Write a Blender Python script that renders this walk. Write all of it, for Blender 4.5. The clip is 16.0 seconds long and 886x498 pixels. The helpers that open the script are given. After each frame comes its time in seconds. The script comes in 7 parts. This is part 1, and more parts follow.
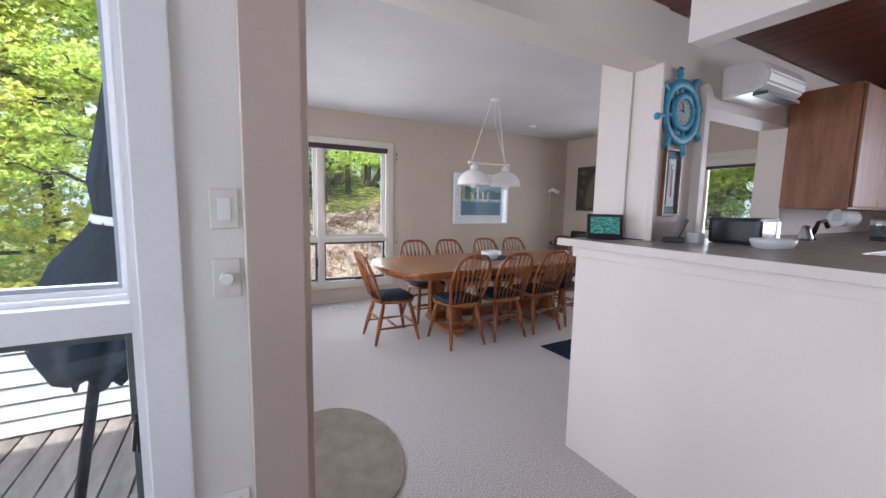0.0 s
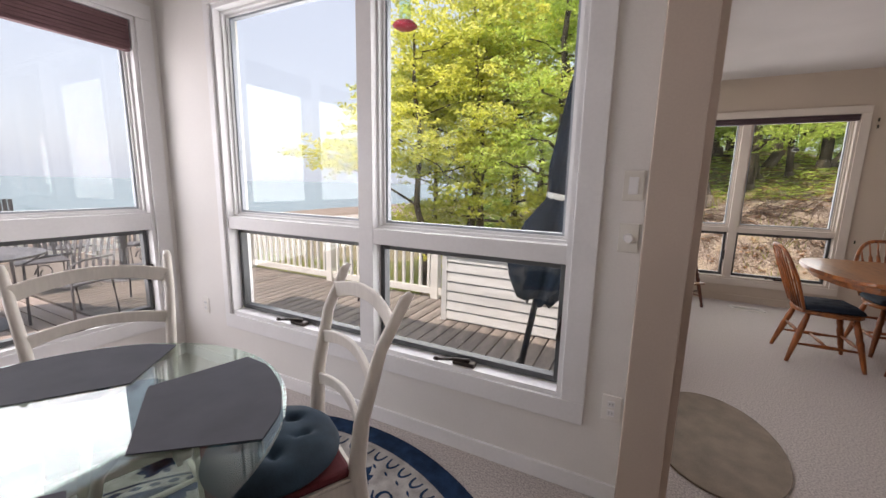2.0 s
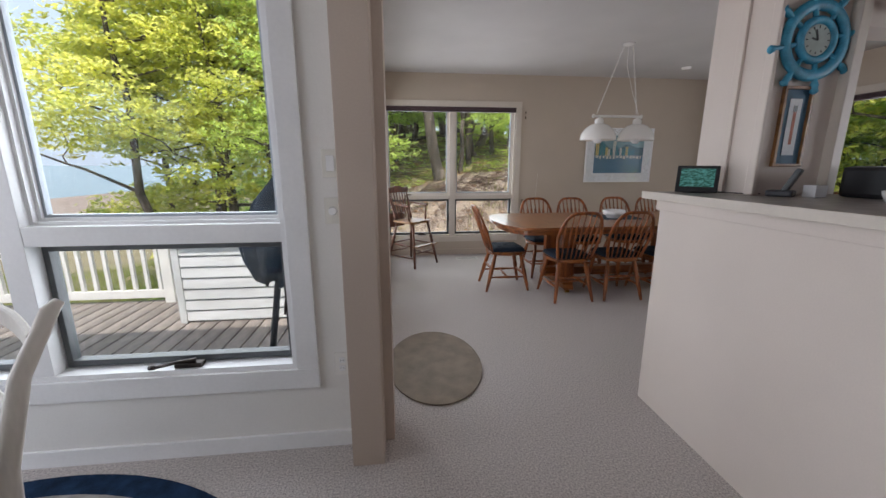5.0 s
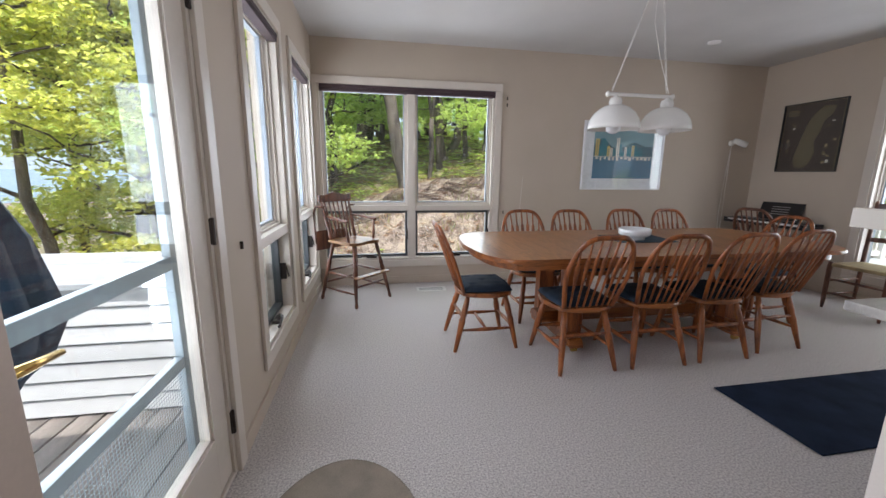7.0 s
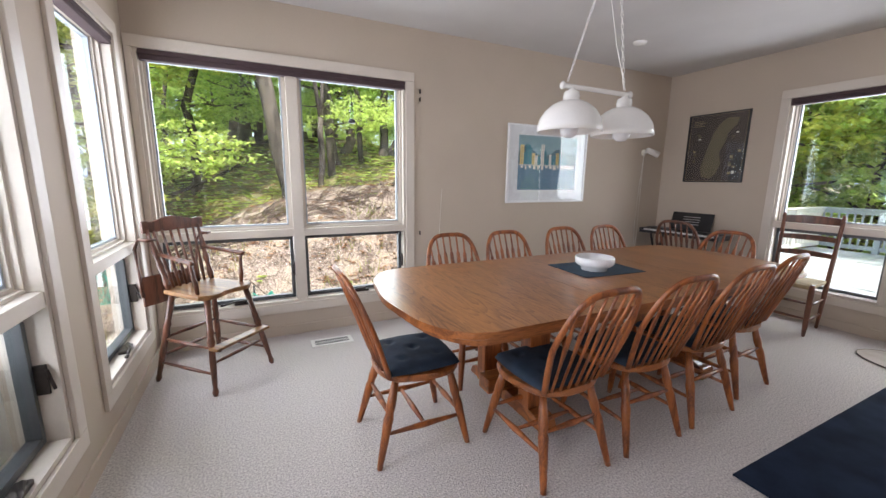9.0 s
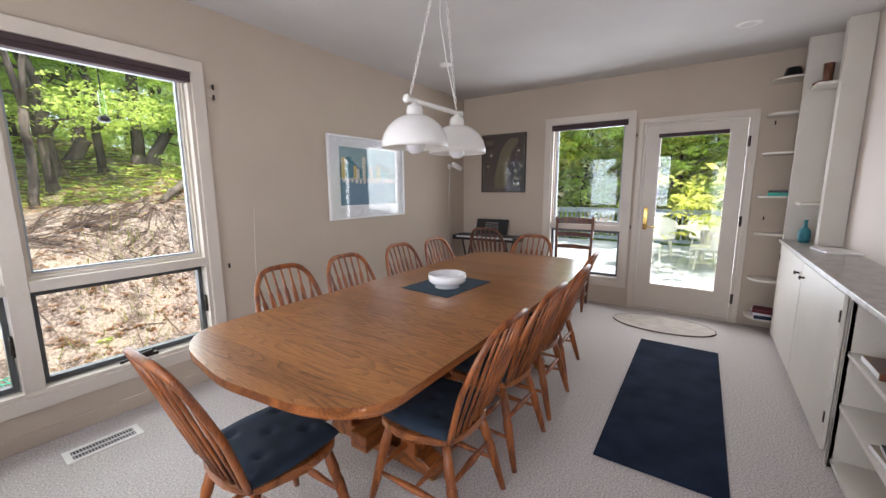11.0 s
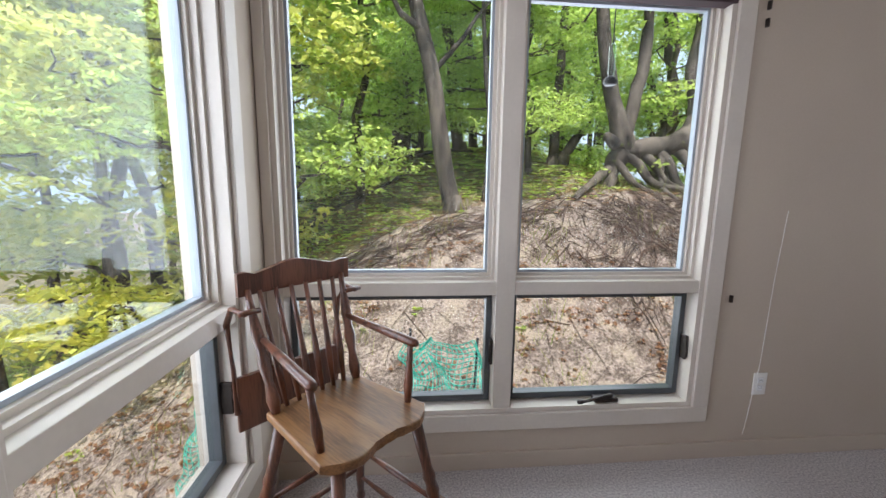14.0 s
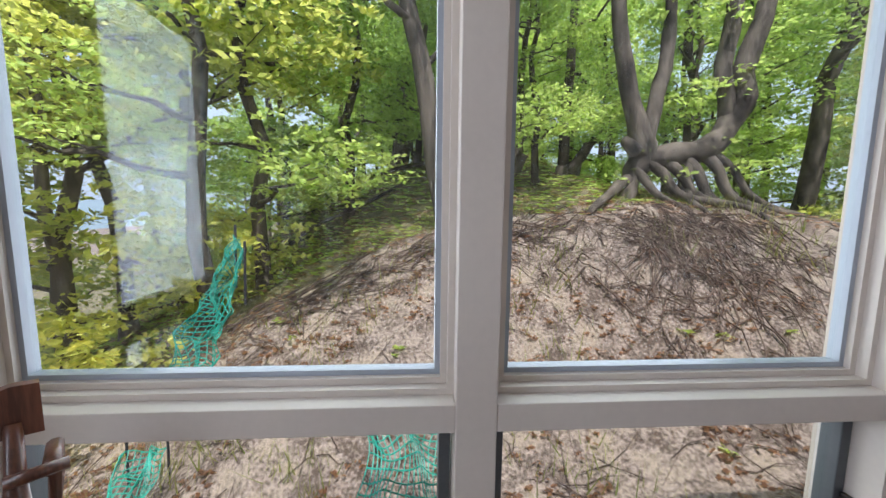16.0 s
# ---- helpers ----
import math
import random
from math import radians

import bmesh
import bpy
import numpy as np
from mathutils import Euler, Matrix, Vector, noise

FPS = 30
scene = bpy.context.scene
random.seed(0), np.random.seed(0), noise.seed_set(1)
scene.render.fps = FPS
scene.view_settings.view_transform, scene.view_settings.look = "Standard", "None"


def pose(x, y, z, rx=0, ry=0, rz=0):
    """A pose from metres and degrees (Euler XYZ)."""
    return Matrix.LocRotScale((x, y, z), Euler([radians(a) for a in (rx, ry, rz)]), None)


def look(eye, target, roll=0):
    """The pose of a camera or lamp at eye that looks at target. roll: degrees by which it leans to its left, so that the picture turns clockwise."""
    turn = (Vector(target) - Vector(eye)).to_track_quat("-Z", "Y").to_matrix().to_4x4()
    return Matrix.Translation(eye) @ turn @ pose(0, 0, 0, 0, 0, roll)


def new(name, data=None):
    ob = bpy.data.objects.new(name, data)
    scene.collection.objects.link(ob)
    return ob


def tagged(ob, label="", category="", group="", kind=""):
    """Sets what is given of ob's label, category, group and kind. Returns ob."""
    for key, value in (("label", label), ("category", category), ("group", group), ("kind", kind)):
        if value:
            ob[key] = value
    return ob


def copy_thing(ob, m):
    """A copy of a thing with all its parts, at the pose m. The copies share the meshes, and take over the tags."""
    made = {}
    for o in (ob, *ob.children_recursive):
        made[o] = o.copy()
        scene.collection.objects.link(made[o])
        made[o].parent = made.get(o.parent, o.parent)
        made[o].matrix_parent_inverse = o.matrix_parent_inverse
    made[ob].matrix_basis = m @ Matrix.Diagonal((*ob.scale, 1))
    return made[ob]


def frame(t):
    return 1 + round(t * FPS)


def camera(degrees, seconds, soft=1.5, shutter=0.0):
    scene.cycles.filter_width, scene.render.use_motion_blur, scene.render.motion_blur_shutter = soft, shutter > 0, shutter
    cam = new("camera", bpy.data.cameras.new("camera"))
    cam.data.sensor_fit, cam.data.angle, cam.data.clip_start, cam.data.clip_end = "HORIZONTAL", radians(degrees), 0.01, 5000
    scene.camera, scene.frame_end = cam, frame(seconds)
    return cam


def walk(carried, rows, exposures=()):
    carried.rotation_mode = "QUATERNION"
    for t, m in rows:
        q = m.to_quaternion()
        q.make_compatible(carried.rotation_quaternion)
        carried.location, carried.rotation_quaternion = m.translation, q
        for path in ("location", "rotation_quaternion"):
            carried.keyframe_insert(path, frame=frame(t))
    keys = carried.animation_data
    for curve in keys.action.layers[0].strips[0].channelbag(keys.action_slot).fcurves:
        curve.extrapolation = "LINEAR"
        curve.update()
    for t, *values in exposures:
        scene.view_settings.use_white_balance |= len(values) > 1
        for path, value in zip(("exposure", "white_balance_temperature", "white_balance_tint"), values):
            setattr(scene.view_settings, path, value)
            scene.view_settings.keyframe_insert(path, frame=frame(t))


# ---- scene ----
cam = camera(98.2, 16.0)
PATH = [
    (0, (0.869, 0.005, 1.397), (1.83, 1.744, 1.17), 1.1),
    (0.5, (0.89, -0.016, 1.402), (1.244, 1.937, 1.152), 1.9),
    (1, (0.904, -0.069, 1.389), (0.73, 1.902, 1.099), 1.7),
    (1.5, (0.917, -0.164, 1.384), (0.314, 1.715, 1.054), 1.4),
    (2, (0.873, -0.386, 1.367), (-0.011, 1.376, 1.033), 1.2),
    (2.5, (0.893, -0.6, 1.388), (-0.158, 1.067, 1.045), 1.5),
    (3, (1.003, -0.799, 1.368), (-0.1, 0.834, 1.025), 2.1),
    (3.5, (1.116, -0.952, 1.334), (0.177, 0.778, 0.978), 2.3),
    (4, (1.192, -0.912, 1.334), (0.66, 0.976, 0.944), 1.3),
    (4.5, (1.208, -0.713, 1.346), (1.101, 1.242, 0.938), 0.1),
    (5, (1.142, -0.436, 1.369), (1.361, 1.505, 0.94), 0.0),
    (5.2, (1.147, -0.333, 1.36), (1.455, 1.594, 0.923), 0.2),
    (7.3, (1.56, 1.113, 1.286), (1.907, 3.045, 0.899), 0.6),
    (7.5, (1.573, 1.193, 1.308), (1.896, 3.121, 0.882), 0.6),
    (8, (1.539, 1.485, 1.277), (1.931, 3.402, 0.861), 0.6),
    (8.5, (1.527, 1.731, 1.326), (2.085, 3.605, 0.902), 0.7),
    (9, (1.638, 1.964, 1.348), (2.493, 3.736, 0.987), 0.7),
    (9.5, (1.658, 2.148, 1.364), (2.908, 3.682, 1.073), -0.1),
    (10, (1.576, 2.327, 1.414), (3.14, 3.536, 1.116), -0.8),
    (10.2, (1.569, 2.351, 1.412), (3.211, 3.451, 1.102), -0.5),
    (12.3, (1.715, 2.661, 1.375), (3.129, 4.024, 0.995), 3.3),
    (12.5, (1.741, 2.751, 1.357), (2.959, 4.291, 0.975), 3.2),
    (13, (1.608, 3.075, 1.288), (2.36, 4.891, 0.919), 2.0),
    (13.5, (1.479, 3.381, 1.303), (1.857, 5.315, 0.961), 0.9),
    (14, (1.501, 3.724, 1.324), (1.679, 5.693, 1.02), 0.8),
    (14.5, (1.538, 4.049, 1.313), (1.758, 6.015, 1.016), 0.5),
    (15, (1.548, 4.37, 1.351), (1.805, 6.329, 1.046), 0.1),
    (15.5, (1.683, 4.562, 1.346), (1.882, 6.531, 1.055), 0.3),
    (16, (1.814, 4.644, 1.326), (1.95, 6.625, 1.087), 0.7),
]
EXPOSURES = [(0, 0.72, 5950, 22), (0.5, 0.48, 6000, 24), (1.0, 0.1, 6600, 22), (1.5, 0.0, 6900, 24), (2.5, -0.15, 7200, 29), (3.5, -0.38, 7200, 27),
             (4.5, 0.0, 6800, 25), (5.0, 0.05, 6400, 20), (7.5, 0.6, 6150, 19), (9.0, 0.85, 6300, 21), (10.0, 0.85, 6350, 22), (12.5, 0.85, 6300, 20), (14.0, 0.25, 6050, 20), (15.0, -0.05, 6050, 19), (16.0, -0.05, 6000, 22)]
walk(cam, [(t, look(eye, target, roll)) for t, eye, target, roll in PATH], EXPOSURES)

# ---- light ----
world = bpy.data.worlds.new("world")
scene.world = world
world.use_nodes = True
wn = world.node_tree
sky = wn.nodes.new("ShaderNodeTexSky")
sky.sky_type = "NISHITA"
sky.sun_disc = False
sky.sun_elevation, sky.sun_rotation = radians(65), radians(176)
sky.air_density, sky.dust_density, sky.ozone_density = 1.3, 4.0, 1.0
hazemix = wn.nodes.new("ShaderNodeMix")
hazemix.data_type = "RGBA"
hazemix.inputs["Factor"].default_value = 0.55
hazemix.inputs["B"].default_value = (8.4, 9.9, 11.6, 1)
wn.links.new(sky.outputs[0], hazemix.inputs["A"])
wn.links.new(hazemix.outputs["Result"], wn.nodes["Background"].inputs[0])
wn.nodes["Background"].inputs[1].default_value = 0.15

sun_data = bpy.data.lights.new("sun", "SUN")
sun_data.energy, sun_data.angle, sun_data.color = 5.0, radians(0.6), (1.0, 0.93, 0.82)
sun = new("sun", sun_data)
SUN_AZ, SUN_EL = radians(176), radians(65)  # from north, clockwise
sun_dir = Vector((math.sin(SUN_AZ) * math.cos(SUN_EL), math.cos(SUN_AZ) * math.cos(SUN_EL), math.sin(SUN_EL)))
sun.matrix_world = Matrix.Translation((-20, -30, 40)) @ sun_dir.to_track_quat("Z", "Y").to_matrix().to_4x4()


# An added area lamp that boosts the daylight coming through an opening.
def window_fill(name, m, width, height, power, color=(0.9, 0.96, 1.0)):
    data = bpy.data.lights.new(name, "AREA")
    data.shape, data.size, data.size_y, data.energy, data.color = "RECTANGLE", width, height, power, color
    ob = new(name, data)
    ob.matrix_world = m
    return ob


# Fill lamps stand outside the openings and strengthen the sky's own light.
LAMP = 1.25
window_fill("sky_north", pose(1.95, 6.1, 1.4, -90, 0, 0), 2.2, 2.0, 34 * LAMP)
window_fill("sky_west", pose(0.25, 4.0, 1.4, 0, -90, 0), 2.0, 2.2, 54 * LAMP)
window_fill("sky_west_door", pose(0.6, 1.95, 1.1, 0, -90, 0), 1.8, 0.7, 12 * LAMP)
window_fill("sky_east", pose(7.1, 3.0, 1.3, 0, 90, 0), 1.9, 1.8, 46 * LAMP)
window_fill("sky_lake", pose(-2.6, -0.2, 1.4, 0, -90, 0), 1.8, 2.4, 52 * LAMP)
# Added lamp at an unseen, invented opening, to brighten the kitchen.
window_fill("sky_kitchen", pose(7.1, -1.3, 1.7, 0, 90, 0), 1.2, 2.4, 50 * LAMP)
window_fill("sky_breakfast", pose(-0.5, 1.6, 1.4, -90, 0, 0), 2.1, 1.8, 36 * LAMP)


# ---- materials ----
def material(name, base, rough=0.6, metal=0.0, spread=0.12, scale=6.0, fine=80.0, bump=0.1, dist=0.002, per_object=0.0, per_island=0.0, stretch=(1, 1, 1), second=None, spec=None, coat=0.0):
    """A surface with a slow and a fine variation of its colour, and fine relief."""
    m = bpy.data.materials.new(name)
    m.use_nodes = True
    n, l = m.node_tree.nodes, m.node_tree.links
    b = n["Principled BSDF"]
    co = n.new("ShaderNodeTexCoord")
    mp = n.new("ShaderNodeMapping")
    mp.inputs["Scale"].default_value = stretch
    l.new(co.outputs["Object"], mp.inputs["Vector"])
    slow, quick = n.new("ShaderNodeTexNoise"), n.new("ShaderNodeTexNoise")
    slow.inputs["Scale"].default_value, quick.inputs["Scale"].default_value = scale, fine
    slow.inputs["Detail"].default_value, quick.inputs["Detail"].default_value = 5, 4
    l.new(mp.outputs[0], slow.inputs["Vector"])
    l.new(mp.outputs[0], quick.inputs["Vector"])
    add = n.new("ShaderNodeMath")
    add.operation = "MULTIPLY_ADD"
    l.new(quick.outputs["Fac"], add.inputs[0])
    add.inputs[1].default_value = 0.45
    l.new(slow.outputs["Fac"], add.inputs[2])
    ramp = n.new("ShaderNodeValToRGB")
    dark = second or [c * (1 - 2 * spread) for c in base]
    light = [min(1, c * (1 + spread)) for c in base]
    ramp.color_ramp.elements[0].position, ramp.color_ramp.elements[1].position = 0.5, 0.92
    ramp.color_ramp.elements[0].color = (*dark, 1)
    ramp.color_ramp.elements[1].color = (*light, 1)
    l.new(add.outputs[0], ramp.inputs[0])
    out = ramp.outputs[0]
    if per_object or per_island:
        info = n.new("ShaderNodeObjectInfo") if per_object else n.new("ShaderNodeNewGeometry")
        hsv = n.new("ShaderNodeHueSaturation")
        rng = n.new("ShaderNodeMapRange")
        v = per_object or per_island
        rng.inputs["To Min"].default_value, rng.inputs["To Max"].default_value = 1 - v, 1 + v
        l.new(info.outputs["Random" if per_object else "Random Per Island"], rng.inputs["Value"])
        l.new(rng.outputs[0], hsv.inputs["Value"])
        l.new(out, hsv.inputs["Color"])
        out = hsv.outputs[0]
    l.new(out, b.inputs["Base Color"])
    b.inputs["Roughness"].default_value, b.inputs["Metallic"].default_value = rough, metal
    if spec is not None:
        b.inputs["Specular IOR Level"].default_value = spec
    b.inputs["Coat Weight"].default_value = coat
    b.inputs["Coat Roughness"].default_value = 0.15
    if bump:
        bp = n.new("ShaderNodeBump")
        bp.inputs["Strength"].default_value, bp.inputs["Distance"].default_value = bump, dist
        l.new(add.outputs[0], bp.inputs["Height"])
        l.new(bp.outputs[0], b.inputs["Normal"])
    return m


def wood(name, dark, light, rough=0.35, axis="X", scale=9.0, coat=0.0, rings=3.0, amp=0.17):
    m = bpy.data.materials.new(name)
    m.use_nodes = True
    n, l = m.node_tree.nodes, m.node_tree.links
    b = n["Principled BSDF"]
    co, mp = n.new("ShaderNodeTexCoord"), n.new("ShaderNodeMapping")
    l.new(co.outputs["Object"], mp.inputs["Vector"])
    long = {"X": (0.09, 1, 1), "Y": (1, 0.09, 1), "Z": (1, 1, 0.09)}[axis]
    mp.inputs["Scale"].default_value = long
    info = n.new("ShaderNodeObjectInfo")
    comb = n.new("ShaderNodeVectorMath")
    comb.operation = "SCALE"
    comb.inputs[0].default_value = (3, 7, 5)
    l.new(info.outputs["Random"], comb.inputs["Scale"])
    l.new(comb.outputs[0], mp.inputs["Location"])
    warp = n.new("ShaderNodeTexNoise")
    warp.inputs["Scale"].default_value, warp.inputs["Detail"].default_value = scale * 0.5, 3
    l.new(mp.outputs[0], warp.inputs["Vector"])
    mul = n.new("ShaderNodeMath")
    mul.operation = "MULTIPLY"
    mul.inputs[1].default_value = rings * 14
    l.new(warp.outputs["Fac"], mul.inputs[0])
    sn = n.new("ShaderNodeMath")
    sn.operation = "SINE"
    l.new(mul.outputs[0], sn.inputs[0])
    fine = n.new("ShaderNodeTexNoise")
    fine.inputs["Scale"].default_value, fine.inputs["Detail"].default_value = scale * 22, 4
    l.new(mp.outputs[0], fine.inputs["Vector"])
    mix = n.new("ShaderNodeMath")
    mix.operation = "MULTIPLY_ADD"
    mix.inputs[1].default_value = amp
    l.new(sn.outputs[0], mix.inputs[0])
    l.new(fine.outputs["Fac"], mix.inputs[2])
    ramp = n.new("ShaderNodeValToRGB")
    ramp.color_ramp.elements[0].position, ramp.color_ramp.elements[1].position = 0.28, 0.68
    ramp.color_ramp.elements[0].color, ramp.color_ramp.elements[1].color = (*dark, 1), (*light, 1)
    l.new(mix.outputs[0], ramp.inputs[0])
    l.new(ramp.outputs[0], b.inputs["Base Color"])
    b.inputs["Roughness"].default_value = rough
    b.inputs["Coat Weight"].default_value, b.inputs["Coat Roughness"].default_value = coat, 0.12
    bp = n.new("ShaderNodeBump")
    bp.inputs["Strength"].default_value, bp.inputs["Distance"].default_value = 0.12, 0.001
    l.new(mix.outputs[0], bp.inputs["Height"])
    l.new(bp.outputs[0], b.inputs["Normal"])
    return m


def plank_oak():
    """Oak boards glued side by side across the table, each with its own cathedral grain and pores along y."""
    m = bpy.data.materials.new("oak_tabletop")
    m.use_nodes = True
    n, l = m.node_tree.nodes, m.node_tree.links
    b = n["Principled BSDF"]

    def op(kind, a, c=None, d=None):
        q = n.new("ShaderNodeMath")
        q.operation = kind
        for k, v in enumerate((a, c, d)):
            if isinstance(v, (int, float)):
                q.inputs[k].default_value = v
            elif v is not None:
                l.new(v, q.inputs[k])
        return q.outputs[0]

    co, sep = n.new("ShaderNodeTexCoord"), n.new("ShaderNodeSeparateXYZ")
    l.new(co.outputs["Object"], sep.inputs[0])
    board = op("FLOOR", op("DIVIDE", sep.outputs["X"], 0.118))
    rnd = n.new("ShaderNodeTexWhiteNoise")
    rnd.noise_dimensions = "1D"
    l.new(board, rnd.inputs["W"])
    vec = n.new("ShaderNodeCombineXYZ")
    l.new(sep.outputs["X"], vec.inputs[0])
    l.new(op("MULTIPLY_ADD", sep.outputs["Y"], 0.13, op("MULTIPLY", rnd.outputs["Value"], 7.0)), vec.inputs[1])
    l.new(op("MULTIPLY", rnd.outputs["Value"], 13.0), vec.inputs[2])
    ring, pore, tone = [n.new("ShaderNodeTexNoise") for _ in range(3)]
    for t, sc, de, di in ((ring, 8.0, 1.5, 0.2), (pore, 170, 3, 0.0), (tone, 2.5, 3, 0.0)):
        t.inputs["Scale"].default_value, t.inputs["Detail"].default_value, t.inputs["Distortion"].default_value = sc, de, di
        l.new(vec.outputs[0], t.inputs["Vector"])
    saw = op("FRACT", op("MULTIPLY", ring.outputs["Fac"], 19.0))
    line = op("POWER", saw, 2.6)
    mix = op("MULTIPLY_ADD", pore.outputs["Fac"], 0.55, op("MULTIPLY", line, 0.30))
    mix = op("MULTIPLY_ADD", tone.outputs["Fac"], 0.35, mix)
    mix = op("MULTIPLY_ADD", rnd.outputs["Value"], 0.16, mix)
    ramp = n.new("ShaderNodeValToRGB")
    ramp.color_ramp.elements[0].position, ramp.color_ramp.elements[1].position = 0.40, 0.92
    ramp.color_ramp.elements[0].color, ramp.color_ramp.elements[1].color = (0.42, 0.175, 0.052, 1), (0.14, 0.046, 0.012, 1)
    l.new(mix, ramp.inputs[0])
    l.new(ramp.outputs[0], b.inputs["Base Color"])
    b.inputs["Roughness"].default_value = 0.3
    b.inputs["Coat Weight"].default_value, b.inputs["Coat Roughness"].default_value = 0.35, 0.14
    bp = n.new("ShaderNodeBump")
    bp.inputs["Strength"].default_value, bp.inputs["Distance"].default_value = 0.1, 0.001
    bp.invert = True
    l.new(mix, bp.inputs["Height"])
    l.new(bp.outputs[0], b.inputs["Normal"])
    return m


def glass(name, tint=(1, 1, 1), rough=0.0, solid=False, gloss=0.7, sharp=4.0):
    m = bpy.data.materials.new(name)
    m.use_nodes = True
    n, l = m.node_tree.nodes, m.node_tree.links
    if solid:
        b = n["Principled BSDF"]
        b.inputs["Base Color"].default_value = (*tint, 1)
        b.inputs["Transmission Weight"].default_value = 1
        b.inputs["Roughness"].default_value = rough
        b.inputs["IOR"].default_value = 1.5
        return m
    n.remove(n["Principled BSDF"])
    tr, gl, mx, fr = n.new("ShaderNodeBsdfTransparent"), n.new("ShaderNodeBsdfGlossy"), n.new("ShaderNodeMixShader"), n.new("ShaderNodeLayerWeight")
    pw, ma = n.new("ShaderNodeMath"), n.new("ShaderNodeMath")
    pw.operation, ma.operation = "POWER", "MULTIPLY_ADD"
    pw.inputs[1].default_value = sharp
    ma.inputs[1].default_value, ma.inputs[2].default_value = gloss, 0.045
    ma.use_clamp = True
    tr.inputs[0].default_value = (*tint, 1)
    gl.inputs["Roughness"].default_value = 0.0
    fr.inputs["Blend"].default_value = 0.5
    l.new(fr.outputs["Facing"], pw.inputs[0])
    l.new(pw.outputs[0], ma.inputs[0])
    l.new(ma.outputs[0], mx.inputs[0])
    l.new(tr.outputs[0], mx.inputs[1])
    l.new(gl.outputs[0], mx.inputs[2])
    l.new(mx.outputs[0], n["Material Output"].inputs[0])
    return m


M_WALL = material("tan_wall_paint", (0.5, 0.42, 0.335), 0.75, spread=0.03, scale=1.5, fine=160, bump=0.12, dist=0.0015)
M_WALL2 = material("grey_white_wall_paint", (0.77, 0.755, 0.725), 0.7, spread=0.03, scale=1.5, fine=160, bump=0.1, dist=0.0015)
M_POST = material("tan_post_paint", (0.5, 0.41, 0.34), 0.6, spread=0.04, scale=1.5, fine=120, bump=0.08, dist=0.001)
M_CREAM = material("cream_wall_paint", (0.70, 0.615, 0.55), 0.6, spread=0.03, scale=1.5, fine=160, bump=0.08, dist=0.001)
M_CEIL = material("ceiling_paint", (0.56, 0.54, 0.52), 0.85, spread=0.03, scale=2, fine=220, bump=0.2, dist=0.002)
M_TRIM = material("off_white_trim_paint", (0.62, 0.555, 0.48), 0.4, spread=0.03, scale=3, fine=60, bump=0.04, dist=0.0008)
M_TRIMW = material("white_trim_paint", (0.8, 0.8, 0.8), 0.4, spread=0.03, scale=3, fine=60, bump=0.04, dist=0.0008)
M_VINYL = material("white_vinyl_track", (0.36, 0.40, 0.44), 0.35, spread=0.02, bump=0)
M_SASH = material("dark_grey_sash", (0.075, 0.082, 0.085), 0.45, spread=0.08, scale=8, fine=120, bump=0.05)
M_GLASS = glass("window_glass", (0.93, 0.96, 0.95))
M_CARPET = material("beige_carpet", (0.575, 0.527, 0.50), 0.95, spread=0.22, scale=110, fine=230, bump=1.0, dist=0.006, spec=0.1)
M_OAK = wood("honey_oak", (0.14, 0.04, 0.010), (0.34, 0.112, 0.028), 0.28, "X", 8, coat=0.35)
M_OAKTOP = plank_oak()
M_OAKV = wood("honey_oak_upright", (0.14, 0.036, 0.008), (0.33, 0.098, 0.022), 0.4, "Z", 10, coat=0.12)
M_DARKWOOD = wood("reddish_brown_wood", (0.07, 0.026, 0.013), (0.17, 0.062, 0.032), 0.35, "Z", 10, coat=0.25)
M_SEATWOOD = wood("golden_oak_seat", (0.14, 0.06, 0.018), (0.29, 0.135, 0.045), 0.42, "Y", 8, coat=0.12)
M_NAVY = material("navy_cotton", (0.012, 0.026, 0.048), 0.85, spread=0.25, scale=9, fine=300, bump=0.3, dist=0.002)
M_TEALNAVY = material("slate_blue_cotton", (0.022, 0.05, 0.078), 0.85, spread=0.2, scale=9, fine=300, bump=0.3, dist=0.002)
M_BURG = material("burgundy_cotton", (0.12, 0.015, 0.02), 0.85, spread=0.2)
M_WHITEWOOD = material("whitewashed_wood", (0.66, 0.62, 0.56), 0.42, spread=0.08, scale=5, fine=90, stretch=(1, 1, 0.2), bump=0.06, dist=0.001)
M_METALW = material("white_enamel", (0.82, 0.8, 0.76), 0.25, spread=0.02, bump=0)
M_BRASS = material("brass", (0.75, 0.5, 0.16), 0.22, metal=1, spread=0.05, bump=0)
M_STEEL = material("brushed_steel", (0.5, 0.5, 0.5), 0.3, metal=1, spread=0.05)
M_BLACK = material("black_plastic", (0.015, 0.015, 0.017), 0.35, spread=0.1, bump=0.05)
M_BLACKIRON = material("dark_iron", (0.03, 0.032, 0.04), 0.45, spread=0.2, bump=0.1)
M_PATIOIRON = material("weathered_patio_iron", (0.15, 0.145, 0.155), 0.5, spread=0.2, bump=0.1)
M_ALU = material("pale_blue_grey_aluminium", (0.34, 0.40, 0.43), 0.35, metal=0.2, spread=0.06, bump=0)
M_BRONZE = material("bronze_hardware", (0.05, 0.04, 0.035), 0.4, metal=0.7, spread=0.2)
M_BLIND = material("brown_mauve_blind", (0.16, 0.085, 0.09), 0.8, spread=0.1, fine=300)
M_BLINDDARK = material("dark_brown_blind", (0.06, 0.035, 0.038), 0.8, spread=0.1, fine=300)
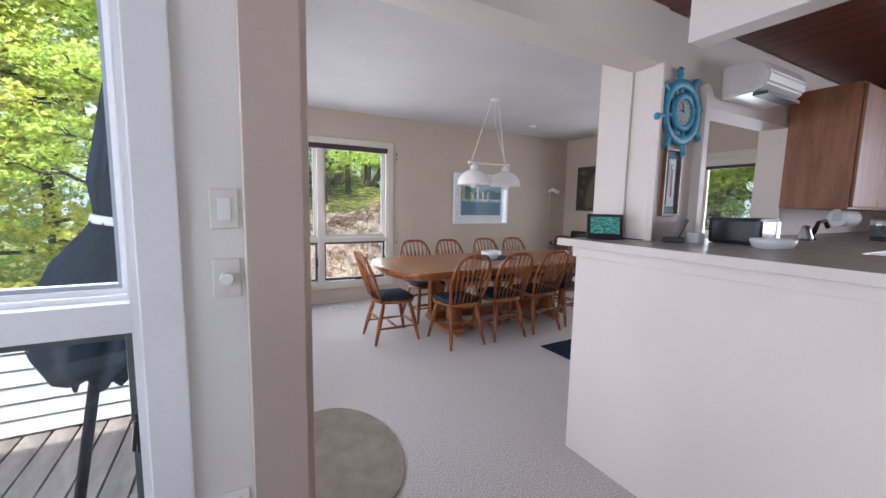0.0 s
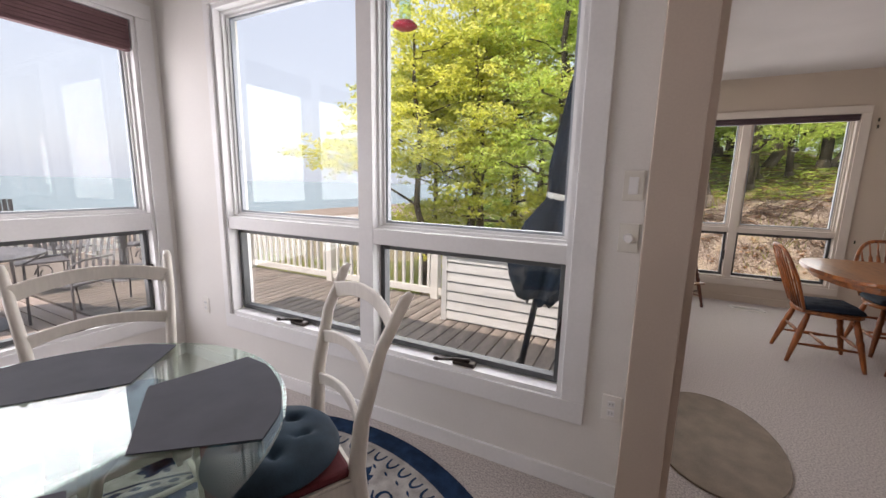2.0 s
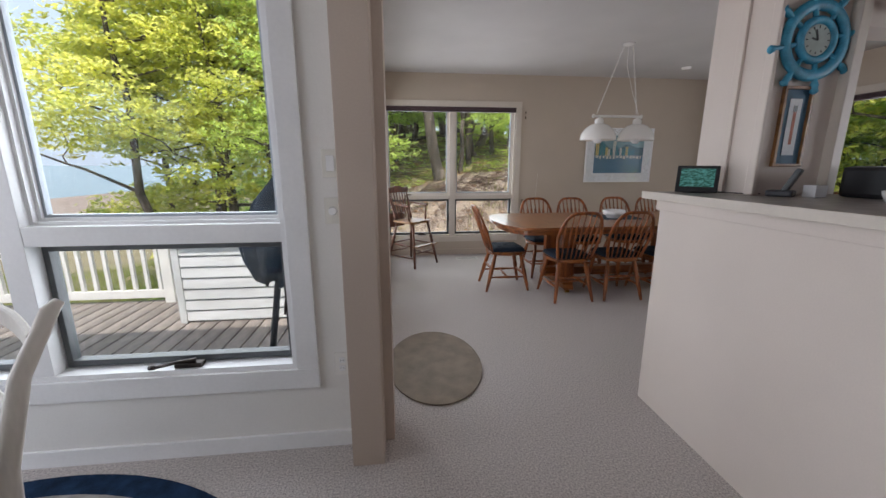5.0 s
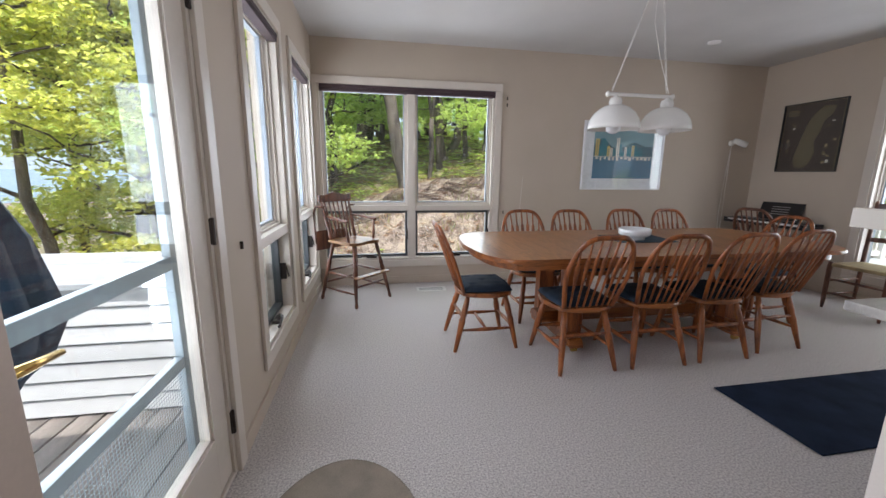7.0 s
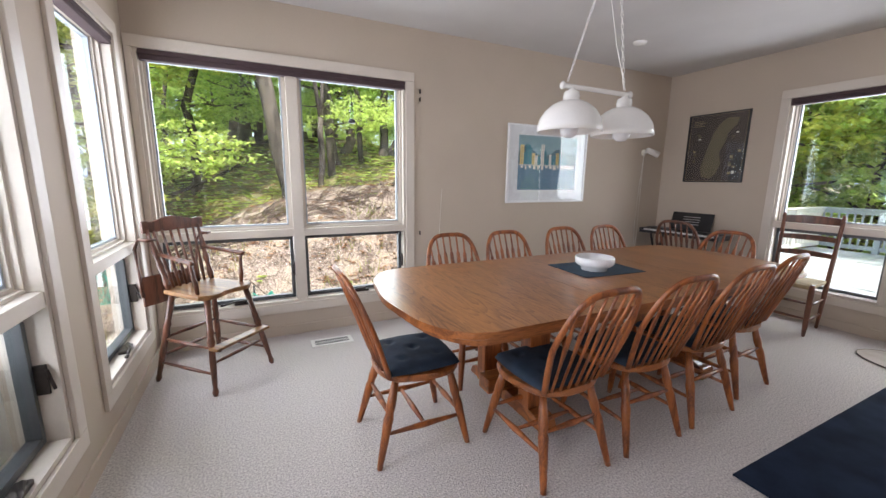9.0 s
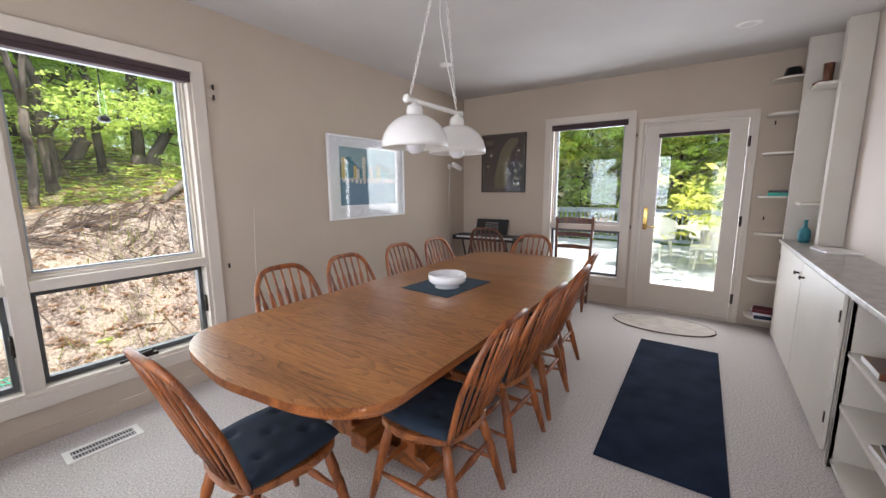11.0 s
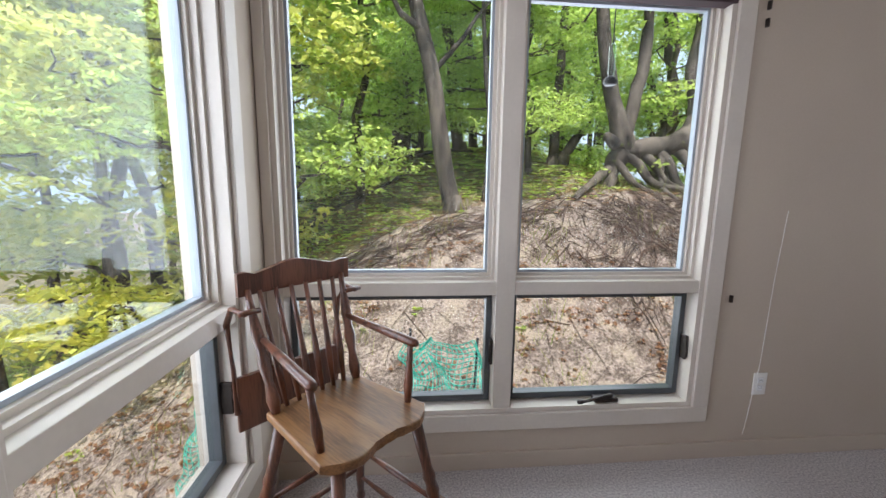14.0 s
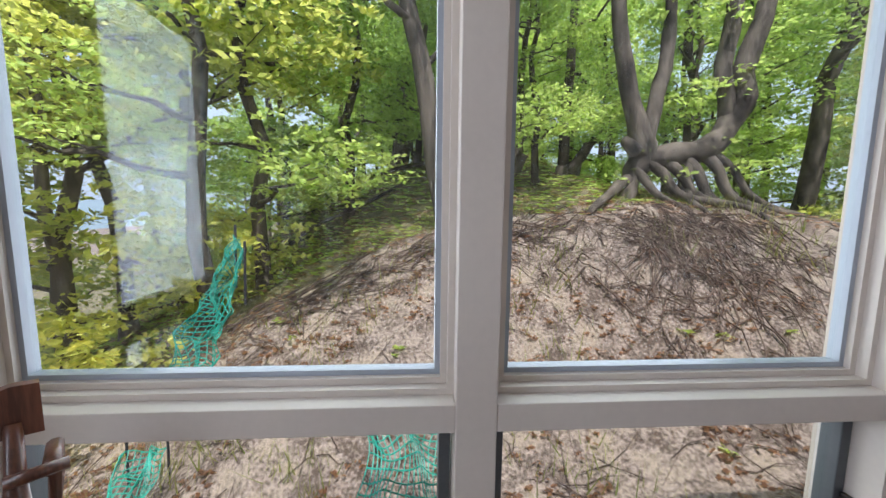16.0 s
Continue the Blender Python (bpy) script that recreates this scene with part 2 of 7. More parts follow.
M_CABPAINT = material("cabinet_paint", (0.66, 0.62, 0.55), 0.45, spread=0.03, scale=3, fine=60, bump=0.04)
M_COUNTER = material("grey_laminate", (0.4, 0.37, 0.34), 0.35, spread=0.15, scale=20, fine=300, bump=0.02)
M_KITWOOD = wood("kitchen_wood", (0.2, 0.075, 0.03), (0.3, 0.125, 0.055), 0.4, "Z", 6)
M_CEILWOOD = wood("dark_red_ceiling_wood", (0.07, 0.014, 0.006), (0.15, 0.035, 0.014), 0.4, "Y", 6)
M_BLUEPAINT = material("turquoise_paint", (0.045, 0.3, 0.45), 0.45, spread=0.2, scale=20, fine=150)
M_PLATE = material("ivory_plate", (0.7, 0.68, 0.62), 0.35, spread=0.02, bump=0)
M_CERAMIC = material("white_ceramic", (0.82, 0.82, 0.82), 0.12, spread=0.02, bump=0)
M_DECK = material("weathered_deck_board", (0.25, 0.215, 0.19), 0.8, spread=0.28, scale=3, fine=60, stretch=(3, 0.25, 1), bump=0.4, dist=0.003, per_object=0.16)
M_DECKX = material("weathered_deck_board_lakeside", (0.40, 0.33, 0.30), 0.8, spread=0.22, scale=3, fine=60, stretch=(0.25, 3, 1), bump=0.4, dist=0.003, per_object=0.16)
M_DECKBLUE = material("grey_deck_board", (0.46, 0.49, 0.52), 0.8, spread=0.12, scale=3, fine=60, stretch=(0.25, 3, 1), bump=0.3, dist=0.003, per_object=0.08)
M_SIDING = material("white_painted_board", (0.62, 0.63, 0.64), 0.6, spread=0.08, scale=2, fine=50, stretch=(0.2, 1, 3), bump=0.15, per_object=0.03)
M_RAIL = material("white_rail_paint", (0.78, 0.77, 0.74), 0.5, spread=0.05)
M_BARK = material("grey_bark", (0.125, 0.103, 0.083), 0.95, spread=0.5, scale=5, fine=34, stretch=(1, 1, 0.3), bump=1.0, dist=0.03)
M_SANDWOOD = material("bleached_roots", (0.13, 0.09, 0.07), 0.95, spread=0.35, scale=6, fine=60, bump=0.6, dist=0.01)
M_WATER = material("lake_water", (0.15, 0.235, 0.255), 0.25, spread=0.12, scale=0.02, fine=0.3, bump=0.25, dist=0.3)
M_NET = material("green_plastic_net", (0.02, 0.36, 0.27), 0.5, spread=0.15)
M_MATNAVY = material("navy_rubber_mat", (0.012, 0.02, 0.04), 0.95, spread=0.25, scale=5, fine=400, bump=0.4, dist=0.003, spec=0.08)
M_DOORRUG = material("pale_rug_weave", (0.46, 0.40, 0.35), 0.95, spread=0.1, scale=8, fine=220, bump=0.5, dist=0.003, spec=0.1)
M_TANRUG = material("tan_rug_weave", (0.245, 0.20, 0.155), 0.95, spread=0.12, scale=8, fine=220, bump=0.6, dist=0.004)


def leaf_material(name, base, base2):
    m = bpy.data.materials.new(name)
    m.use_nodes = True
    n, l = m.node_tree.nodes, m.node_tree.links
    b = n["Principled BSDF"]
    geo, oi = n.new("ShaderNodeNewGeometry"), n.new("ShaderNodeObjectInfo")
    add = n.new("ShaderNodeMath")
    add.operation = "MULTIPLY_ADD"
    add.inputs[1].default_value = 0.35
    l.new(oi.outputs["Random"], add.inputs[0])
    mul = n.new("ShaderNodeMath")
    mul.operation = "MULTIPLY"
    mul.inputs[1].default_value = 0.65
    l.new(geo.outputs["Random Per Island"], mul.inputs[0])
    l.new(mul.outputs[0], add.inputs[2])
    ramp = n.new("ShaderNodeValToRGB")
    ramp.color_ramp.elements[0].color, ramp.color_ramp.elements[1].color = (*base, 1), (*base2, 1)
    l.new(add.outputs[0], ramp.inputs[0])
    l.new(ramp.outputs[0], b.inputs["Base Color"])
    b.inputs["Roughness"].default_value = 0.5
    b.inputs["Specular IOR Level"].default_value = 0.3
    tr = n.new("ShaderNodeBsdfTranslucent")
    hs = n.new("ShaderNodeHueSaturation")
    hs.inputs["Value"].default_value = 3.6
    hs.inputs["Saturation"].default_value = 0.9
    l.new(ramp.outputs[0], hs.inputs["Color"])
    l.new(hs.outputs[0], tr.inputs[0])
    mx = n.new("ShaderNodeMixShader")
    mx.inputs[0].default_value = 0.54
    l.new(b.outputs[0], mx.inputs[1])
    l.new(tr.outputs[0], mx.inputs[2])
    l.new(mx.outputs[0], n["Material Output"].inputs[0])
    return m


M_LEAF = leaf_material("spring_leaf", (0.10, 0.17, 0.03), (0.32, 0.38, 0.075))
M_LEAFY = leaf_material("yellow_green_leaf", (0.14, 0.19, 0.03), (0.40, 0.38, 0.07))
M_GRASS = leaf_material("dune_grass", (0.08, 0.12, 0.02), (0.26, 0.24, 0.08))


def ground_material():
    m = bpy.data.materials.new("sand_and_litter")
    m.use_nodes = True
    n, l = m.node_tree.nodes, m.node_tree.links
    b = n["Principled BSDF"]
    co = n.new("ShaderNodeTexCoord")
    big, mid, fine = [n.new("ShaderNodeTexNoise") for _ in range(3)]
    for t, s in ((big, 0.5), (mid, 3.2), (fine, 28)):
        t.inputs["Scale"].default_value, t.inputs["Detail"].default_value = s, 6
        l.new(co.outputs["Object"], t.inputs["Vector"])
    sand = n.new("ShaderNodeValToRGB")
    sand.color_ramp.elements[0].position, sand.color_ramp.elements[1].position = 0.42, 0.58
    sand.color_ramp.elements[0].color, sand.color_ramp.elements[1].color = (0.12, 0.088, 0.068, 1), (0.43, 0.345, 0.29, 1)
    mix0 = n.new("ShaderNodeMath")
    mix0.operation = "MULTIPLY_ADD"
    mix0.inputs[1].default_value = 0.5
    l.new(fine.outputs["Fac"], mix0.inputs[0])
    half = n.new("ShaderNodeMath")
    half.operation = "MULTIPLY"
    half.inputs[1].default_value = 0.5
    l.new(mid.outputs["Fac"], half.inputs[0])
    l.new(half.outputs[0], mix0.inputs[2])
    l.new(mix0.outputs[0], sand.inputs[0])
    moss = n.new("ShaderNodeValToRGB")
    moss.color_ramp.elements[0].position, moss.color_ramp.elements[1].position = 0.4, 0.62
    moss.color_ramp.elements[0].color, moss.color_ramp.elements[1].color = (0.11, 0.125, 0.04, 1), (0.33, 0.26, 0.15, 1)
    l.new(mix0.outputs[0], moss.inputs[0])
    att = n.new("ShaderNodeAttribute")
    att.attribute_name = "grassy"
    ad = n.new("ShaderNodeMath")
    ad.operation = "ADD"
    l.new(att.outputs["Fac"], ad.inputs[0])
    bigr = n.new("ShaderNodeMapRange")
    bigr.inputs["From Min"].default_value, bigr.inputs["From Max"].default_value = 0.35, 0.65
    bigr.inputs["To Min"].default_value, bigr.inputs["To Max"].default_value = -0.3, 0.3
    l.new(mid.outputs["Fac"], bigr.inputs["Value"])
    l.new(bigr.outputs[0], ad.inputs[1])
    cl = n.new("ShaderNodeClamp")
    l.new(ad.outputs[0], cl.inputs["Value"])
    mx = n.new("ShaderNodeMix")
    mx.data_type = "RGBA"
    l.new(cl.outputs[0], mx.inputs["Factor"])
    l.new(sand.outputs[0], mx.inputs["A"])
    l.new(moss.outputs[0], mx.inputs["B"])
    l.new(mx.outputs["Result"], b.inputs["Base Color"])
    b.inputs["Roughness"].default_value = 0.95
    bp = n.new("ShaderNodeBump")
    bp.inputs["Strength"].default_value, bp.inputs["Distance"].default_value = 1.0, 0.08
    l.new(mix0.outputs[0], bp.inputs["Height"])
    l.new(bp.outputs[0], b.inputs["Normal"])
    return m


M_GROUND = ground_material()


# ---- mesh helpers ----
def finish(bm, name, smooth=False):
    me = bpy.data.meshes.new(name)
    bmesh.ops.recalc_face_normals(bm, faces=bm.faces)
    if smooth:
        for f in bm.faces:
            f.smooth = True
    bm.to_mesh(me)
    bm.free()
    return me


def part(name, bm, mat, parent=None, label="", smooth=False, kind=""):
    ob = new(name, finish(bm, name, smooth) if isinstance(bm, bmesh.types.BMesh) else bm)
    if mat and not ob.data.materials:
        ob.data.materials.append(mat)
    if parent:
        ob.parent = parent
    return tagged(ob, label, kind=kind)


def thing(name, m, label, category, group=""):
    ob = new(name)
    ob.empty_display_size = 0.1
    ob.matrix_basis = m
    return tagged(ob, label, category, group)


def structure(name, bm, mat, smooth=False):
    return part(name, bm, mat, kind="structure", smooth=smooth)


def box(bm, x0, x1, y0, y1, z0, z1, bevel=0.0, m=None):
    vs = [bm.verts.new((x, y, z)) for x in (x0, x1) for y in (y0, y1) for z in (z0, z1)]
    fs = [bm.faces.new([vs[i] for i in q]) for q in ((0, 1, 3, 2), (4, 6, 7, 5), (0, 4, 5, 1), (2, 3, 7, 6), (0, 2, 6, 4), (1, 5, 7, 3))]
    if bevel:
        es = list({e for f in fs for e in f.edges})
        r = bmesh.ops.bevel(bm, geom=es, offset=bevel, segments=2, profile=0.6, affect="EDGES")
        vs = list({v for f in r["faces"] for v in f.verts} | {v for v in vs if v.is_valid})
    if m is not None:
        for v in vs:
            v.co = m @ v.co
    return vs


def sweep(bm, pts, rx, ry=None, ref=(0, 0, 1), seg=8, closed=False, square=False):
    """A tube along points; rx across, ry along the reference; each a number or one a point."""
    pts = [Vector(p) for p in pts]
    k = len(pts)
    rx = [rx] * k if isinstance(rx, (int, float)) else list(rx)
    ry = rx if ry is None else [ry] * k if isinstance(ry, (int, float)) else list(ry)
    rings = []
    for i, p in enumerate(pts):
        a = pts[(i - 1) % k] if closed or i else p
        b = pts[(i + 1) % k] if closed or i < k - 1 else p
        t = (b - a).normalized()
        u = t.cross(Vector(ref))
        if u.length < 1e-3:
            u = t.cross(Vector((1, 0.01, 0)))
        u.normalize()
        w = u.cross(t).normalized()
        ring = []
        for j in range(seg):
            an = 2 * math.pi * (j + 0.5) / seg
            c, s = math.cos(an), math.sin(an)
            if square:
                q = 1 / max(abs(c), abs(s))
                c, s = c * q, s * q
            ring.append(bm.verts.new(p + u * rx[i] * c + w * ry[i] * s))
        rings.append(ring)
    n = k if closed else k - 1
    for i in range(n):
        r0, r1 = rings[i], rings[(i + 1) % k]
        for j in range(seg):
            bm.faces.new((r0[j], r0[(j + 1) % seg], r1[(j + 1) % seg], r1[j]))
    if not closed:
        bm.faces.new(rings[0][::-1])
        bm.faces.new(rings[-1])


def turned(bm, p0, p1, profile, seg=10):
    """A turned rod from p0 to p1; profile: (share of the length, radius)."""
    p0, p1 = Vector(p0), Vector(p1)
    sweep(bm, [p0.lerp(p1, s) for s, _ in profile], [r for _, r in profile], seg=seg, ref=(0.3, 1, 0.05))


def lathe(bm, profile, seg=32, center=(0, 0, 0)):
    """Profile: (radius, z), from one end of the surface to the other."""
    cx, cy, cz = center
    rings = []
    for r, z in profile:
        if r < 1e-5:
            rings.append([bm.verts.new((cx, cy, cz + z))])
        else:
            rings.append([bm.verts.new((cx + r * math.cos(2 * math.pi * j / seg), cy + r * math.sin(2 * math.pi * j / seg), cz + z)) for j in range(seg)])
    for a, b in zip(rings, rings[1:]):
        for j in range(seg):
            k = (j + 1) % seg
            if len(a) == 1 and len(b) > 1:
                bm.faces.new((a[0], b[j], b[k]))
            elif len(b) == 1 and len(a) > 1:
                bm.faces.new((a[j], a[k], b[0]))
            elif len(a) > 1:
                bm.faces.new((a[j], a[k], b[k], b[j]))


def slab(bm, outline, z0, z1, bevel=0.0, segments=3):
    """A flat body with the given outline."""
    lo = [bm.verts.new((x, y, z0)) for x, y in outline]
    hi = [bm.verts.new((x, y, z1)) for x, y in outline]
    bm.faces.new(lo[::-1])
    top = bm.faces.new(hi)
    n = len(lo)
    for i in range(n):
        bm.faces.new((lo[i], lo[(i + 1) % n], hi[(i + 1) % n], hi[i]))
    if bevel:
        es = [e for e in bm.edges if (e.verts[0] in hi and e.verts[1] in hi) or (e.verts[0] in lo and e.verts[1] in lo)]
        bmesh.ops.bevel(bm, geom=es, offset=bevel, segments=segments, profile=0.5, affect="EDGES")


def B():
    return bmesh.new()


def one_box(name, dims, mat, parent=None, bevel=0.0, label="", kind="", m=None):
    bm = B()
    box(bm, *dims, bevel=bevel, m=m)
    return part(name, bm, mat, parent, label, kind=kind)


# ---- shell of the house ----
def wall(name, mat, axis, at, thick, a0, a1, z0, z1, holes=()):
    """A wall along x or y, from its face at `at` through `thick`, with rectangular openings (a0, a1, z0, z1)."""
    bm = B()
    cuts = sorted({a0, a1, *[c for h in holes for c in h[:2] if a0 < c < a1]})
    for u0, u1 in zip(cuts, cuts[1:]):
        mid = (u0 + u1) / 2
        hs = sorted((h[2], h[3]) for h in holes if h[0] < mid < h[1])
        z = z0
        for b0, b1 in [*hs, (z1, z1)]:
            if b0 > z:
                t0, t1 = sorted((at, at + thick))
                if axis == "x":
                    box(bm, u0, u1, t0, t1, z, b0)
                else:
                    box(bm, t0, t1, u0, u1, z, b0)
            z = max(z, b1)
    bmesh.ops.remove_doubles(bm, verts=bm.verts, dist=1e-5)
    return structure(name, bm, mat)


CEIL, HIGH = 2.64, 3.3
WX = 0.90   # west wall of the dining room, inner face
NY = 5.372  # north wall
EX = 6.47   # east wall
BY = 1.285  # breakfast room's north wall
LX = -2.24  # lake wall
OUT = 0.18

one = B()
box(one, LX - OUT, EX + OUT, -4.2 - OUT, BY + OUT, -0.3, 0.0)
box(one, WX - OUT, EX + OUT, BY + OUT, NY + OUT, -0.3, 0.0)
structure("floor", one, M_CARPET)
wall("wall_north", M_WALL, "x", NY, OUT, WX - OUT, EX + OUT, 0, CEIL, [(0.945, 2.89, 0.285, 2.19)])
wall("wall_east", M_WALL, "y", EX, OUT, 1.35, NY, 0, CEIL, [(3.20, 4.08, 0.3, 2.17), (2.095, 3.04, 0.0, 2.095)])
wall("wall_west", M_WALL, "y", WX, -OUT, BY + 0.18, NY, 0, CEIL, [(1.50, 2.55, 0.0, 2.13), (3.12, 3.87, 0.285, 2.19), (4.28, 5.10, 0.285, 2.19)])
wall("wall_breakfast", M_WALL2, "x", BY, OUT, LX, WX - 0.0, 0, HIGH, [(-1.635, 0.645, 0.43, 2.44)])
wall("wall_lake", M_WALL2, "y", LX, -OUT, -4.2, BY + OUT, 0, HIGH, [(-1.28, 1.15, 0.36, 2.42), (-3.9, -1.6, 0.36, 2.42)])
wall("wall_south", M_WALL2, "x", -4.2, -OUT, LX, EX, 0, HIGH)
# The opening here is invented, out of view, and lets the kitchen fill in.
wall("wall_kitchen_east", M_WALL2, "y", EX, OUT, -4.2, 1.35, 0, HIGH, [(-2.5, -0.1, 1.1, 2.3)])
wall("header_wall", M_CREAM, "x", BY, 0.18, WX + 0.18, 2.87, 2.15, HIGH)
wall("wall_pass", M_CREAM, "x", BY + 0.02, 0.18, 2.87, EX, 0, HIGH, [(3.27, 4.42, 1.1, 2.0)])
one = B()
box(one, WX - OUT, EX + OUT, BY + 0.18, NY + OUT, CEIL, CEIL + 0.12)
structure("ceiling", one, M_CEIL)
one = B()
box(one, LX - OUT, EX + OUT, -4.3, BY + OUT, HIGH, HIGH + 0.12)
structure("ceiling_breakfast", one, M_CEIL)
# Overhangs out of view, added to block the sun from the openings.
one = B()
box(one, LX - 0.7, LX - OUT, -5.0, BY + OUT, HIGH - 0.1, HIGH + 0.1)
box(one, EX + OUT, EX + 1.2, -4.3, NY + 0.8, CEIL, CEIL + 0.15)
box(one, LX - OUT, EX + OUT, -6.2, -4.2 - OUT, HIGH - 0.3, HIGH + 0.1)
structure("eaves", one, M_TRIMW)
# posts at the opening
one = B()
box(one, WX, 1.045, 1.125, BY + 0.001, 0, HIGH, bevel=0.004)
structure("post", one, M_POST)
one = B()
box(one, WX, 1.09, BY + 0.001, BY + 0.18, 0, HIGH, bevel=0.004)
structure("post_trim", one, M_POST)
# column at the end of the half wall
one = B()
box(one, 2.87, 3.2, BY + 0.2, 1.68, 0.94, CEIL, bevel=0.004)
box(one, 2.85, 2.87, BY - 0.012, BY + 0.035, 1.225, 2.15, bevel=0.006)
box(one, 2.855, 2.87, 1.455, 1.5, 1.225, 2.15, bevel=0.004)
structure("column", one, M_CREAM)
one = B()
box(one, 3.235, 3.285, BY - 0.03, BY + 0.05, 1.225, 2.1, bevel=0.004)
structure("trim", one, M_TRIM)
# half wall with its ledge
one = B()
box(one, 2.55, 2.67, -2.0, 1.505, 0, 1.19)
box(one, 2.67, 2.869, 1.0, 1.505, 0, 1.19)
structure("half_wall", one, M_CREAM)
one = B()
box(one, 2.535, 2.555, -2.0, 1.52, 1.13, 1.19, bevel=0.003)
structure("trim", one, M_CREAM)
one = B()
box(one, 2.513, 3.25, -2.0, 1.284, 1.19, 1.222, bevel=0.003)
box(one, 2.513, 2.849, 1.284, 1.60, 1.19, 1.222, bevel=0.003)
structure("ledge", one, M_COUNTER)
one = B()
box(one, 2.50, 2.512, -2.0, 1.605, 1.185, 1.226, bevel=0.002)
structure("trim", one, M_TRIM)
# beam over the half wall and the lowered kitchen ceiling
one = B()
box(one, 2.5, 2.6, -4.2, 0.96, 2.06, HIGH, bevel=0.004)
structure("beam", one, M_CREAM)
one = B()
box(one, 2.6, EX, -4.2, BY, 2.42, 2.48)
structure("ceiling_kitchen", one, M_CEILWOOD)


def baseboard(axis, at, side, a0, a1, mat):
    bm = B()
    t0, t1 = sorted((at, at + side * 0.014))
    if axis == "x":
        box(bm, a0, a1, t0, t1, 0, 0.085, bevel=0.004)
    else:
        box(bm, t0, t1, a0, a1, 0, 0.085, bevel=0.004)
    structure("baseboard", bm, mat)


baseboard("x", BY, -1, LX, WX, M_TRIMW)
baseboard("y", LX, 1, -4.2, BY - 0.014, M_TRIMW)
baseboard("x", NY, -1, WX, EX, M_WALL)
baseboard("y", EX, -1, 3.1, NY - 0.014, M_WALL)
baseboard("y", WX, 1, 2.56, NY - 0.014, M_WALL)


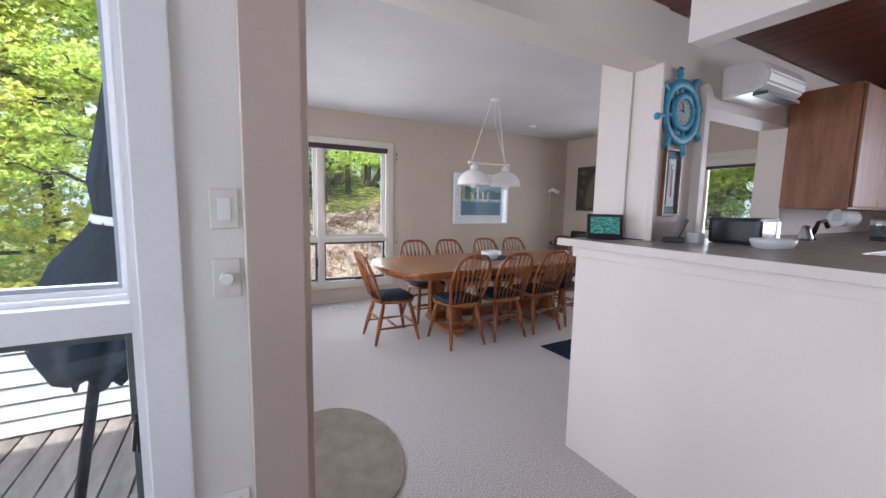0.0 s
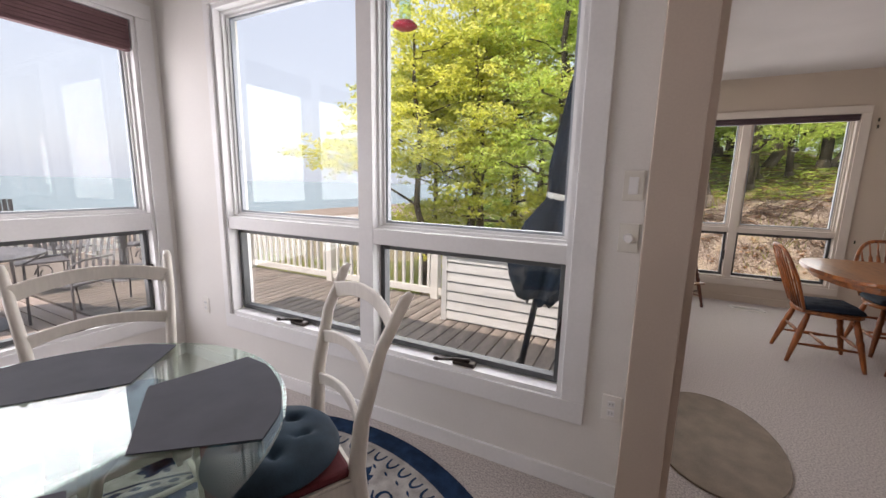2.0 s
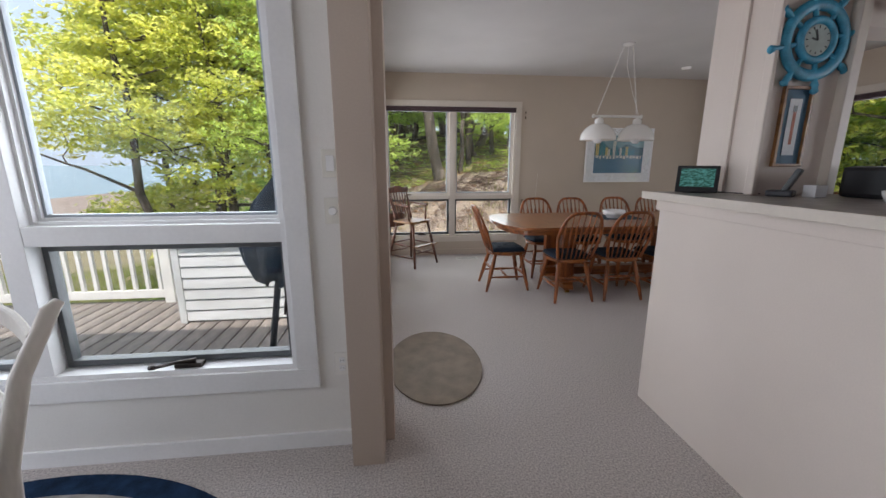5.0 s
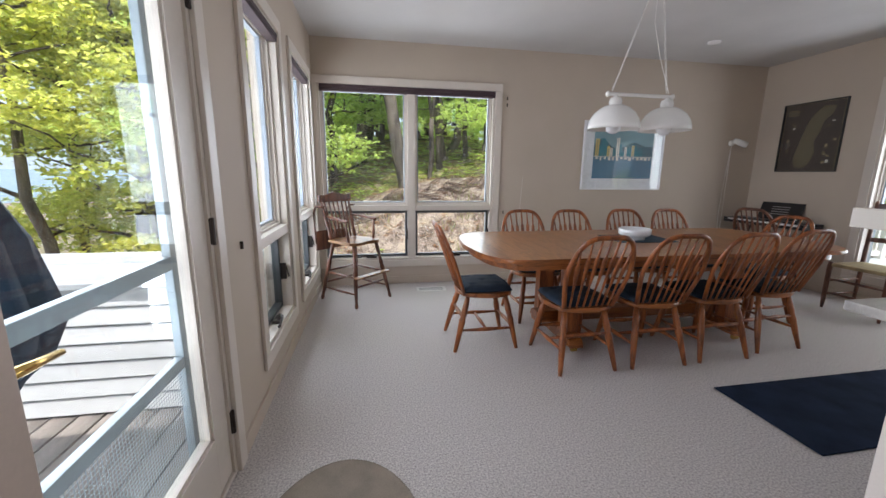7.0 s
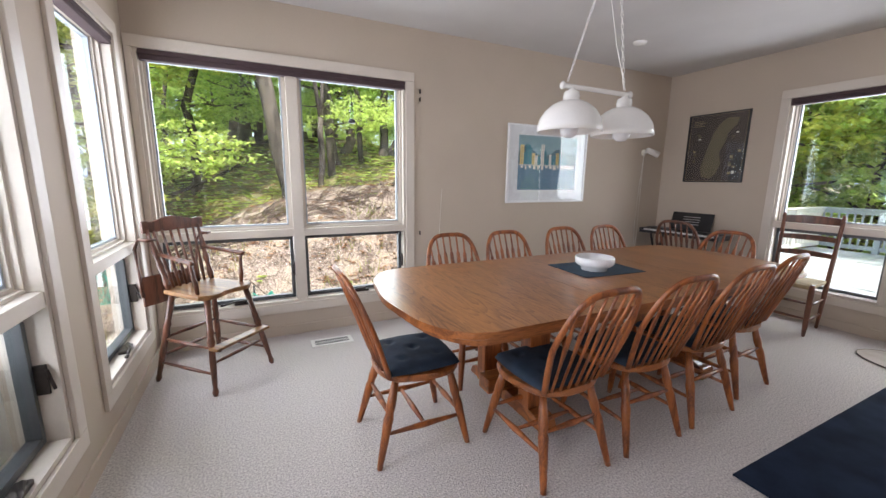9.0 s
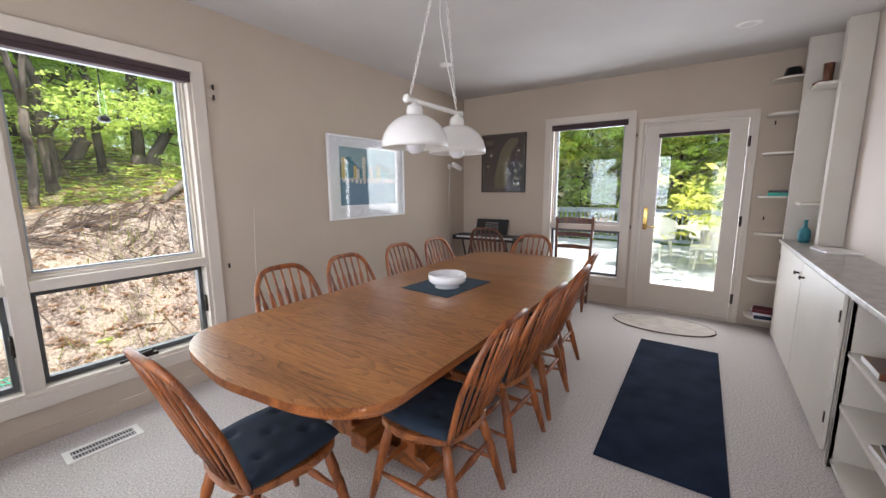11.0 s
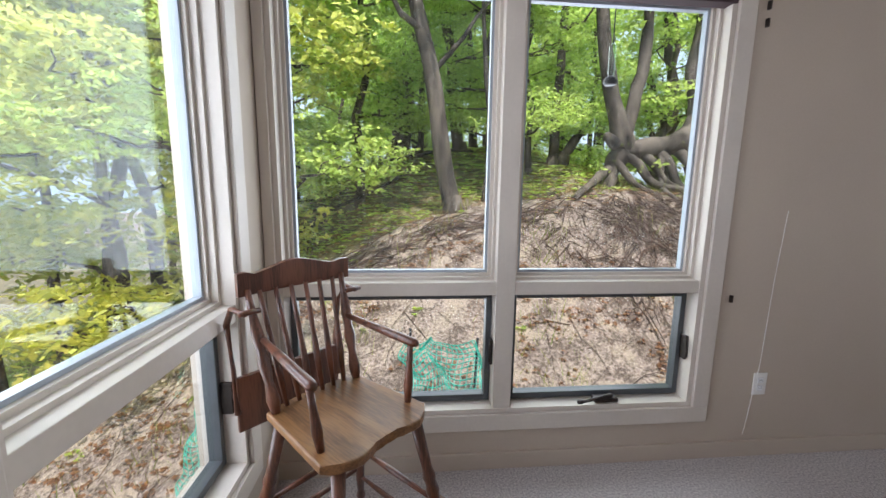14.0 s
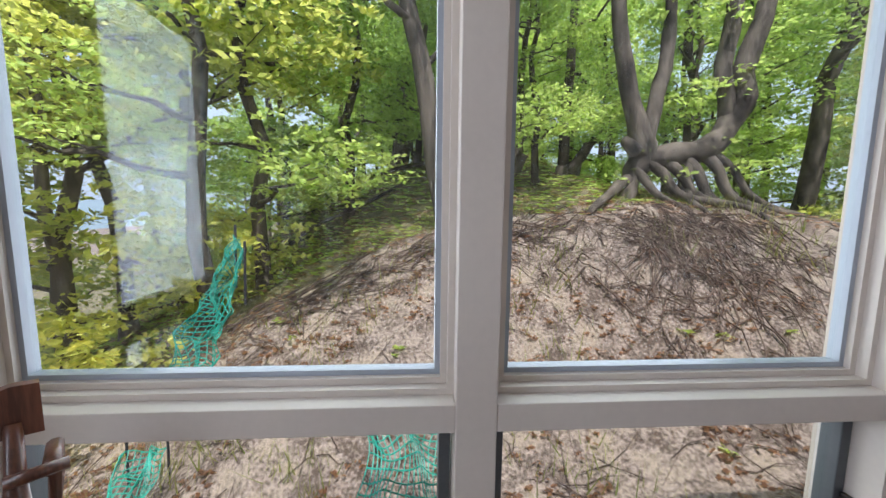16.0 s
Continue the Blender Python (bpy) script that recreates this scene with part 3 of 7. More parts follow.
# ---- windows ----
def window(name, m, u0, u1, z0, z1, mull, rail, trim=0.08, deep=0.15, paint=M_TRIM, lower=True, cranks=True, bottom_trim=True, trim_low=None):
    """m takes the wall's own frame (u along the wall, v out of the room, z up) to the world."""
    root = thing(name, m, "", "")
    root["kind"] = "structure"
    g = paint
    tl = trim if trim_low is None else trim_low
    bm = B()
    box(bm, u0 - tl, u0, -0.018, 0, z0, z1, bevel=0.004)
    box(bm, u1, u1 + trim, -0.018, 0, z0, z1, bevel=0.004)
    box(bm, u0 - tl, u1 + trim, -0.018, 0, z1, z1 + trim, bevel=0.004)
    if bottom_trim:
        box(bm, u0 - tl, u1 + trim, -0.018, 0, z0 - trim, z0, bevel=0.004)
    part("casing", bm, g, root)
    bm = B()
    f = 0.022
    box(bm, u0, u0 + f, 0, deep, z0, z1)
    box(bm, u1 - f, u1, 0, deep, z0, z1)
    box(bm, u0 + f, u1 - f, 0, deep, z1 - f, z1)
    box(bm, u0 + f, u1 - f, 0, deep, z0, z0 + f)
    part("window_frame", bm, g, root)
    bays = []
    edges = [u0 + f, *[c for a in mull for c in a], u1 - f]
    for a, b in zip(edges[::2], edges[1::2]):
        bays.append((a, b))
    for a, b in mull:
        bm = B()
        box(bm, a, b, 0.002, deep, z0 + f, z1 - f, bevel=0.003)
        part("mullion", bm, g, root)
    for a, b in bays:
        bm = B()
        box(bm, a, b, 0.004, deep, rail[0], rail[1], bevel=0.003)
        part("transom", bm, g, root)
        # fixed upper pane in stepped stops
        bm = B()
        for k, (w, v0, v1) in enumerate(((0.014, 0.05, deep - 0.03), (0.028, 0.075, deep - 0.03))):
            box(bm, a, a + w, v0, v1, rail[1], z1 - f)
            box(bm, b - w, b, v0, v1, rail[1], z1 - f)
            box(bm, a + w, b - w, v0, v1, rail[1], rail[1] + w)
            box(bm, a + w, b - w, v0, v1, z1 - f - w, z1 - f)
        part("stop", bm, g, root)
        bm = B()
        w = 0.028
        for (p0, p1, q0, q1) in ((a + w, a + w + 0.012, rail[1] + w, z1 - f - w), (b - w - 0.012, b - w, rail[1] + w, z1 - f - w),
                                 (a + w + 0.012, b - w - 0.012, rail[1] + w, rail[1] + w + 0.012), (a + w + 0.012, b - w - 0.012, z1 - f - w - 0.012, z1 - f - w)):
            box(bm, p0, p1, deep - 0.06, deep - 0.03, q0, q1)
        part("glazing_bead", bm, M_VINYL, root)
        bm = B()
        box(bm, a + w + 0.004, b - w - 0.004, deep - 0.048, deep - 0.043, rail[1] + w + 0.004, z1 - f - w - 0.004)
        part("pane", bm, M_GLASS, root).visible_shadow = False
        if lower:
            bm = B()
            s, v0, v1 = 0.03, 0.07, 0.12
            l0, l1 = z0 + f + 0.006, rail[0] - 0.004
            box(bm, a + 0.004, a + s, v0, v1, l0, l1, bevel=0.003)
            box(bm, b - s, b - 0.004, v0, v1, l0, l1, bevel=0.003)
            box(bm, a + s, b - s, v0, v1, l1 - s, l1, bevel=0.003)
            box(bm, a + s, b - s, v0, v1, l0, l0 + s, bevel=0.003)
            part("awning_sash", bm, M_SASH, root)
            bm = B()
            box(bm, a + s - 0.003, b - s + 0.003, 0.094, 0.099, l0 + s - 0.003, l1 - s + 0.003)
            part("pane", bm, M_GLASS, root).visible_shadow = False
            if cranks:
                c = (a + b) / 2 + 0.04
                bm = B()
                box(bm, c - 0.06, c + 0.06, 0.012, 0.06, z0 + f, z0 + f + 0.022, bevel=0.006)
                sweep(bm, [(c + 0.03, 0.03, z0 + f + 0.03), (c - 0.05, 0.0, z0 + f + 0.035), (c - 0.13, -0.005, z0 + f + 0.02)], [0.012, 0.008, 0.007])
                sweep(bm, [(c - 0.13, -0.005, z0 + f + 0.02), (c - 0.155, -0.006, z0 + f + 0.02)], 0.010)
                part("crank", bm, M_BRONZE, root, "dark bronze window crank", smooth=True)
                bm = B()
                box(bm, b - 0.014, b - 0.002, 0.03, 0.07, (l0 + l1) / 2 - 0.07, (l0 + l1) / 2 + 0.05, bevel=0.003)
                sweep(bm, [(b - 0.012, 0.03, (l0 + l1) / 2 + 0.03), (b - 0.018, 0.012, (l0 + l1) / 2 - 0.05)], 0.006)
                part("latch", bm, M_BRONZE, root)
    return root


def wall_frame(axis, at, out):
    """The frame of a wall: u along the axis, v out of the room."""
    if axis == "x":
        return Matrix(((1, 0, 0, 0), (0, out, 0, at), (0, 0, 1, 0), (0, 0, 0, 1)))
    return Matrix(((0, out, 0, at), (1, 0, 0, 0), (0, 0, 1, 0), (0, 0, 0, 1)))


window("window_north", wall_frame("x", NY, 1), 0.945, 2.89, 0.285, 2.19, [(1.894, 1.98)], (0.857, 0.918), trim_low=0.042)
window("window_west", wall_frame("y", WX, -1), 3.12, 3.87, 0.285, 2.19, [], (0.857, 0.918))
window("window_west_corner", wall_frame("y", WX, -1), 4.28, 5.10, 0.285, 2.19, [], (0.857, 0.918))
window("window_breakfast", wall_frame("x", BY, 1), -1.635, 0.645, 0.43, 2.44, [(-0.49, -0.395)], (1.037, 1.12), trim=0.1, paint=M_TRIMW, trim_low=0.05)
window("window_lake", wall_frame("y", LX, -1), -1.28, 1.15, 0.36, 2.42, [(-0.05, 0.055)], (1.0, 1.12), trim=0.1, paint=M_TRIMW)
window("window_lake_far", wall_frame("y", LX, -1), -3.9, -1.6, 0.36, 2.42, [(-2.8, -2.7)], (1.0, 1.12), trim=0.1, paint=M_TRIMW)
window("window_east", wall_frame("y", EX, 1), 3.20, 4.08, 0.3, 2.17, [], (0.89, 0.955), cranks=False)



# ---- doors ----
def glass_door(name, m, u0, u1, z1, label, handle_at, pane, trim=0.075):
    """A door with one large pane, in its frame. m: the wall's frame; hinges opposite to the handle."""
    root = thing(name, m, "", "")
    root["kind"] = "structure"
    bm = B()
    for a, b in ((u0 - trim, u0), (u1, u1 + trim)):
        box(bm, a, b, -0.02, 0.0, 0, z1 + trim, bevel=0.004)
    box(bm, u0, u1, -0.02, 0.0, z1, z1 + trim, bevel=0.004)
    part("casing", bm, M_TRIM, root)
    bm = B()
    box(bm, u0, u0 + 0.025, 0.0, 0.15, 0, z1)
    box(bm, u1 - 0.025, u1, 0.0, 0.15, 0, z1)
    box(bm, u0 + 0.025, u1 - 0.025, 0.0, 0.15, z1 - 0.025, z1)
    box(bm, u0 + 0.025, u1 - 0.025, 0.0, 0.17, 0.0, 0.02, bevel=0.004)
    part("door_frame", bm, M_TRIM, root)
    a, b, p0, p1, q0, q1 = u0 + 0.028, u1 - 0.028, pane[0], pane[1], pane[2], pane[3]
    bm = B()
    box(bm, a, p0, 0.01, 0.055, 0.025, z1 - 0.028, bevel=0.003)
    box(bm, p1, b, 0.01, 0.055, 0.025, z1 - 0.028, bevel=0.003)
    box(bm, p0, p1, 0.01, 0.055, q1, z1 - 0.028, bevel=0.003)
    box(bm, p0, p1, 0.01, 0.055, 0.025, q0, bevel=0.003)
    for w, v0 in ((0.018, 0.004), (0.03, 0.014)):
        box(bm, p0 - 0.006, p0 + w, v0, 0.05, q0, q1)
        box(bm, p1 - w, p1 + 0.006, v0, 0.05, q0, q1)
        box(bm, p0 + w, p1 - w, v0, 0.05, q0 - 0.006, q0 + w)
        box(bm, p0 + w, p1 - w, v0, 0.05, q1 - w, q1 + 0.006)
    part("door", bm, M_TRIM, root, label)
    bm = B()
    box(bm, p0 + 0.02, p1 - 0.02, 0.028, 0.034, q0 + 0.02, q1 - 0.02)
    part("pane", bm, M_GLASS, root).visible_shadow = False
    s = 1 if handle_at > (u0 + u1) / 2 else -1
    bm = B()
    box(bm, handle_at - 0.022, handle_at + 0.022, 0.0, 0.012, 0.93, 1.18, bevel=0.005)
    sweep(bm, [(handle_at, 0.0, 0.97), (handle_at, -0.045, 0.97), (handle_at - s * 0.03, -0.055, 0.972), (handle_at - s * 0.12, -0.05, 0.962)], [0.009, 0.009, 0.01, 0.006])
    lathe(bm, [(0.0, 0), (0.02, 0.0)], 12, (handle_at, 0.0, 1.1))
    part("handle", bm, M_BRASS, root, "polished brass lever handle", smooth=True)
    hu = u0 + 0.012 if s > 0 else u1 - 0.012
    for z in (0.25, 1.06, z1 - 0.25):
        bm = B()
        box(bm, hu - 0.012, hu + 0.012, -0.006, 0.008, z - 0.05, z + 0.05, bevel=0.003)
        sweep(bm, [(hu, -0.008, z - 0.052), (hu, -0.008, z + 0.052)], 0.007)
        part("hinge", bm, M_BRONZE, root)
    return root


DW = glass_door("door_west", wall_frame("y", WX, -1), 1.50, 2.55, 2.13, "off-white framed glass patio door, closed", 1.60, (1.64, 2.40, 0.26, 1.98))
# storm door on the outer side of the west door
sd = thing("storm_door", wall_frame("y", WX, -1), "", "")
sd["kind"] = "structure"
one = B()
for a, b in ((1.53, 1.60), (2.45, 2.52)):
    box(one, a, b, 0.105, 0.135, 0.02, 2.10, bevel=0.004)
for a, b in ((0.02, 0.12), (0.555, 0.60), (0.935, 0.985), (2.03, 2.10)):
    box(one, 1.60, 2.45, 0.105, 0.135, a, b, bevel=0.004)
part("storm_frame", one, M_ALU, sd)
one = B()
for i in range(60):
    u = 1.60 + (i + 0.5) * 0.85 / 60
    sweep(one, [(u, 0.12, 0.12), (u, 0.12, 0.555)], 0.0011, seg=3)
for i in range(31):
    z = 0.12 + (i + 0.5) * 0.435 / 31
    sweep(one, [(1.60, 0.12, z), (2.45, 0.12, z)], 0.0011, seg=3)
part("wire_mesh", one, M_ALU, sd)
DE = glass_door("door_east", wall_frame("y", EX, 1), 2.095, 3.04, 2.095, "off-white framed glass patio door, closed", 2.965, (2.235, 2.90, 0.28, 1.97), 0.05)


# ---- ground, water ----
def ramp(v, xs, ys):
    return float(np.interp(v, xs, ys))


def ground_height(x, y):
    foot = ramp(x, [-30, -12, -8, -4, 0, 3, 9, 30], [-5.2, -4.2, -3.5, -2.8, -1.5, -1.1, -0.6, -0.5])
    crest = ramp(x, [-30, -12, -8, -4, -1.5, 0.5, 2.6, 5.0, 7.5, 10, 30], [-4.8, -4.0, -3.2, -2.0, -0.75, 0.25, 0.95, 1.45, 1.2, 0.75, 0.4])
    t = min(1, max(0, (y - 7.2) / 3.4))
    z = foot + (crest - foot) * (t * t * (3 - 2 * t)) ** 0.8
    if y > 10.6:
        rise = ramp(x, [-16, -6, -1, 1.5, 4, 8, 20], [-0.05, 0.1, 0.33, 0.32, 0.25, 0.1, 0.02])
        z += rise * min(y - 10.6, 5.4) + 0.3 * rise * min(max(y - 16.0, 0), 20)
    if y < 5.5:
        z = min(z, foot) - 0.0 * y
    if -6 < y < 7 and x > -2:
        z = min(z, -0.9)
    if y < 2.0:
        far = ramp(x, [-110, -74, -60, -30, -14, -10, 0], [-10, -7.1, -6.7, -5.2, -3.2, -2.4, -1.6])
        z = far if x < -3 else min(z, far)
    elif y < 5.5 and x < -3:
        far = ramp(x, [-110, -74, -60, -30, -14, -10, 0], [-10, -7.1, -6.7, -5.2, -3.2, -2.4, -1.6])
        s = (y - 2) / 3.5
        z = far * (1 - s) + z * s
    if x < -74:
        z = min(z, -7.2)
    rough = noise.noise((x * 0.35, y * 0.35, 0)) * 0.25 + noise.noise((x * 1.3, y * 1.3, 3)) * 0.12 + noise.noise((x * 3.5, y * 3.5, 7)) * 0.05
    near = 1 if y > 6.6 or x < -6 else 0.3
    return z + rough * near


def axis_steps(lo, hi, fine_lo, fine_hi, fine, k=1.25):
    xs = list(np.arange(fine_lo, fine_hi + 1e-6, fine))
    s, v = fine, fine_lo
    while v > lo:
        s *= k
        v -= s
        xs.insert(0, v)
    s, v = fine, fine_hi
    while v < hi:
        s *= k
        v += s
        xs.append(v)
    return xs


def make_ground():
    xs, ys = axis_steps(-400, 600, -9, 13, 0.14), axis_steps(-500, 600, 5.4, 18, 0.14)
    verts, faces, grassy = [], [], []
    for y in ys:
        for x in xs:
            verts.append((x, y, ground_height(x, y)))
            e = 10.6 + 0.7 * noise.noise((x * 0.5, 0, 0)) + ramp(x, [-6, 0, 3, 8], [-2.4, -0.6, 0.2, 0.4])
            grassy.append(min(1.0, max(0.0, (y - e) / 0.9)) if x > -9 else (0.75 if x > -34 else 0.0))
    w = len(xs)
    for j in range(len(ys) - 1):
        for i in range(w - 1):
            faces.append((j * w + i, j * w + i + 1, (j + 1) * w + i + 1, (j + 1) * w + i))
    me = bpy.data.meshes.new("ground")
    me.from_pydata(verts, [], faces)
    me.polygons.foreach_set("use_smooth", [True] * len(me.polygons))
    at = me.attributes.new("grassy", "FLOAT", "POINT")
    at.data.foreach_set("value", grassy)
    me.materials.append(M_GROUND)
    tagged(new("ground", me), kind="structure")


make_ground()
one = B()
sheet = [one.verts.new(p) for p in ((-4500, -4500, -7.0), (-60, -4500, -7.0), (-60, 4500, -7.0), (-4500, 4500, -7.0))]
one.faces.new(sheet)
structure("water", one, M_WATER)


# ---- trees ----
def leaf_cloud(name, count, blobs, size, seed, mat, ragged=0.35):
    """Many small folded leaves in clumps round the given blobs (x, y, z, rx, ry, rz)."""
    r = np.random.RandomState(seed)
    clump_n = max(1, count // 14)
    w = np.array([b[3] * b[4] * b[5] for b in blobs]) ** 0.7
    pick = r.choice(len(blobs), clump_n, p=w / w.sum())
    bl = np.array(blobs, float)[pick]
    d = r.normal(size=(clump_n, 3))
    d /= np.linalg.norm(d, axis=1)[:, None]
    rad = r.uniform(0.35, 1.0, (clump_n, 1)) ** 0.6 * (1 + ragged * r.uniform(-1, 1, (clump_n, 1)))
    centre = bl[:, :3] + d * rad * bl[:, 3:]
    c = np.repeat(centre, 14, axis=0) + r.normal(size=(clump_n * 14, 3)) * np.array([0.34, 0.34, 0.1]) * (size * 5)
    n = len(c)
    yaw, tilt, roll = r.uniform(0, 2 * np.pi, n), r.normal(0, 0.45, n), r.normal(0, 0.5, n)
    s = size * r.uniform(0.6, 1.3, n)
    ax = np.stack([np.cos(yaw) * np.cos(tilt), np.sin(yaw) * np.cos(tilt), np.sin(tilt)], 1)
    side = np.stack([-np.sin(yaw) * np.cos(roll), np.cos(yaw) * np.cos(roll), np.sin(roll)], 1)
    p = [c - ax * s[:, None], c + side * s[:, None] * 0.55 - ax * s[:, None] * 0.1, c + ax * s[:, None], c - side * s[:, None] * 0.55 - ax * s[:, None] * 0.1]
    verts = np.stack(p, 1).reshape(-1, 3)
    idx = np.arange(n * 4).reshape(-1, 4)
    me = bpy.data.meshes.new(name)
    me.from_pydata(verts.tolist(), [], idx.tolist())
    me.materials.append(mat)
    return me


def limb(bm, p0, p1, r0, r1, wob, rr, seg=8, steps=7):
    p0, p1 = Vector(p0), Vector(p1)
    pts = []
    for i in range(steps + 1):
        s = i / steps
        o = Vector((rr.uniform(-1, 1), rr.uniform(-1, 1), rr.uniform(-0.4, 0.4))) * wob * math.sin(math.pi * s)
        pts.append(p0.lerp(p1, s) + o)
    sweep(bm, pts, [r0 + (r1 - r0) * i / steps for i in range(steps + 1)], seg=seg, ref=(0.2, 1, 0.1))
    return pts


def tree_kind(seed, height, r0, lean, leaves, leaf, spread, bare, mat):
    """A tree with a trunk, boughs and a crown; the trunk bare up to `bare` of its height."""
    rr = random.Random(seed)
    root = thing("tree", pose(0, 0, -50), "tall broadleaf tree with grey bark and fresh green leaves", "tree", "woodland trees")
    bm = B()
    top = (lean[0] * height, lean[1] * height, height)
    pts = limb(bm, (0, 0, -0.5), top, r0, r0 * 0.25, r0 * 1.2, rr, 10, 10)
    sweep(bm, [(0, 0, -0.5), (0, 0, 0.35)], [r0 * 1.6, r0 * 1.0], seg=10, ref=(0.2, 1, 0))
    blobs = []
    for k in range(9):
        s = bare + (1 - bare) * (k + 0.5) / 9
        base = pts[int(s * 10)]
        a = rr.uniform(0, 6.28)
        ln = spread * rr.uniform(0.55, 1.0) * (1.15 - 0.6 * s)
        tip = base + Vector((math.cos(a) * ln, math.sin(a) * ln, ln * rr.uniform(0.1, 0.6)))
        sub = limb(bm, base, tip, r0 * 0.4 * (1.1 - s * 0.7), r0 * 0.06, 0.25, rr, 6, 6)
        for q in range(2):
            b2 = sub[3 + q]
            tip2 = b2 + Vector((rr.uniform(-1, 1), rr.uniform(-1, 1), rr.uniform(-0.1, 0.6))) * ln * 0.45
            limb(bm, b2, tip2, r0 * 0.13, r0 * 0.03, 0.1, rr, 5, 4)
            blobs.append((*tip2, ln * 0.42, ln * 0.42, ln * 0.2))
        blobs.append((*tip, ln * 0.45, ln * 0.45, ln * 0.22))
    for k in (7, 8, 9, 10):
        blobs.append((pts[k].x, pts[k].y, pts[k].z + 0.3, spread * 0.36, spread * 0.36, spread * 0.28))
    part("trunk", bm, M_BARK, root, smooth=True)
    part("crown", leaf_cloud("crown", leaves, blobs, leaf, seed, mat), None, root, kind="stuff")
    return root


KINDS = [tree_kind(11, 11, 0.17, (0.02, 0.03), 12000, 0.07, 3.6, 0.25, M_LEAF),
         tree_kind(12, 13, 0.24, (-0.10, 0.02), 12500, 0.07, 4.2, 0.32, M_LEAF),
         tree_kind(13, 8, 0.10, (0.04, -0.03), 12000, 0.07, 3.0, 0.15, M_LEAF),
         tree_kind(14, 9, 0.15, (-0.05, 0.02), 19000, 0.07, 3.6, 0.2, M_LEAFY)]


def plant(kind, x, y, turn, scale, z=None):
    g = ground_height(x, y) if z is None else z
    c = copy_thing(KINDS[kind], pose(x, y, g - 0.05, 0, 0, turn))
    c.scale = (scale,) * 3
    return c


rt = random.Random(5)
WOODS = [(1, 3.1, 16.0, 10, 0.8), (1, 3.6, 12.6, 10, 0.55), (0, 3.75, 17.2, 80, 0.8), (0, 3.3, 11.6, 40, 0.55), (1, 1.2, 18.5, 200, 0.9), (0, 8.6, 14.0, 10, 0.9), (1, 10.5, 13.0, 120, 0.9),
         (0, -0.75, 11.2, 70, 0.8), (1, -1.3, 10.4, 130, 0.62), (3, -4.3, 13.0, 10, 1.15), (3, -4.0, 11.2, 190, 1.1), (3, -4.9, 9.9, 30, 0.9), (3, -3.3, 10.6, 75, 0.8), (0, 0.3, 13.4, 250, 0.7),
         (0, 5.2, 13.6, 300, 0.8), (2, 7.4, 12.6, 60, 0.9), (2, 4.6, 15.5, 10, 1.1), (0, 4.26, 12.6, 40, 0.5), (2, 1.8, 15.2, 90, 1.0), (2, -1.8, 15.8, 200, 1.1), (3, -6.0, 12.4, 140, 0.85), (3, -3.4, 14.5, 60, 1.1)]
for k, x, y, a, s in WOODS:
    plant(k, x, y, a, s)
for i in range(78):
    a = rt.uniform(-0.55, 0.95)
    d = rt.uniform(16, 40)
    x, y = 1.5 + math.sin(a) * d, 4 + math.cos(a) * d
    if x > -9.5:
        plant(rt.choice((0, 2, 1, 2)), x, y, rt.uniform(0, 360), rt.uniform(0.8, 1.3))
bank = thing("tree", pose(2.3, 10.55, ground_height(2.3, 10.55)), "tall leaning grey-barked tree at the crest of the sand bank", "tree", "woodland trees")
one = B()
stem = [(-0.19 * z - 0.03 * math.sin(z * 2.1), 0.04 * z * (z > 2.6) + 0.03 * math.sin(z * 1.7), z) for z in np.linspace(-0.2, 8.0, 22)]
sweep(one, stem, [0.165 - 0.115 * (i / 21) ** 1.2 + 0.006 * math.sin(i * 2.4) for i in range(22)], seg=14, ref=(0.2, 1, 0.1))
sweep(one, [(0, 0, -0.2), (-0.02, 0, 0.3)], [0.24, 0.148], seg=12, ref=(0.2, 1, 0))
limb(one, (-0.44, 0.0, 2.3), (1.2, 0.6, 4.4), 0.05, 0.015, 0.15, rt, 8, 6)
limb(one, (-0.57, 0.02, 3.0), (-2.4, 0.3, 4.6), 0.06, 0.015, 0.15, rt, 8, 6)
part("trunk", one, M_BARK, bank, smooth=True)
part("crown", leaf_cloud("crown", 9000, [(1.3, 0.6, 4.3, 1.2, 1.0, 0.4), (-2.3, 0.3, 4.4, 1.4, 1.0, 0.45), (-0.8, 0.2, 6.0, 2.0, 2.0, 0.9), (-1.1, 0.3, 8.0, 1.8, 1.8, 0.9)], 0.08, 77, M_LEAF), None, bank, kind="stuff")
thin = thing("tree", pose(2.95, 11.0, ground_height(2.95, 11.0)), "slim young forked tree behind the sand bank", "tree", "woodland trees")
one = B()
limb(one, (0, 0, -0.2), (0.05, 0, 1.5), 0.07, 0.06, 0.03, rt, 10, 5)
limb(one, (0.05, 0, 1.5), (-0.25, 0.1, 6.0), 0.05, 0.02, 0.12, rt, 8, 6)
limb(one, (0.05, 0, 1.45), (0.6, 0.1, 5.5), 0.045, 0.02, 0.12, rt, 8, 6)
part("trunk", one, M_BARK, thin, smooth=True)
part("crown", leaf_cloud("crown", 4000, [(-0.25, 0.1, 5.5, 1.3, 1.2, 0.8), (0.7, 0.1, 5.2, 1.2, 1.1, 0.7)], 0.08, 78, M_LEAF), None, thin, kind="stuff")
for i in range(44):
    plant((0, 2, 3, 2)[i % 4], 15.0 + (i % 3) * 2.2 + rt.uniform(-0.7, 0.7), -8.0 + i * 0.52, rt.uniform(0, 360), rt.uniform(1.0, 1.4), z=-4.6)
for kd in KINDS:
    for o in (*kd.children_recursive, kd):
        bpy.data.objects.remove(o)


# ---- decks ----
DZ = -0.12


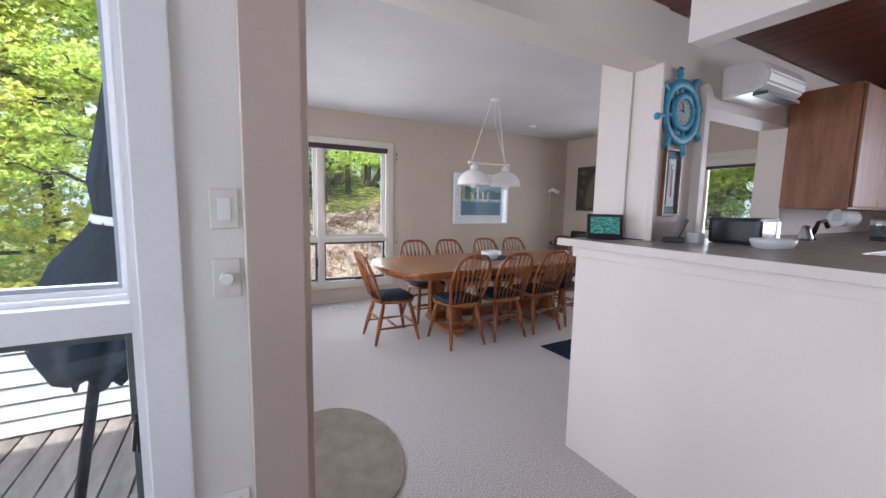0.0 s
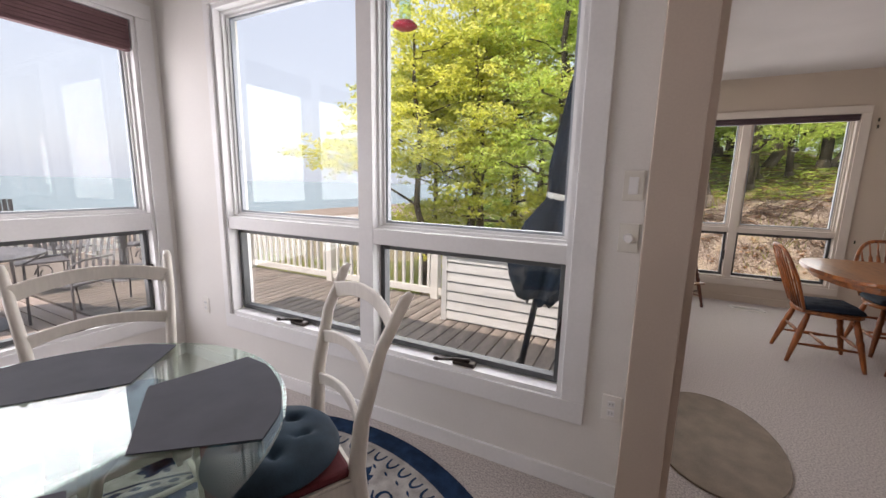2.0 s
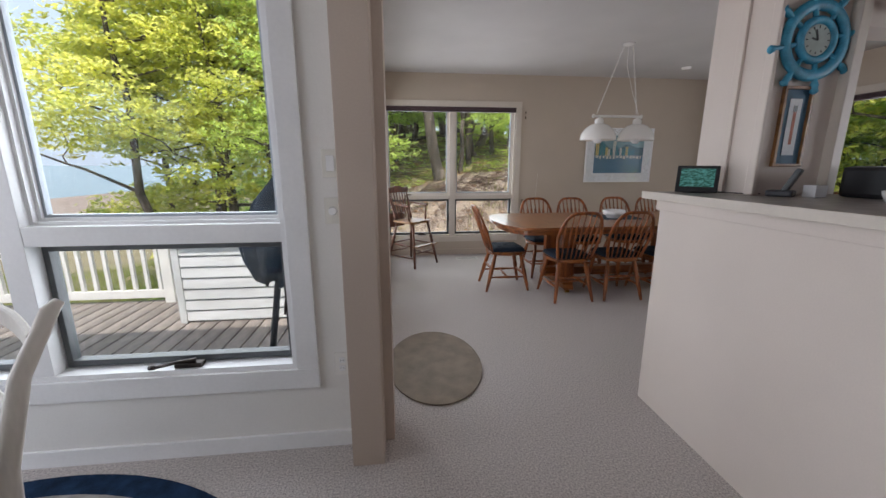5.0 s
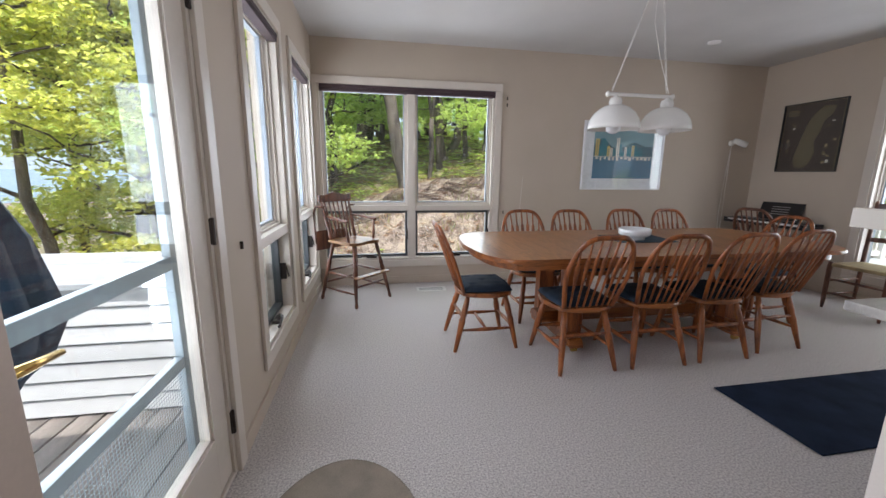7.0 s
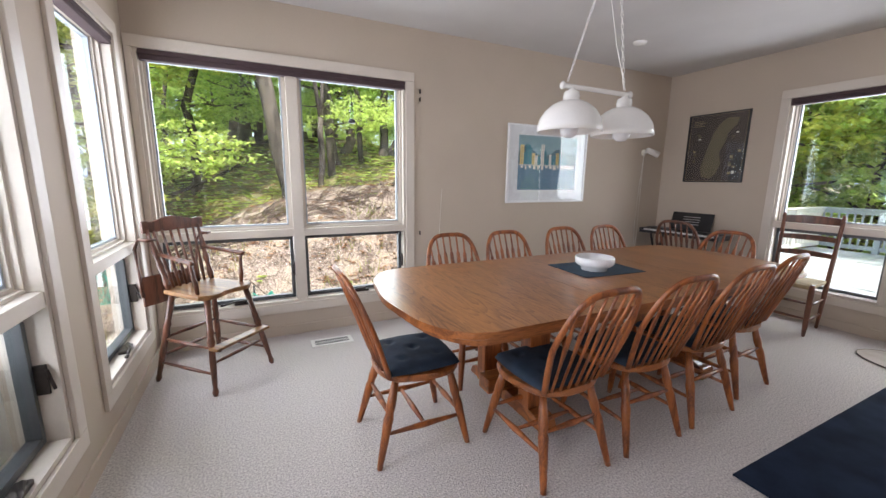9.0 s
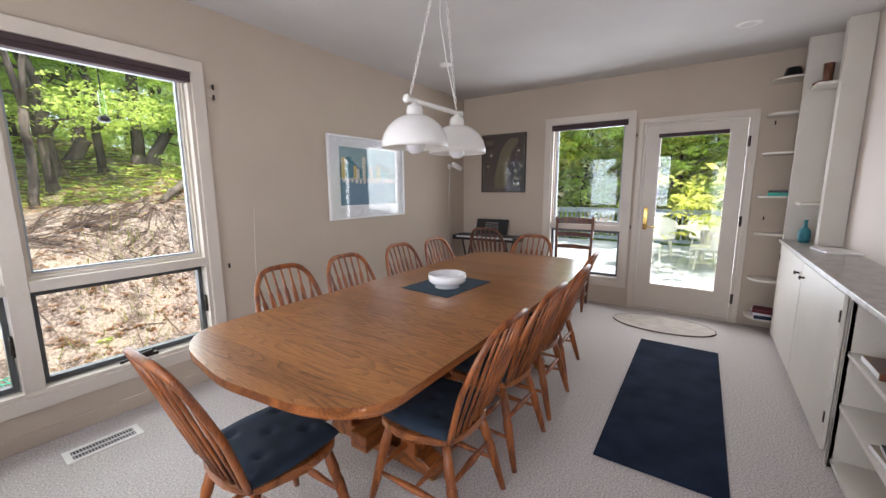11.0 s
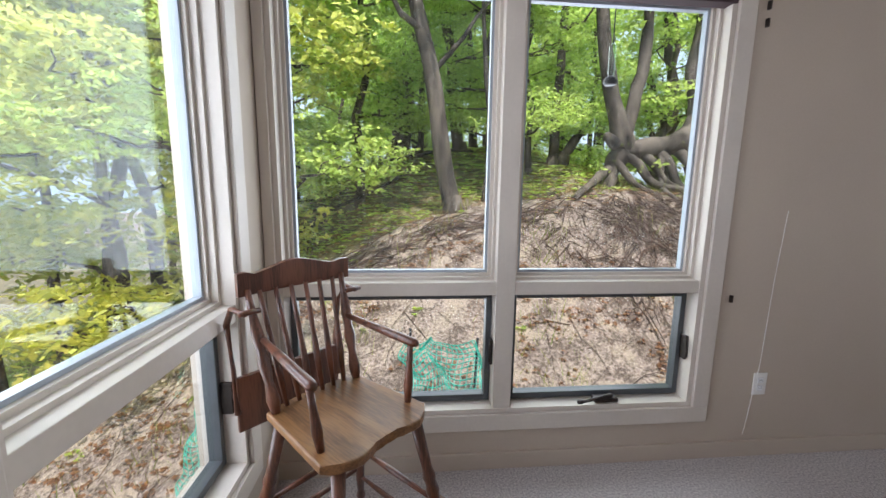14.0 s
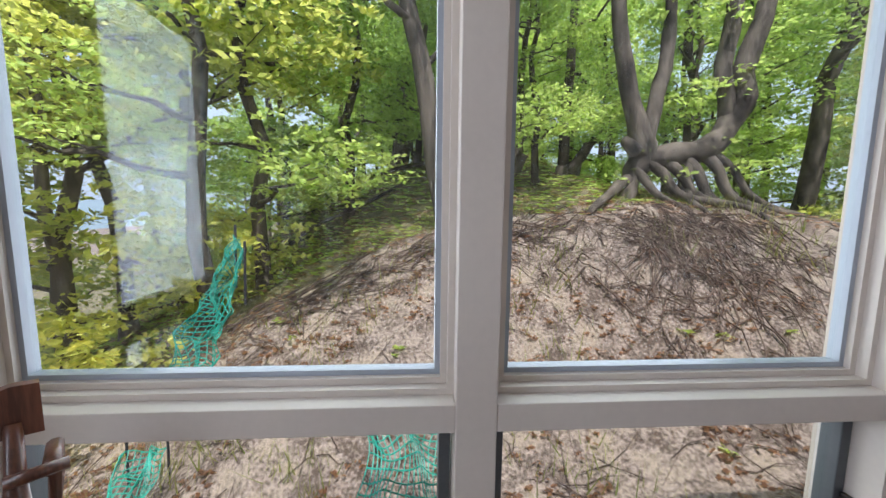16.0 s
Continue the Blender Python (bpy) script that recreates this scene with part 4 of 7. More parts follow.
def boards(name, mat, x0, x1, y0, y1, along, width=0.14, gap=0.012, z=DZ):
    root = thing(name, pose(0, 0, 0), "", "")
    root["kind"] = "structure"
    meshes = {}
    span = (y1 - y0) if along == "x" else (x1 - x0)
    n = int(span / width)
    for i in range(n):
        a = i * width
        dims = (0, x1 - x0, 0, width - gap, -0.035, 0) if along == "x" else (0, width - gap, 0, y1 - y0, -0.035, 0)
        if "m" not in meshes:
            bm = B()
            box(bm, *dims, bevel=0.004)
            meshes["m"] = finish(bm, "deck_board")
            meshes["m"].materials.append(mat)
        ob = new("deck_board", meshes["m"])
        ob.parent = root
        ob.location = (x0, y0 + a, z) if along == "x" else (x0 + a, y0, z)
    # One black slab below the boards stands in for the shade in the gaps.
    bm = B()
    box(bm, x0 + 0.05, x1 - 0.02, y0 + 0.05, y1 - 0.05, z - 0.25, z - 0.04)
    part("deck_joists", bm, M_BLACK, root)
    return root


boards("deck", M_DECK, -8.6, WX - OUT, BY + OUT, 4.0, "y")
boards("deck_lake", M_DECKX, -8.6, LX - OUT, -5.0, BY + OUT - 0.01, "x")
boards("deck_east", M_DECKBLUE, EX + OUT, 13.5, -2.0, 6.2, "y")


def railing(name, p0, p1, z0, z1, mat, slim=False, pitch=0.13):
    root = thing(name, pose(0, 0, 0), "white painted wooden deck railing with square balusters", "railing")
    p0, p1 = Vector((*p0, 0)), Vector((*p1, 0))
    ln = (p1 - p0).length
    d = (p1 - p0) / ln
    rot = Matrix.Translation(p0) @ d.to_track_quat("X", "Z").to_matrix().to_4x4()
    root.matrix_basis = rot
    for a, b, h, t in ((z1 - 0.035, z1, 0.07, 0), (z0 + 0.05, z0 + 0.14, 0.02, 0), (z1 - 0.13, z1 - 0.04, 0.02, 0)):
        bm = B()
        box(bm, 0, ln, -h, h, a, b, bevel=0.004)
        part("rail", bm, mat, root)
    bm = B()
    box(bm, 0, 0.035, -0.018, 0.018, z0 + 0.1, z1 - 0.05)
    me = finish(bm, "baluster")
    me.materials.append(mat)
    for i in range(int(ln / pitch)):
        o = new("baluster", me)
        o.parent = root
        o.location = (0.06 + i * pitch, 0, 0)
    bm = B()
    box(bm, -0.05, 0.05, -0.05, 0.05, z0 - 0.1, z1 + 0.0)
    me = finish(bm, "post")
    me.materials.append(mat)
    for i in range(int(ln / 1.8) + 1):
        o = new("post", me)
        o.parent = root
        o.location = (min(ln, i * 1.8), 0, 0)
    return root


railing("deck_railing", (-8.6, 3.95), (-0.95, 3.95), DZ, 0.72, M_RAIL)
railing("deck_railing", (-8.6, -5.0), (-8.6, 3.95), DZ, 0.72, M_RAIL)
railing("deck_railing", (13.4, -2), (13.4, 6.2), DZ, 0.82, M_ALU)
railing("deck_railing", (6.7, 6.15), (13.4, 6.15), DZ, 0.82, M_RAIL)


def deck_box():
    root = thing("storage_bench", pose(0, 0, DZ), "long white deck box with lap siding and a grey top", "deck box")
    x0, x1, y0, y1, h = -0.97, 0.66, 3.28, 4.1, 0.77
    bm = B()
    for i in range(7):
        z = 0.02 + i * (h - 0.02) / 7
        vs = box(bm, x0 + 0.06, x1, y0 + 0.01, y0 + 0.03, z, z + (h - 0.02) / 7 - 0.014, bevel=0.002)
        for v in vs:
            if v.co.z < z + 0.03:
                v.co.y -= 0.012
    part("siding", bm, M_SIDING, root)
    one_box("core", (x0 + 0.02, x1, y0 + 0.03, y1, 0, h), M_SIDING, root)
    one_box("corner_board", (x0, x0 + 0.06, y0 - 0.012, y0 + 0.1, 0, h), M_SIDING, root, bevel=0.003)
    one_box("top", (x0 - 0.03, x1, y0 - 0.04, y1 + 0.03, h, h + 0.035), M_DECKBLUE, root, bevel=0.005)


deck_box()


def umbrella():
    root = thing("patio_umbrella", pose(0.20, 2.16, DZ, 0, 9.0, 0), "closed navy canvas patio umbrella tied round its dark pole", "umbrella")
    bm = B()
    sweep(bm, [(0, 0, 0.02), (0, 0, 2.75)], 0.022)
    part("pole", bm, M_BLACKIRON, root, smooth=True)
    bm = B()
    prof = [(0.76, 0.12), (0.86, 0.18), (1.0, 0.215), (1.25, 0.15), (1.4, 0.075), (1.46, 0.06), (1.6, 0.09), (2.1, 0.085), (2.5, 0.05), (2.68, 0.02)]
    seg = 48
    rings = []
    for z, r in prof:
        ring = []
        for j in range(seg):
            a = 2 * math.pi * j / seg
            rr = 0.92 * r * (1 + 0.28 * math.cos(8 * a + 1.5 * z) + 0.12 * math.cos(17 * a))
            ring.append(bm.verts.new((rr * math.cos(a), rr * math.sin(a), z + (0.05 * math.cos(8 * a) if z < 0.8 else 0))))
        rings.append(ring)
    for a, b in zip(rings, rings[1:]):
        for j in range(seg):
            bm.faces.new((a[j], a[(j + 1) % seg], b[(j + 1) % seg], b[j]))
    bm.faces.new(rings[0][::-1])
    bm.faces.new(rings[-1])
    part("canopy", bm, M_NAVY, root, smooth=True)
    bm = B()
    sweep(bm, [(0.075 * math.cos(a), 0.075 * math.sin(a), 1.44) for a in np.linspace(0, 6.283, 17)[:-1]], 0.012, 0.02, closed=True)
    part("tie", bm, M_METALW, root, "white tie band")


umbrella()


# ---- dining table and chairs ----
TX0, TX1, TY0, TY1, TZ = 2.16, 5.12, 3.14, 4.30, 0.765


def dining_table():
    root = thing("dining_table", pose(0, 0, 0), "long golden oak dining table with clipped rounded corners on two pedestals", "table")
    cx, cy = (TX0 + TX1) / 2, (TY0 + TY1) / 2
    hx, hy = (TX1 - TX0) / 2, (TY1 - TY0) / 2

    def outline(inset, n=9):
        c, bow, pts = 0.2, 0.05, []
        knots = [(hx - bow, -(hy - c)), (hx, 0), (hx - bow, hy - c), (hx - c * 0.9, hy), (-(hx - c * 0.9), hy), (-(hx - bow), hy - c), (-hx, 0), (-(hx - bow), -(hy - c)), (-(hx - c * 0.9), -hy), (hx - c * 0.9, -hy)]
        k = len(knots)
        for i in range(k):
            p, q, r = [Vector(knots[(i + j) % k]) for j in (-1, 0, 1)]
            u, v = (p - q).normalized() * 0.095, (r - q).normalized() * 0.095
            for s in (0, 0.25, 0.5, 0.75, 1):
                w = (q + u) * (1 - s) ** 2 + q * 2 * s * (1 - s) + (q + v) * s * s
                pts.append(w)
        return [(p.x * (1 - inset / hx) + cx, p.y * (1 - inset / hy) + cy) for p in pts]

    bm = B()
    slab(bm, outline(0.0), TZ - 0.032, TZ, bevel=0.011)
    top = part("tabletop", bm, M_OAKTOP, root, smooth=False)
    top.data.materials.append(M_OAK)
    for f in top.data.polygons:
        f.material_index = 0 if f.normal.z > 0.95 else 1
    bm = B()
    lo = outline(0.06)
    inner = outline(0.085)
    for ring, nxt in ((lo, inner),):
        n = len(ring)
        a = [bm.verts.new((*p, TZ - 0.033)) for p in ring]
        b = [bm.verts.new((*p, TZ - 0.085)) for p in ring]
        c = [bm.verts.new((*p, TZ - 0.085)) for p in nxt]
        d = [bm.verts.new((*p, TZ - 0.033)) for p in nxt]
        for i in range(n):
            j = (i + 1) % n
            for q, r in ((a, b), (b, c), (c, d), (d, a)):
                bm.faces.new((q[i], q[j], r[j], r[i]))
    part("apron", bm, M_OAK, root)
    for px in (cx - 0.70, cx + 0.70):
        for sy in (-1, 1):
            bm = B()
            box(bm, px - 0.065, px + 0.065, cy + sy * 0.22 - 0.045, cy + sy * 0.22 + 0.045, 0.125, TZ - 0.10, bevel=0.008)
            part("pedestal_post", bm, M_OAKV, root)
        bm = B()
        box(bm, px - 0.07, px + 0.07, cy - 0.42, cy + 0.42, TZ - 0.10, TZ - 0.034, bevel=0.008)
        part("cleat", bm, M_OAK, root)
        bm = B()
        slab(bm, [(-0.37, 0.045), (-0.35, 0.095), (-0.28, 0.125), (0.28, 0.125), (0.35, 0.095), (0.37, 0.045)], -0.055, 0.055, bevel=0.006)
        for v in bm.verts:
            x, y, z = v.co
            v.co = (px + z, cy + x, y)
        part("foot", bm, M_OAK, root)
        for sy in (-1, 1):
            bm = B()
            sweep(bm, [(px - 0.02, cy + sy * 0.325, 0.022), (px + 0.02, cy + sy * 0.325, 0.022)], 0.022, seg=14)
            part("caster", bm, M_BRASS, root, "small brass caster")
    bm = B()
    box(bm, cx - 0.88, cx + 0.88, cy - 0.055, cy + 0.055, 0.127, 0.215, bevel=0.008)
    part("stretcher", bm, M_OAK, root)
    for s in (-0.45, 0.0, 0.45):
        one_box("leaf_joint", (cx + s - 0.0012, cx + s + 0.0012, TY0 + 0.012, TY1 - 0.012, TZ - 0.002, TZ + 0.0006), M_DARKWOOD, root)


dining_table()

ARROW = [(0, 0.0075), (0.3, 0.0075), (0.42, 0.010), (0.62, 0.017), (0.72, 0.015), (0.76, 0.008), (1, 0.0065)]


def windsor_chair(cushion=True, mat=M_OAKV, name="dining_chair", label="honey oak arrow-back dining chair with a navy tufted seat cushion"):
    """Faces +y; the origin lies on the floor under the seat's middle."""
    root = thing(name, pose(0, 0, 0), label, "chair", "dining chairs")
    SH = 0.44
    bm = B()
    out = []
    for i in range(28):
        a = 2 * math.pi * i / 28
        c, s = math.cos(a), math.sin(a)
        r = 1 / (abs(c) ** 3.2 + abs(s) ** 3.2) ** (1 / 3.2)
        w = 0.222 if s > 0 else 0.205
        out.append((w * c * r, 0.205 * s * r))
    slab(bm, out, SH - 0.035, SH, bevel=0.012)
    part("seat", bm, M_OAK if mat is M_OAKV else mat, root, smooth=False)
    legs = []
    for sx, sy in ((-1, -1), (1, -1), (-1, 1), (1, 1)):
        top, foot = (sx * 0.14, sy * 0.14, SH - 0.03), (sx * 0.20, sy * 0.235 - 0.01, 0)
        bm = B()
        turned(bm, foot, top, [(0, 0.013), (0.12, 0.016), (0.45, 0.022), (0.55, 0.024), (0.62, 0.019), (0.7, 0.023), (1, 0.016)], 10)
        part("leg", bm, mat, root, smooth=True)
        legs.append((Vector(foot), Vector(top)))
    for a, b, h in ((0, 2, 0.38), (1, 3, 0.38), (0, 1, 0.6), (2, 3, 0.42)):
        p, q = legs[a][0].lerp(legs[a][1], h), legs[b][0].lerp(legs[b][1], h)
        bm = B()
        turned(bm, p, q, [(0, 0.008), (0.3, 0.012), (0.5, 0.0165), (0.7, 0.012), (1, 0.008)], 8)
        part("stretcher", bm, mat, root, smooth=True)
    if 1:
        p, q = (legs[0][0].lerp(legs[0][1], 0.38) + legs[2][0].lerp(legs[2][1], 0.38)) / 2, (legs[1][0].lerp(legs[1][1], 0.38) + legs[3][0].lerp(legs[3][1], 0.38)) / 2
        bm = B()
        turned(bm, p, q, [(0, 0.008), (0.5, 0.015), (1, 0.008)], 8)
        part("stretcher", bm, mat, root, smooth=True)
    # bent hoop of the back
    H, W = 0.487, 0.226

    def back(u, h):
        """A point of the back's plane: u across, h above the seat."""
        return (u, -0.165 - 0.36 * h - 0.03 * math.cos(u / W * 1.3), SH + h)

    pts = []
    for i in range(33):
        a = math.pi * (i / 32)
        c, s = math.cos(a), math.sin(a)
        h = H * abs(s) ** 0.75
        u = W * math.copysign(abs(c) ** 0.5, c) * (0.76 + 0.24 * min(1.0, h / (0.5 * H)))
        pts.append(back(-u, h))
    bm = B()
    sweep(bm, pts, 0.0165, 0.012, ref=(0, 1, 0.2), seg=8)
    part("back_hoop", bm, mat, root, smooth=True)
    for i in range(7):
        u = (i - 3) / 3 * 0.135
        ut = (i - 3) / 3 * 0.172
        top = H * (1 - (ut / W) ** 4) ** 0.375 - 0.004
        p, q = Vector(back(u, 0.0)), Vector(back(ut, top))
        bm = B()
        ss = [s for s, _ in ARROW]
        sweep(bm, [p.lerp(q, s) for s in ss], [r for _, r in ARROW], [min(r, 0.0065) for _, r in ARROW], ref=(0, 1, 0.25), seg=8)
        part("spindle", bm, mat, root, smooth=True)
    if cushion:
        part("cushion", tufted(0.205, 0.195, 0.035, SH + 0.001, False), M_NAVY, root, "navy tufted cotton cushion", smooth=True)
    return root


def tufted(hx, hy, thick, z, ring):
    """A soft seat cushion with five tufts."""
    bm = B()
    n = 26
    tufts = [(0, 0), (-0.5, -0.5), (0.5, -0.5), (-0.5, 0.5), (0.5, 0.5)] if not ring else [(0, 0.5), (-0.45, 0.1), (0.45, 0.1), (-0.3, -0.45), (0.3, -0.45)]
    top, bot = [], []
    for j in range(n + 1):
        ta, ba = [], []
        for i in range(n + 1):
            u, v = 2 * i / n - 1, 2 * j / n - 1
            if ring:
                r = max(abs(u), abs(v))
                a = math.atan2(v, u)
                x, y = r * math.cos(a) * hx, r * math.sin(a) * hy
            else:
                x, y = u * hx * math.sqrt(1 - 0.16 * v * v), v * hy * math.sqrt(1 - 0.16 * u * u)
            e = max(abs(u), abs(v))
            h = thick * (1 - e ** 5) ** 0.5
            for a, b in tufts:
                h -= thick * 0.55 * math.exp(-((u - a) ** 2 + (v - b) ** 2) / 0.012) * (1 - e ** 6)
            h += thick * 0.1 * math.cos(u * 6.3) * math.cos(v * 6.3) * (1 - e ** 4)
            ta.append(bm.verts.new((x, y, z + thick * 0.35 + max(0.0, h))))
            ba.append(bm.verts.new((x, y, z + (0 if e < 0.98 else thick * 0.3))))
        top.append(ta)
        bot.append(ba)
    for j in range(n):
        for i in range(n):
            bm.faces.new((top[j][i], top[j][i + 1], top[j + 1][i + 1], top[j + 1][i]))
            bm.faces.new((bot[j][i], bot[j + 1][i], bot[j + 1][i + 1], bot[j][i + 1]))
    for i in range(n):
        bm.faces.new((top[0][i], bot[0][i], bot[0][i + 1], top[0][i + 1]))
        bm.faces.new((top[n][i + 1], bot[n][i + 1], bot[n][i], top[n][i]))
        bm.faces.new((top[i + 1][0], bot[i + 1][0], bot[i][0], top[i][0]))
        bm.faces.new((top[i][n], bot[i][n], bot[i + 1][n], top[i + 1][n]))
    return bm


oak_chair = windsor_chair()
oak_chair.matrix_basis = pose(2.315, 3.715, 0, 0, 0, -90)
for x, y, a in ((2.87, 3.325, 1), (3.405, 3.325, -1), (3.922, 3.335, 1), (4.465, 3.405, 3),
                (2.94, 4.19, 180), (3.44, 4.17, 181), (4.05, 4.20, 179), (4.545, 4.17, 180), (4.89, 3.80, 91)):
    copy_thing(oak_chair, pose(x, y, 0, 0, 0, a))
spare = windsor_chair(False, M_DARKWOOD, "spindle_chair", "reddish brown hoop-back spindle chair facing the keyboard")
spare.matrix_basis = pose(6.0, 4.63, 0, 0, 0, -80)



# ---- blinds ----
def blind(name, m, u0, u1, z0, z1, depth=0.05, folds=1, v=0.02):
    root = thing(name, m, "rolled-up brown mauve pleated fabric blind under the window head" if folds > 2 else "dark brown blind rolled up tight under the window head", "blind")
    n = max(1, folds)
    for i in range(n):
        a, b = z0 + (z1 - z0) * i / n, z0 + (z1 - z0) * (i + 1) / n
        bm = B()
        box(bm, u0, u1, v - (0.004 if i % 2 else 0.0), v + depth, a, b - 0.001, bevel=0.004)
        part("pleat", bm, M_BLIND if n > 2 else M_BLINDDARK, root)
    return root


blind("window_blind", wall_frame("x", NY, 1), 0.975, 2.885, 2.12, 2.188, 0.06, 2, -0.01)
blind("window_blind", wall_frame("y", WX, -1), 3.145, 3.845, 2.115, 2.165, 0.06, 2, -0.01)
blind("window_blind", wall_frame("y", WX, -1), 4.305, 5.075, 2.115, 2.165, 0.06, 2, -0.01)
blind("window_blind", wall_frame("y", EX, 1), 3.205, 4.075, 2.10, 2.165, 0.06, 2, -0.01)
blind("window_blind", wall_frame("y", EX, 1), 2.27, 2.89, 1.935, 1.975, 0.03, 2, -0.014)
blind("window_blind", wall_frame("y", LX, -1), -0.02, 1.12, 2.2, 2.395, 0.05, 9, 0.01)
blind("window_blind", wall_frame("y", LX, -1), -1.25, -0.075, 2.22, 2.395, 0.05, 8, 0.01)


# ---- rugs ----
def disc(bm, cx, cy, rx, ry, z, seg=72, inner=0.0):
    o = [bm.verts.new((cx + rx * math.cos(2 * math.pi * i / seg), cy + ry * math.sin(2 * math.pi * i / seg), z)) for i in range(seg)]
    if not inner:
        bm.faces.new(o)
        return
    q = [bm.verts.new((cx + inner * math.cos(2 * math.pi * i / seg), cy + inner * math.sin(2 * math.pi * i / seg), z)) for i in range(seg)]
    for i in range(seg):
        bm.faces.new((o[i], o[(i + 1) % seg], q[(i + 1) % seg], q[i]))


def ribbon(bm, pts, w, z):
    """A flat band along points; w: its half width, at the ends and in the middle."""
    n = len(pts)
    left, right = [], []
    for i, p in enumerate(pts):
        p = Vector((p[0], p[1]))
        a, b = Vector(pts[max(0, i - 1)][:2]), Vector(pts[min(n - 1, i + 1)][:2])
        t = (b - a).normalized()
        s = i / (n - 1)
        h = w[0] + (w[1] - w[0]) * math.sin(math.pi * s)
        q = Vector((-t.y, t.x)) * h
        left.append(bm.verts.new((*(p + q), z)))
        right.append(bm.verts.new((*(p - q), z)))
    for i in range(n - 1):
        bm.faces.new((left[i], left[i + 1], right[i + 1], right[i]))


def petal(bm, x, y, a, ln, w, z):
    ribbon(bm, [(x + math.cos(a) * ln * s, y + math.sin(a) * ln * s) for s in (0, 0.2, 0.4, 0.6, 0.8, 1)], (0.001, w), z)


M_RUGNAVY = material("rug_navy_pile", (0.014, 0.034, 0.075), 0.95, spread=0.25, scale=14, fine=260, bump=0.6, dist=0.003, spec=0.1)
M_RUGCREAM = material("rug_cream_pile", (0.34, 0.32, 0.30), 0.95, spread=0.2, scale=14, fine=260, bump=0.6, dist=0.003, spec=0.1)


def round_rug():
    cx, cy, R = -0.33, -0.10, 1.30
    root = thing("round_rug", pose(cx, cy, 0.001), "round navy and cream rug woven with scrolls and leaves", "rug")
    bm = B()
    sweep(bm, [(0, 0, 0), (0, 0, 0.009)], R, seg=96)
    part("border", bm, M_RUGNAVY, root)
    bm = B()
    disc(bm, 0, 0, 1.19, 1.19, 0.0105, inner=0.83)
    disc(bm, 0, 0, 0.815, 0.815, 0.0105, inner=0.765)
    part("field", bm, M_RUGCREAM, root)
    bm = B()
    z = 0.0118
    for k in range(84):
        a = 2 * math.pi * k / 84
        pts = []
        for s in range(9):
            u = -1.1 + 2.2 * s / 8
            r, b = 1.15 - 0.055 * math.cos(u * 1.4) + 0.01, a + 0.022 * math.sin(u * 1.5)
            pts.append((r * math.cos(b), r * math.sin(b)))
        ribbon(bm, pts, (0.005, 0.007), z)
        b = a + math.pi / 84
        petal(bm, 1.065 * math.cos(b), 1.065 * math.sin(b), b + 1.2, 0.035, 0.006, z)
    for k in range(18):
        a = 2 * math.pi * k / 18
        r0 = 0.90 if k % 2 else 0.94
        x, y = r0 * math.cos(a), r0 * math.sin(a)
        f = 1 if k % 2 else 0.85
        for d, ln, w in ((0, 0.15, 0.024), (0.5, 0.13, 0.021), (-0.5, 0.13, 0.021), (1.0, 0.10, 0.02), (-1.0, 0.10, 0.02), (1.6, 0.075, 0.017), (-1.6, 0.075, 0.017), (3.14, 0.05, 0.012)):
            petal(bm, x, y, a + 0.6 + d, ln * f * 1.12, w * 1.3, z)
        for sg in (-1, 1):
            c = a + sg * 0.17
            cxx, cyy = 0.99 * math.cos(c), 0.99 * math.sin(c)
            ribbon(bm, [(cxx + (0.018 + 0.006 * j) * math.cos(c + sg * j * 0.55), cyy + (0.018 + 0.006 * j) * math.sin(c + sg * j * 0.55)) for j in range(9)], (0.004, 0.009), z)
    for k in range(70):
        a = 2 * math.pi * k / 70
        petal(bm, 0.79 * math.cos(a), 0.79 * math.sin(a), a + 1.57, 0.05, 0.014, z)
    part("dark_motif", bm, M_RUGNAVY, root, kind="stuff")
    bm = B()
    z = 0.0125
    for ring, n, r, rad in ((0, 10, 0.545, 0.155), (1, 5, 0.22, 0.115)):
        for k in range(n):
            a = 2 * math.pi * (k + 0.5 * ring) / n
            x, y = r * math.cos(a), r * math.sin(a)
            ribbon(bm, [(x + rad * (1 - 0.018 * j) * math.cos(a + 0.3 + j * 0.3), y + rad * (1 - 0.018 * j) * math.sin(a + 0.3 + j * 0.3)) for j in range(23)], (0.005, 0.011), z)
            for d, ln in ((0, 0.075), (0.9, 0.06), (-0.9, 0.06), (1.9, 0.05), (-1.9, 0.05)):
                petal(bm, x - 0.02 * math.cos(a), y - 0.02 * math.sin(a), a + 0.4 + d, ln, 0.015, z)
            fa = a + math.pi / n
            fx, fy = (r + 0.13) * math.cos(fa), (r + 0.13) * math.sin(fa)
            for q in range(6):
                petal(bm, fx, fy, fa + q * 1.047, 0.05, 0.014, z)
            ribbon(bm, [(fx + (0.05 + 0.012 * j) * math.cos(fa + 2.2 + j * 0.45), fy + (0.05 + 0.012 * j) * math.sin(fa + 2.2 + j * 0.45)) for j in range(7)], (0.003, 0.009), z)
    for q in range(8):
        petal(bm, 0, 0, q * 0.785, 0.09, 0.02, z)
    part("light_motif", bm, M_RUGCREAM, root, kind="stuff")


round_rug()


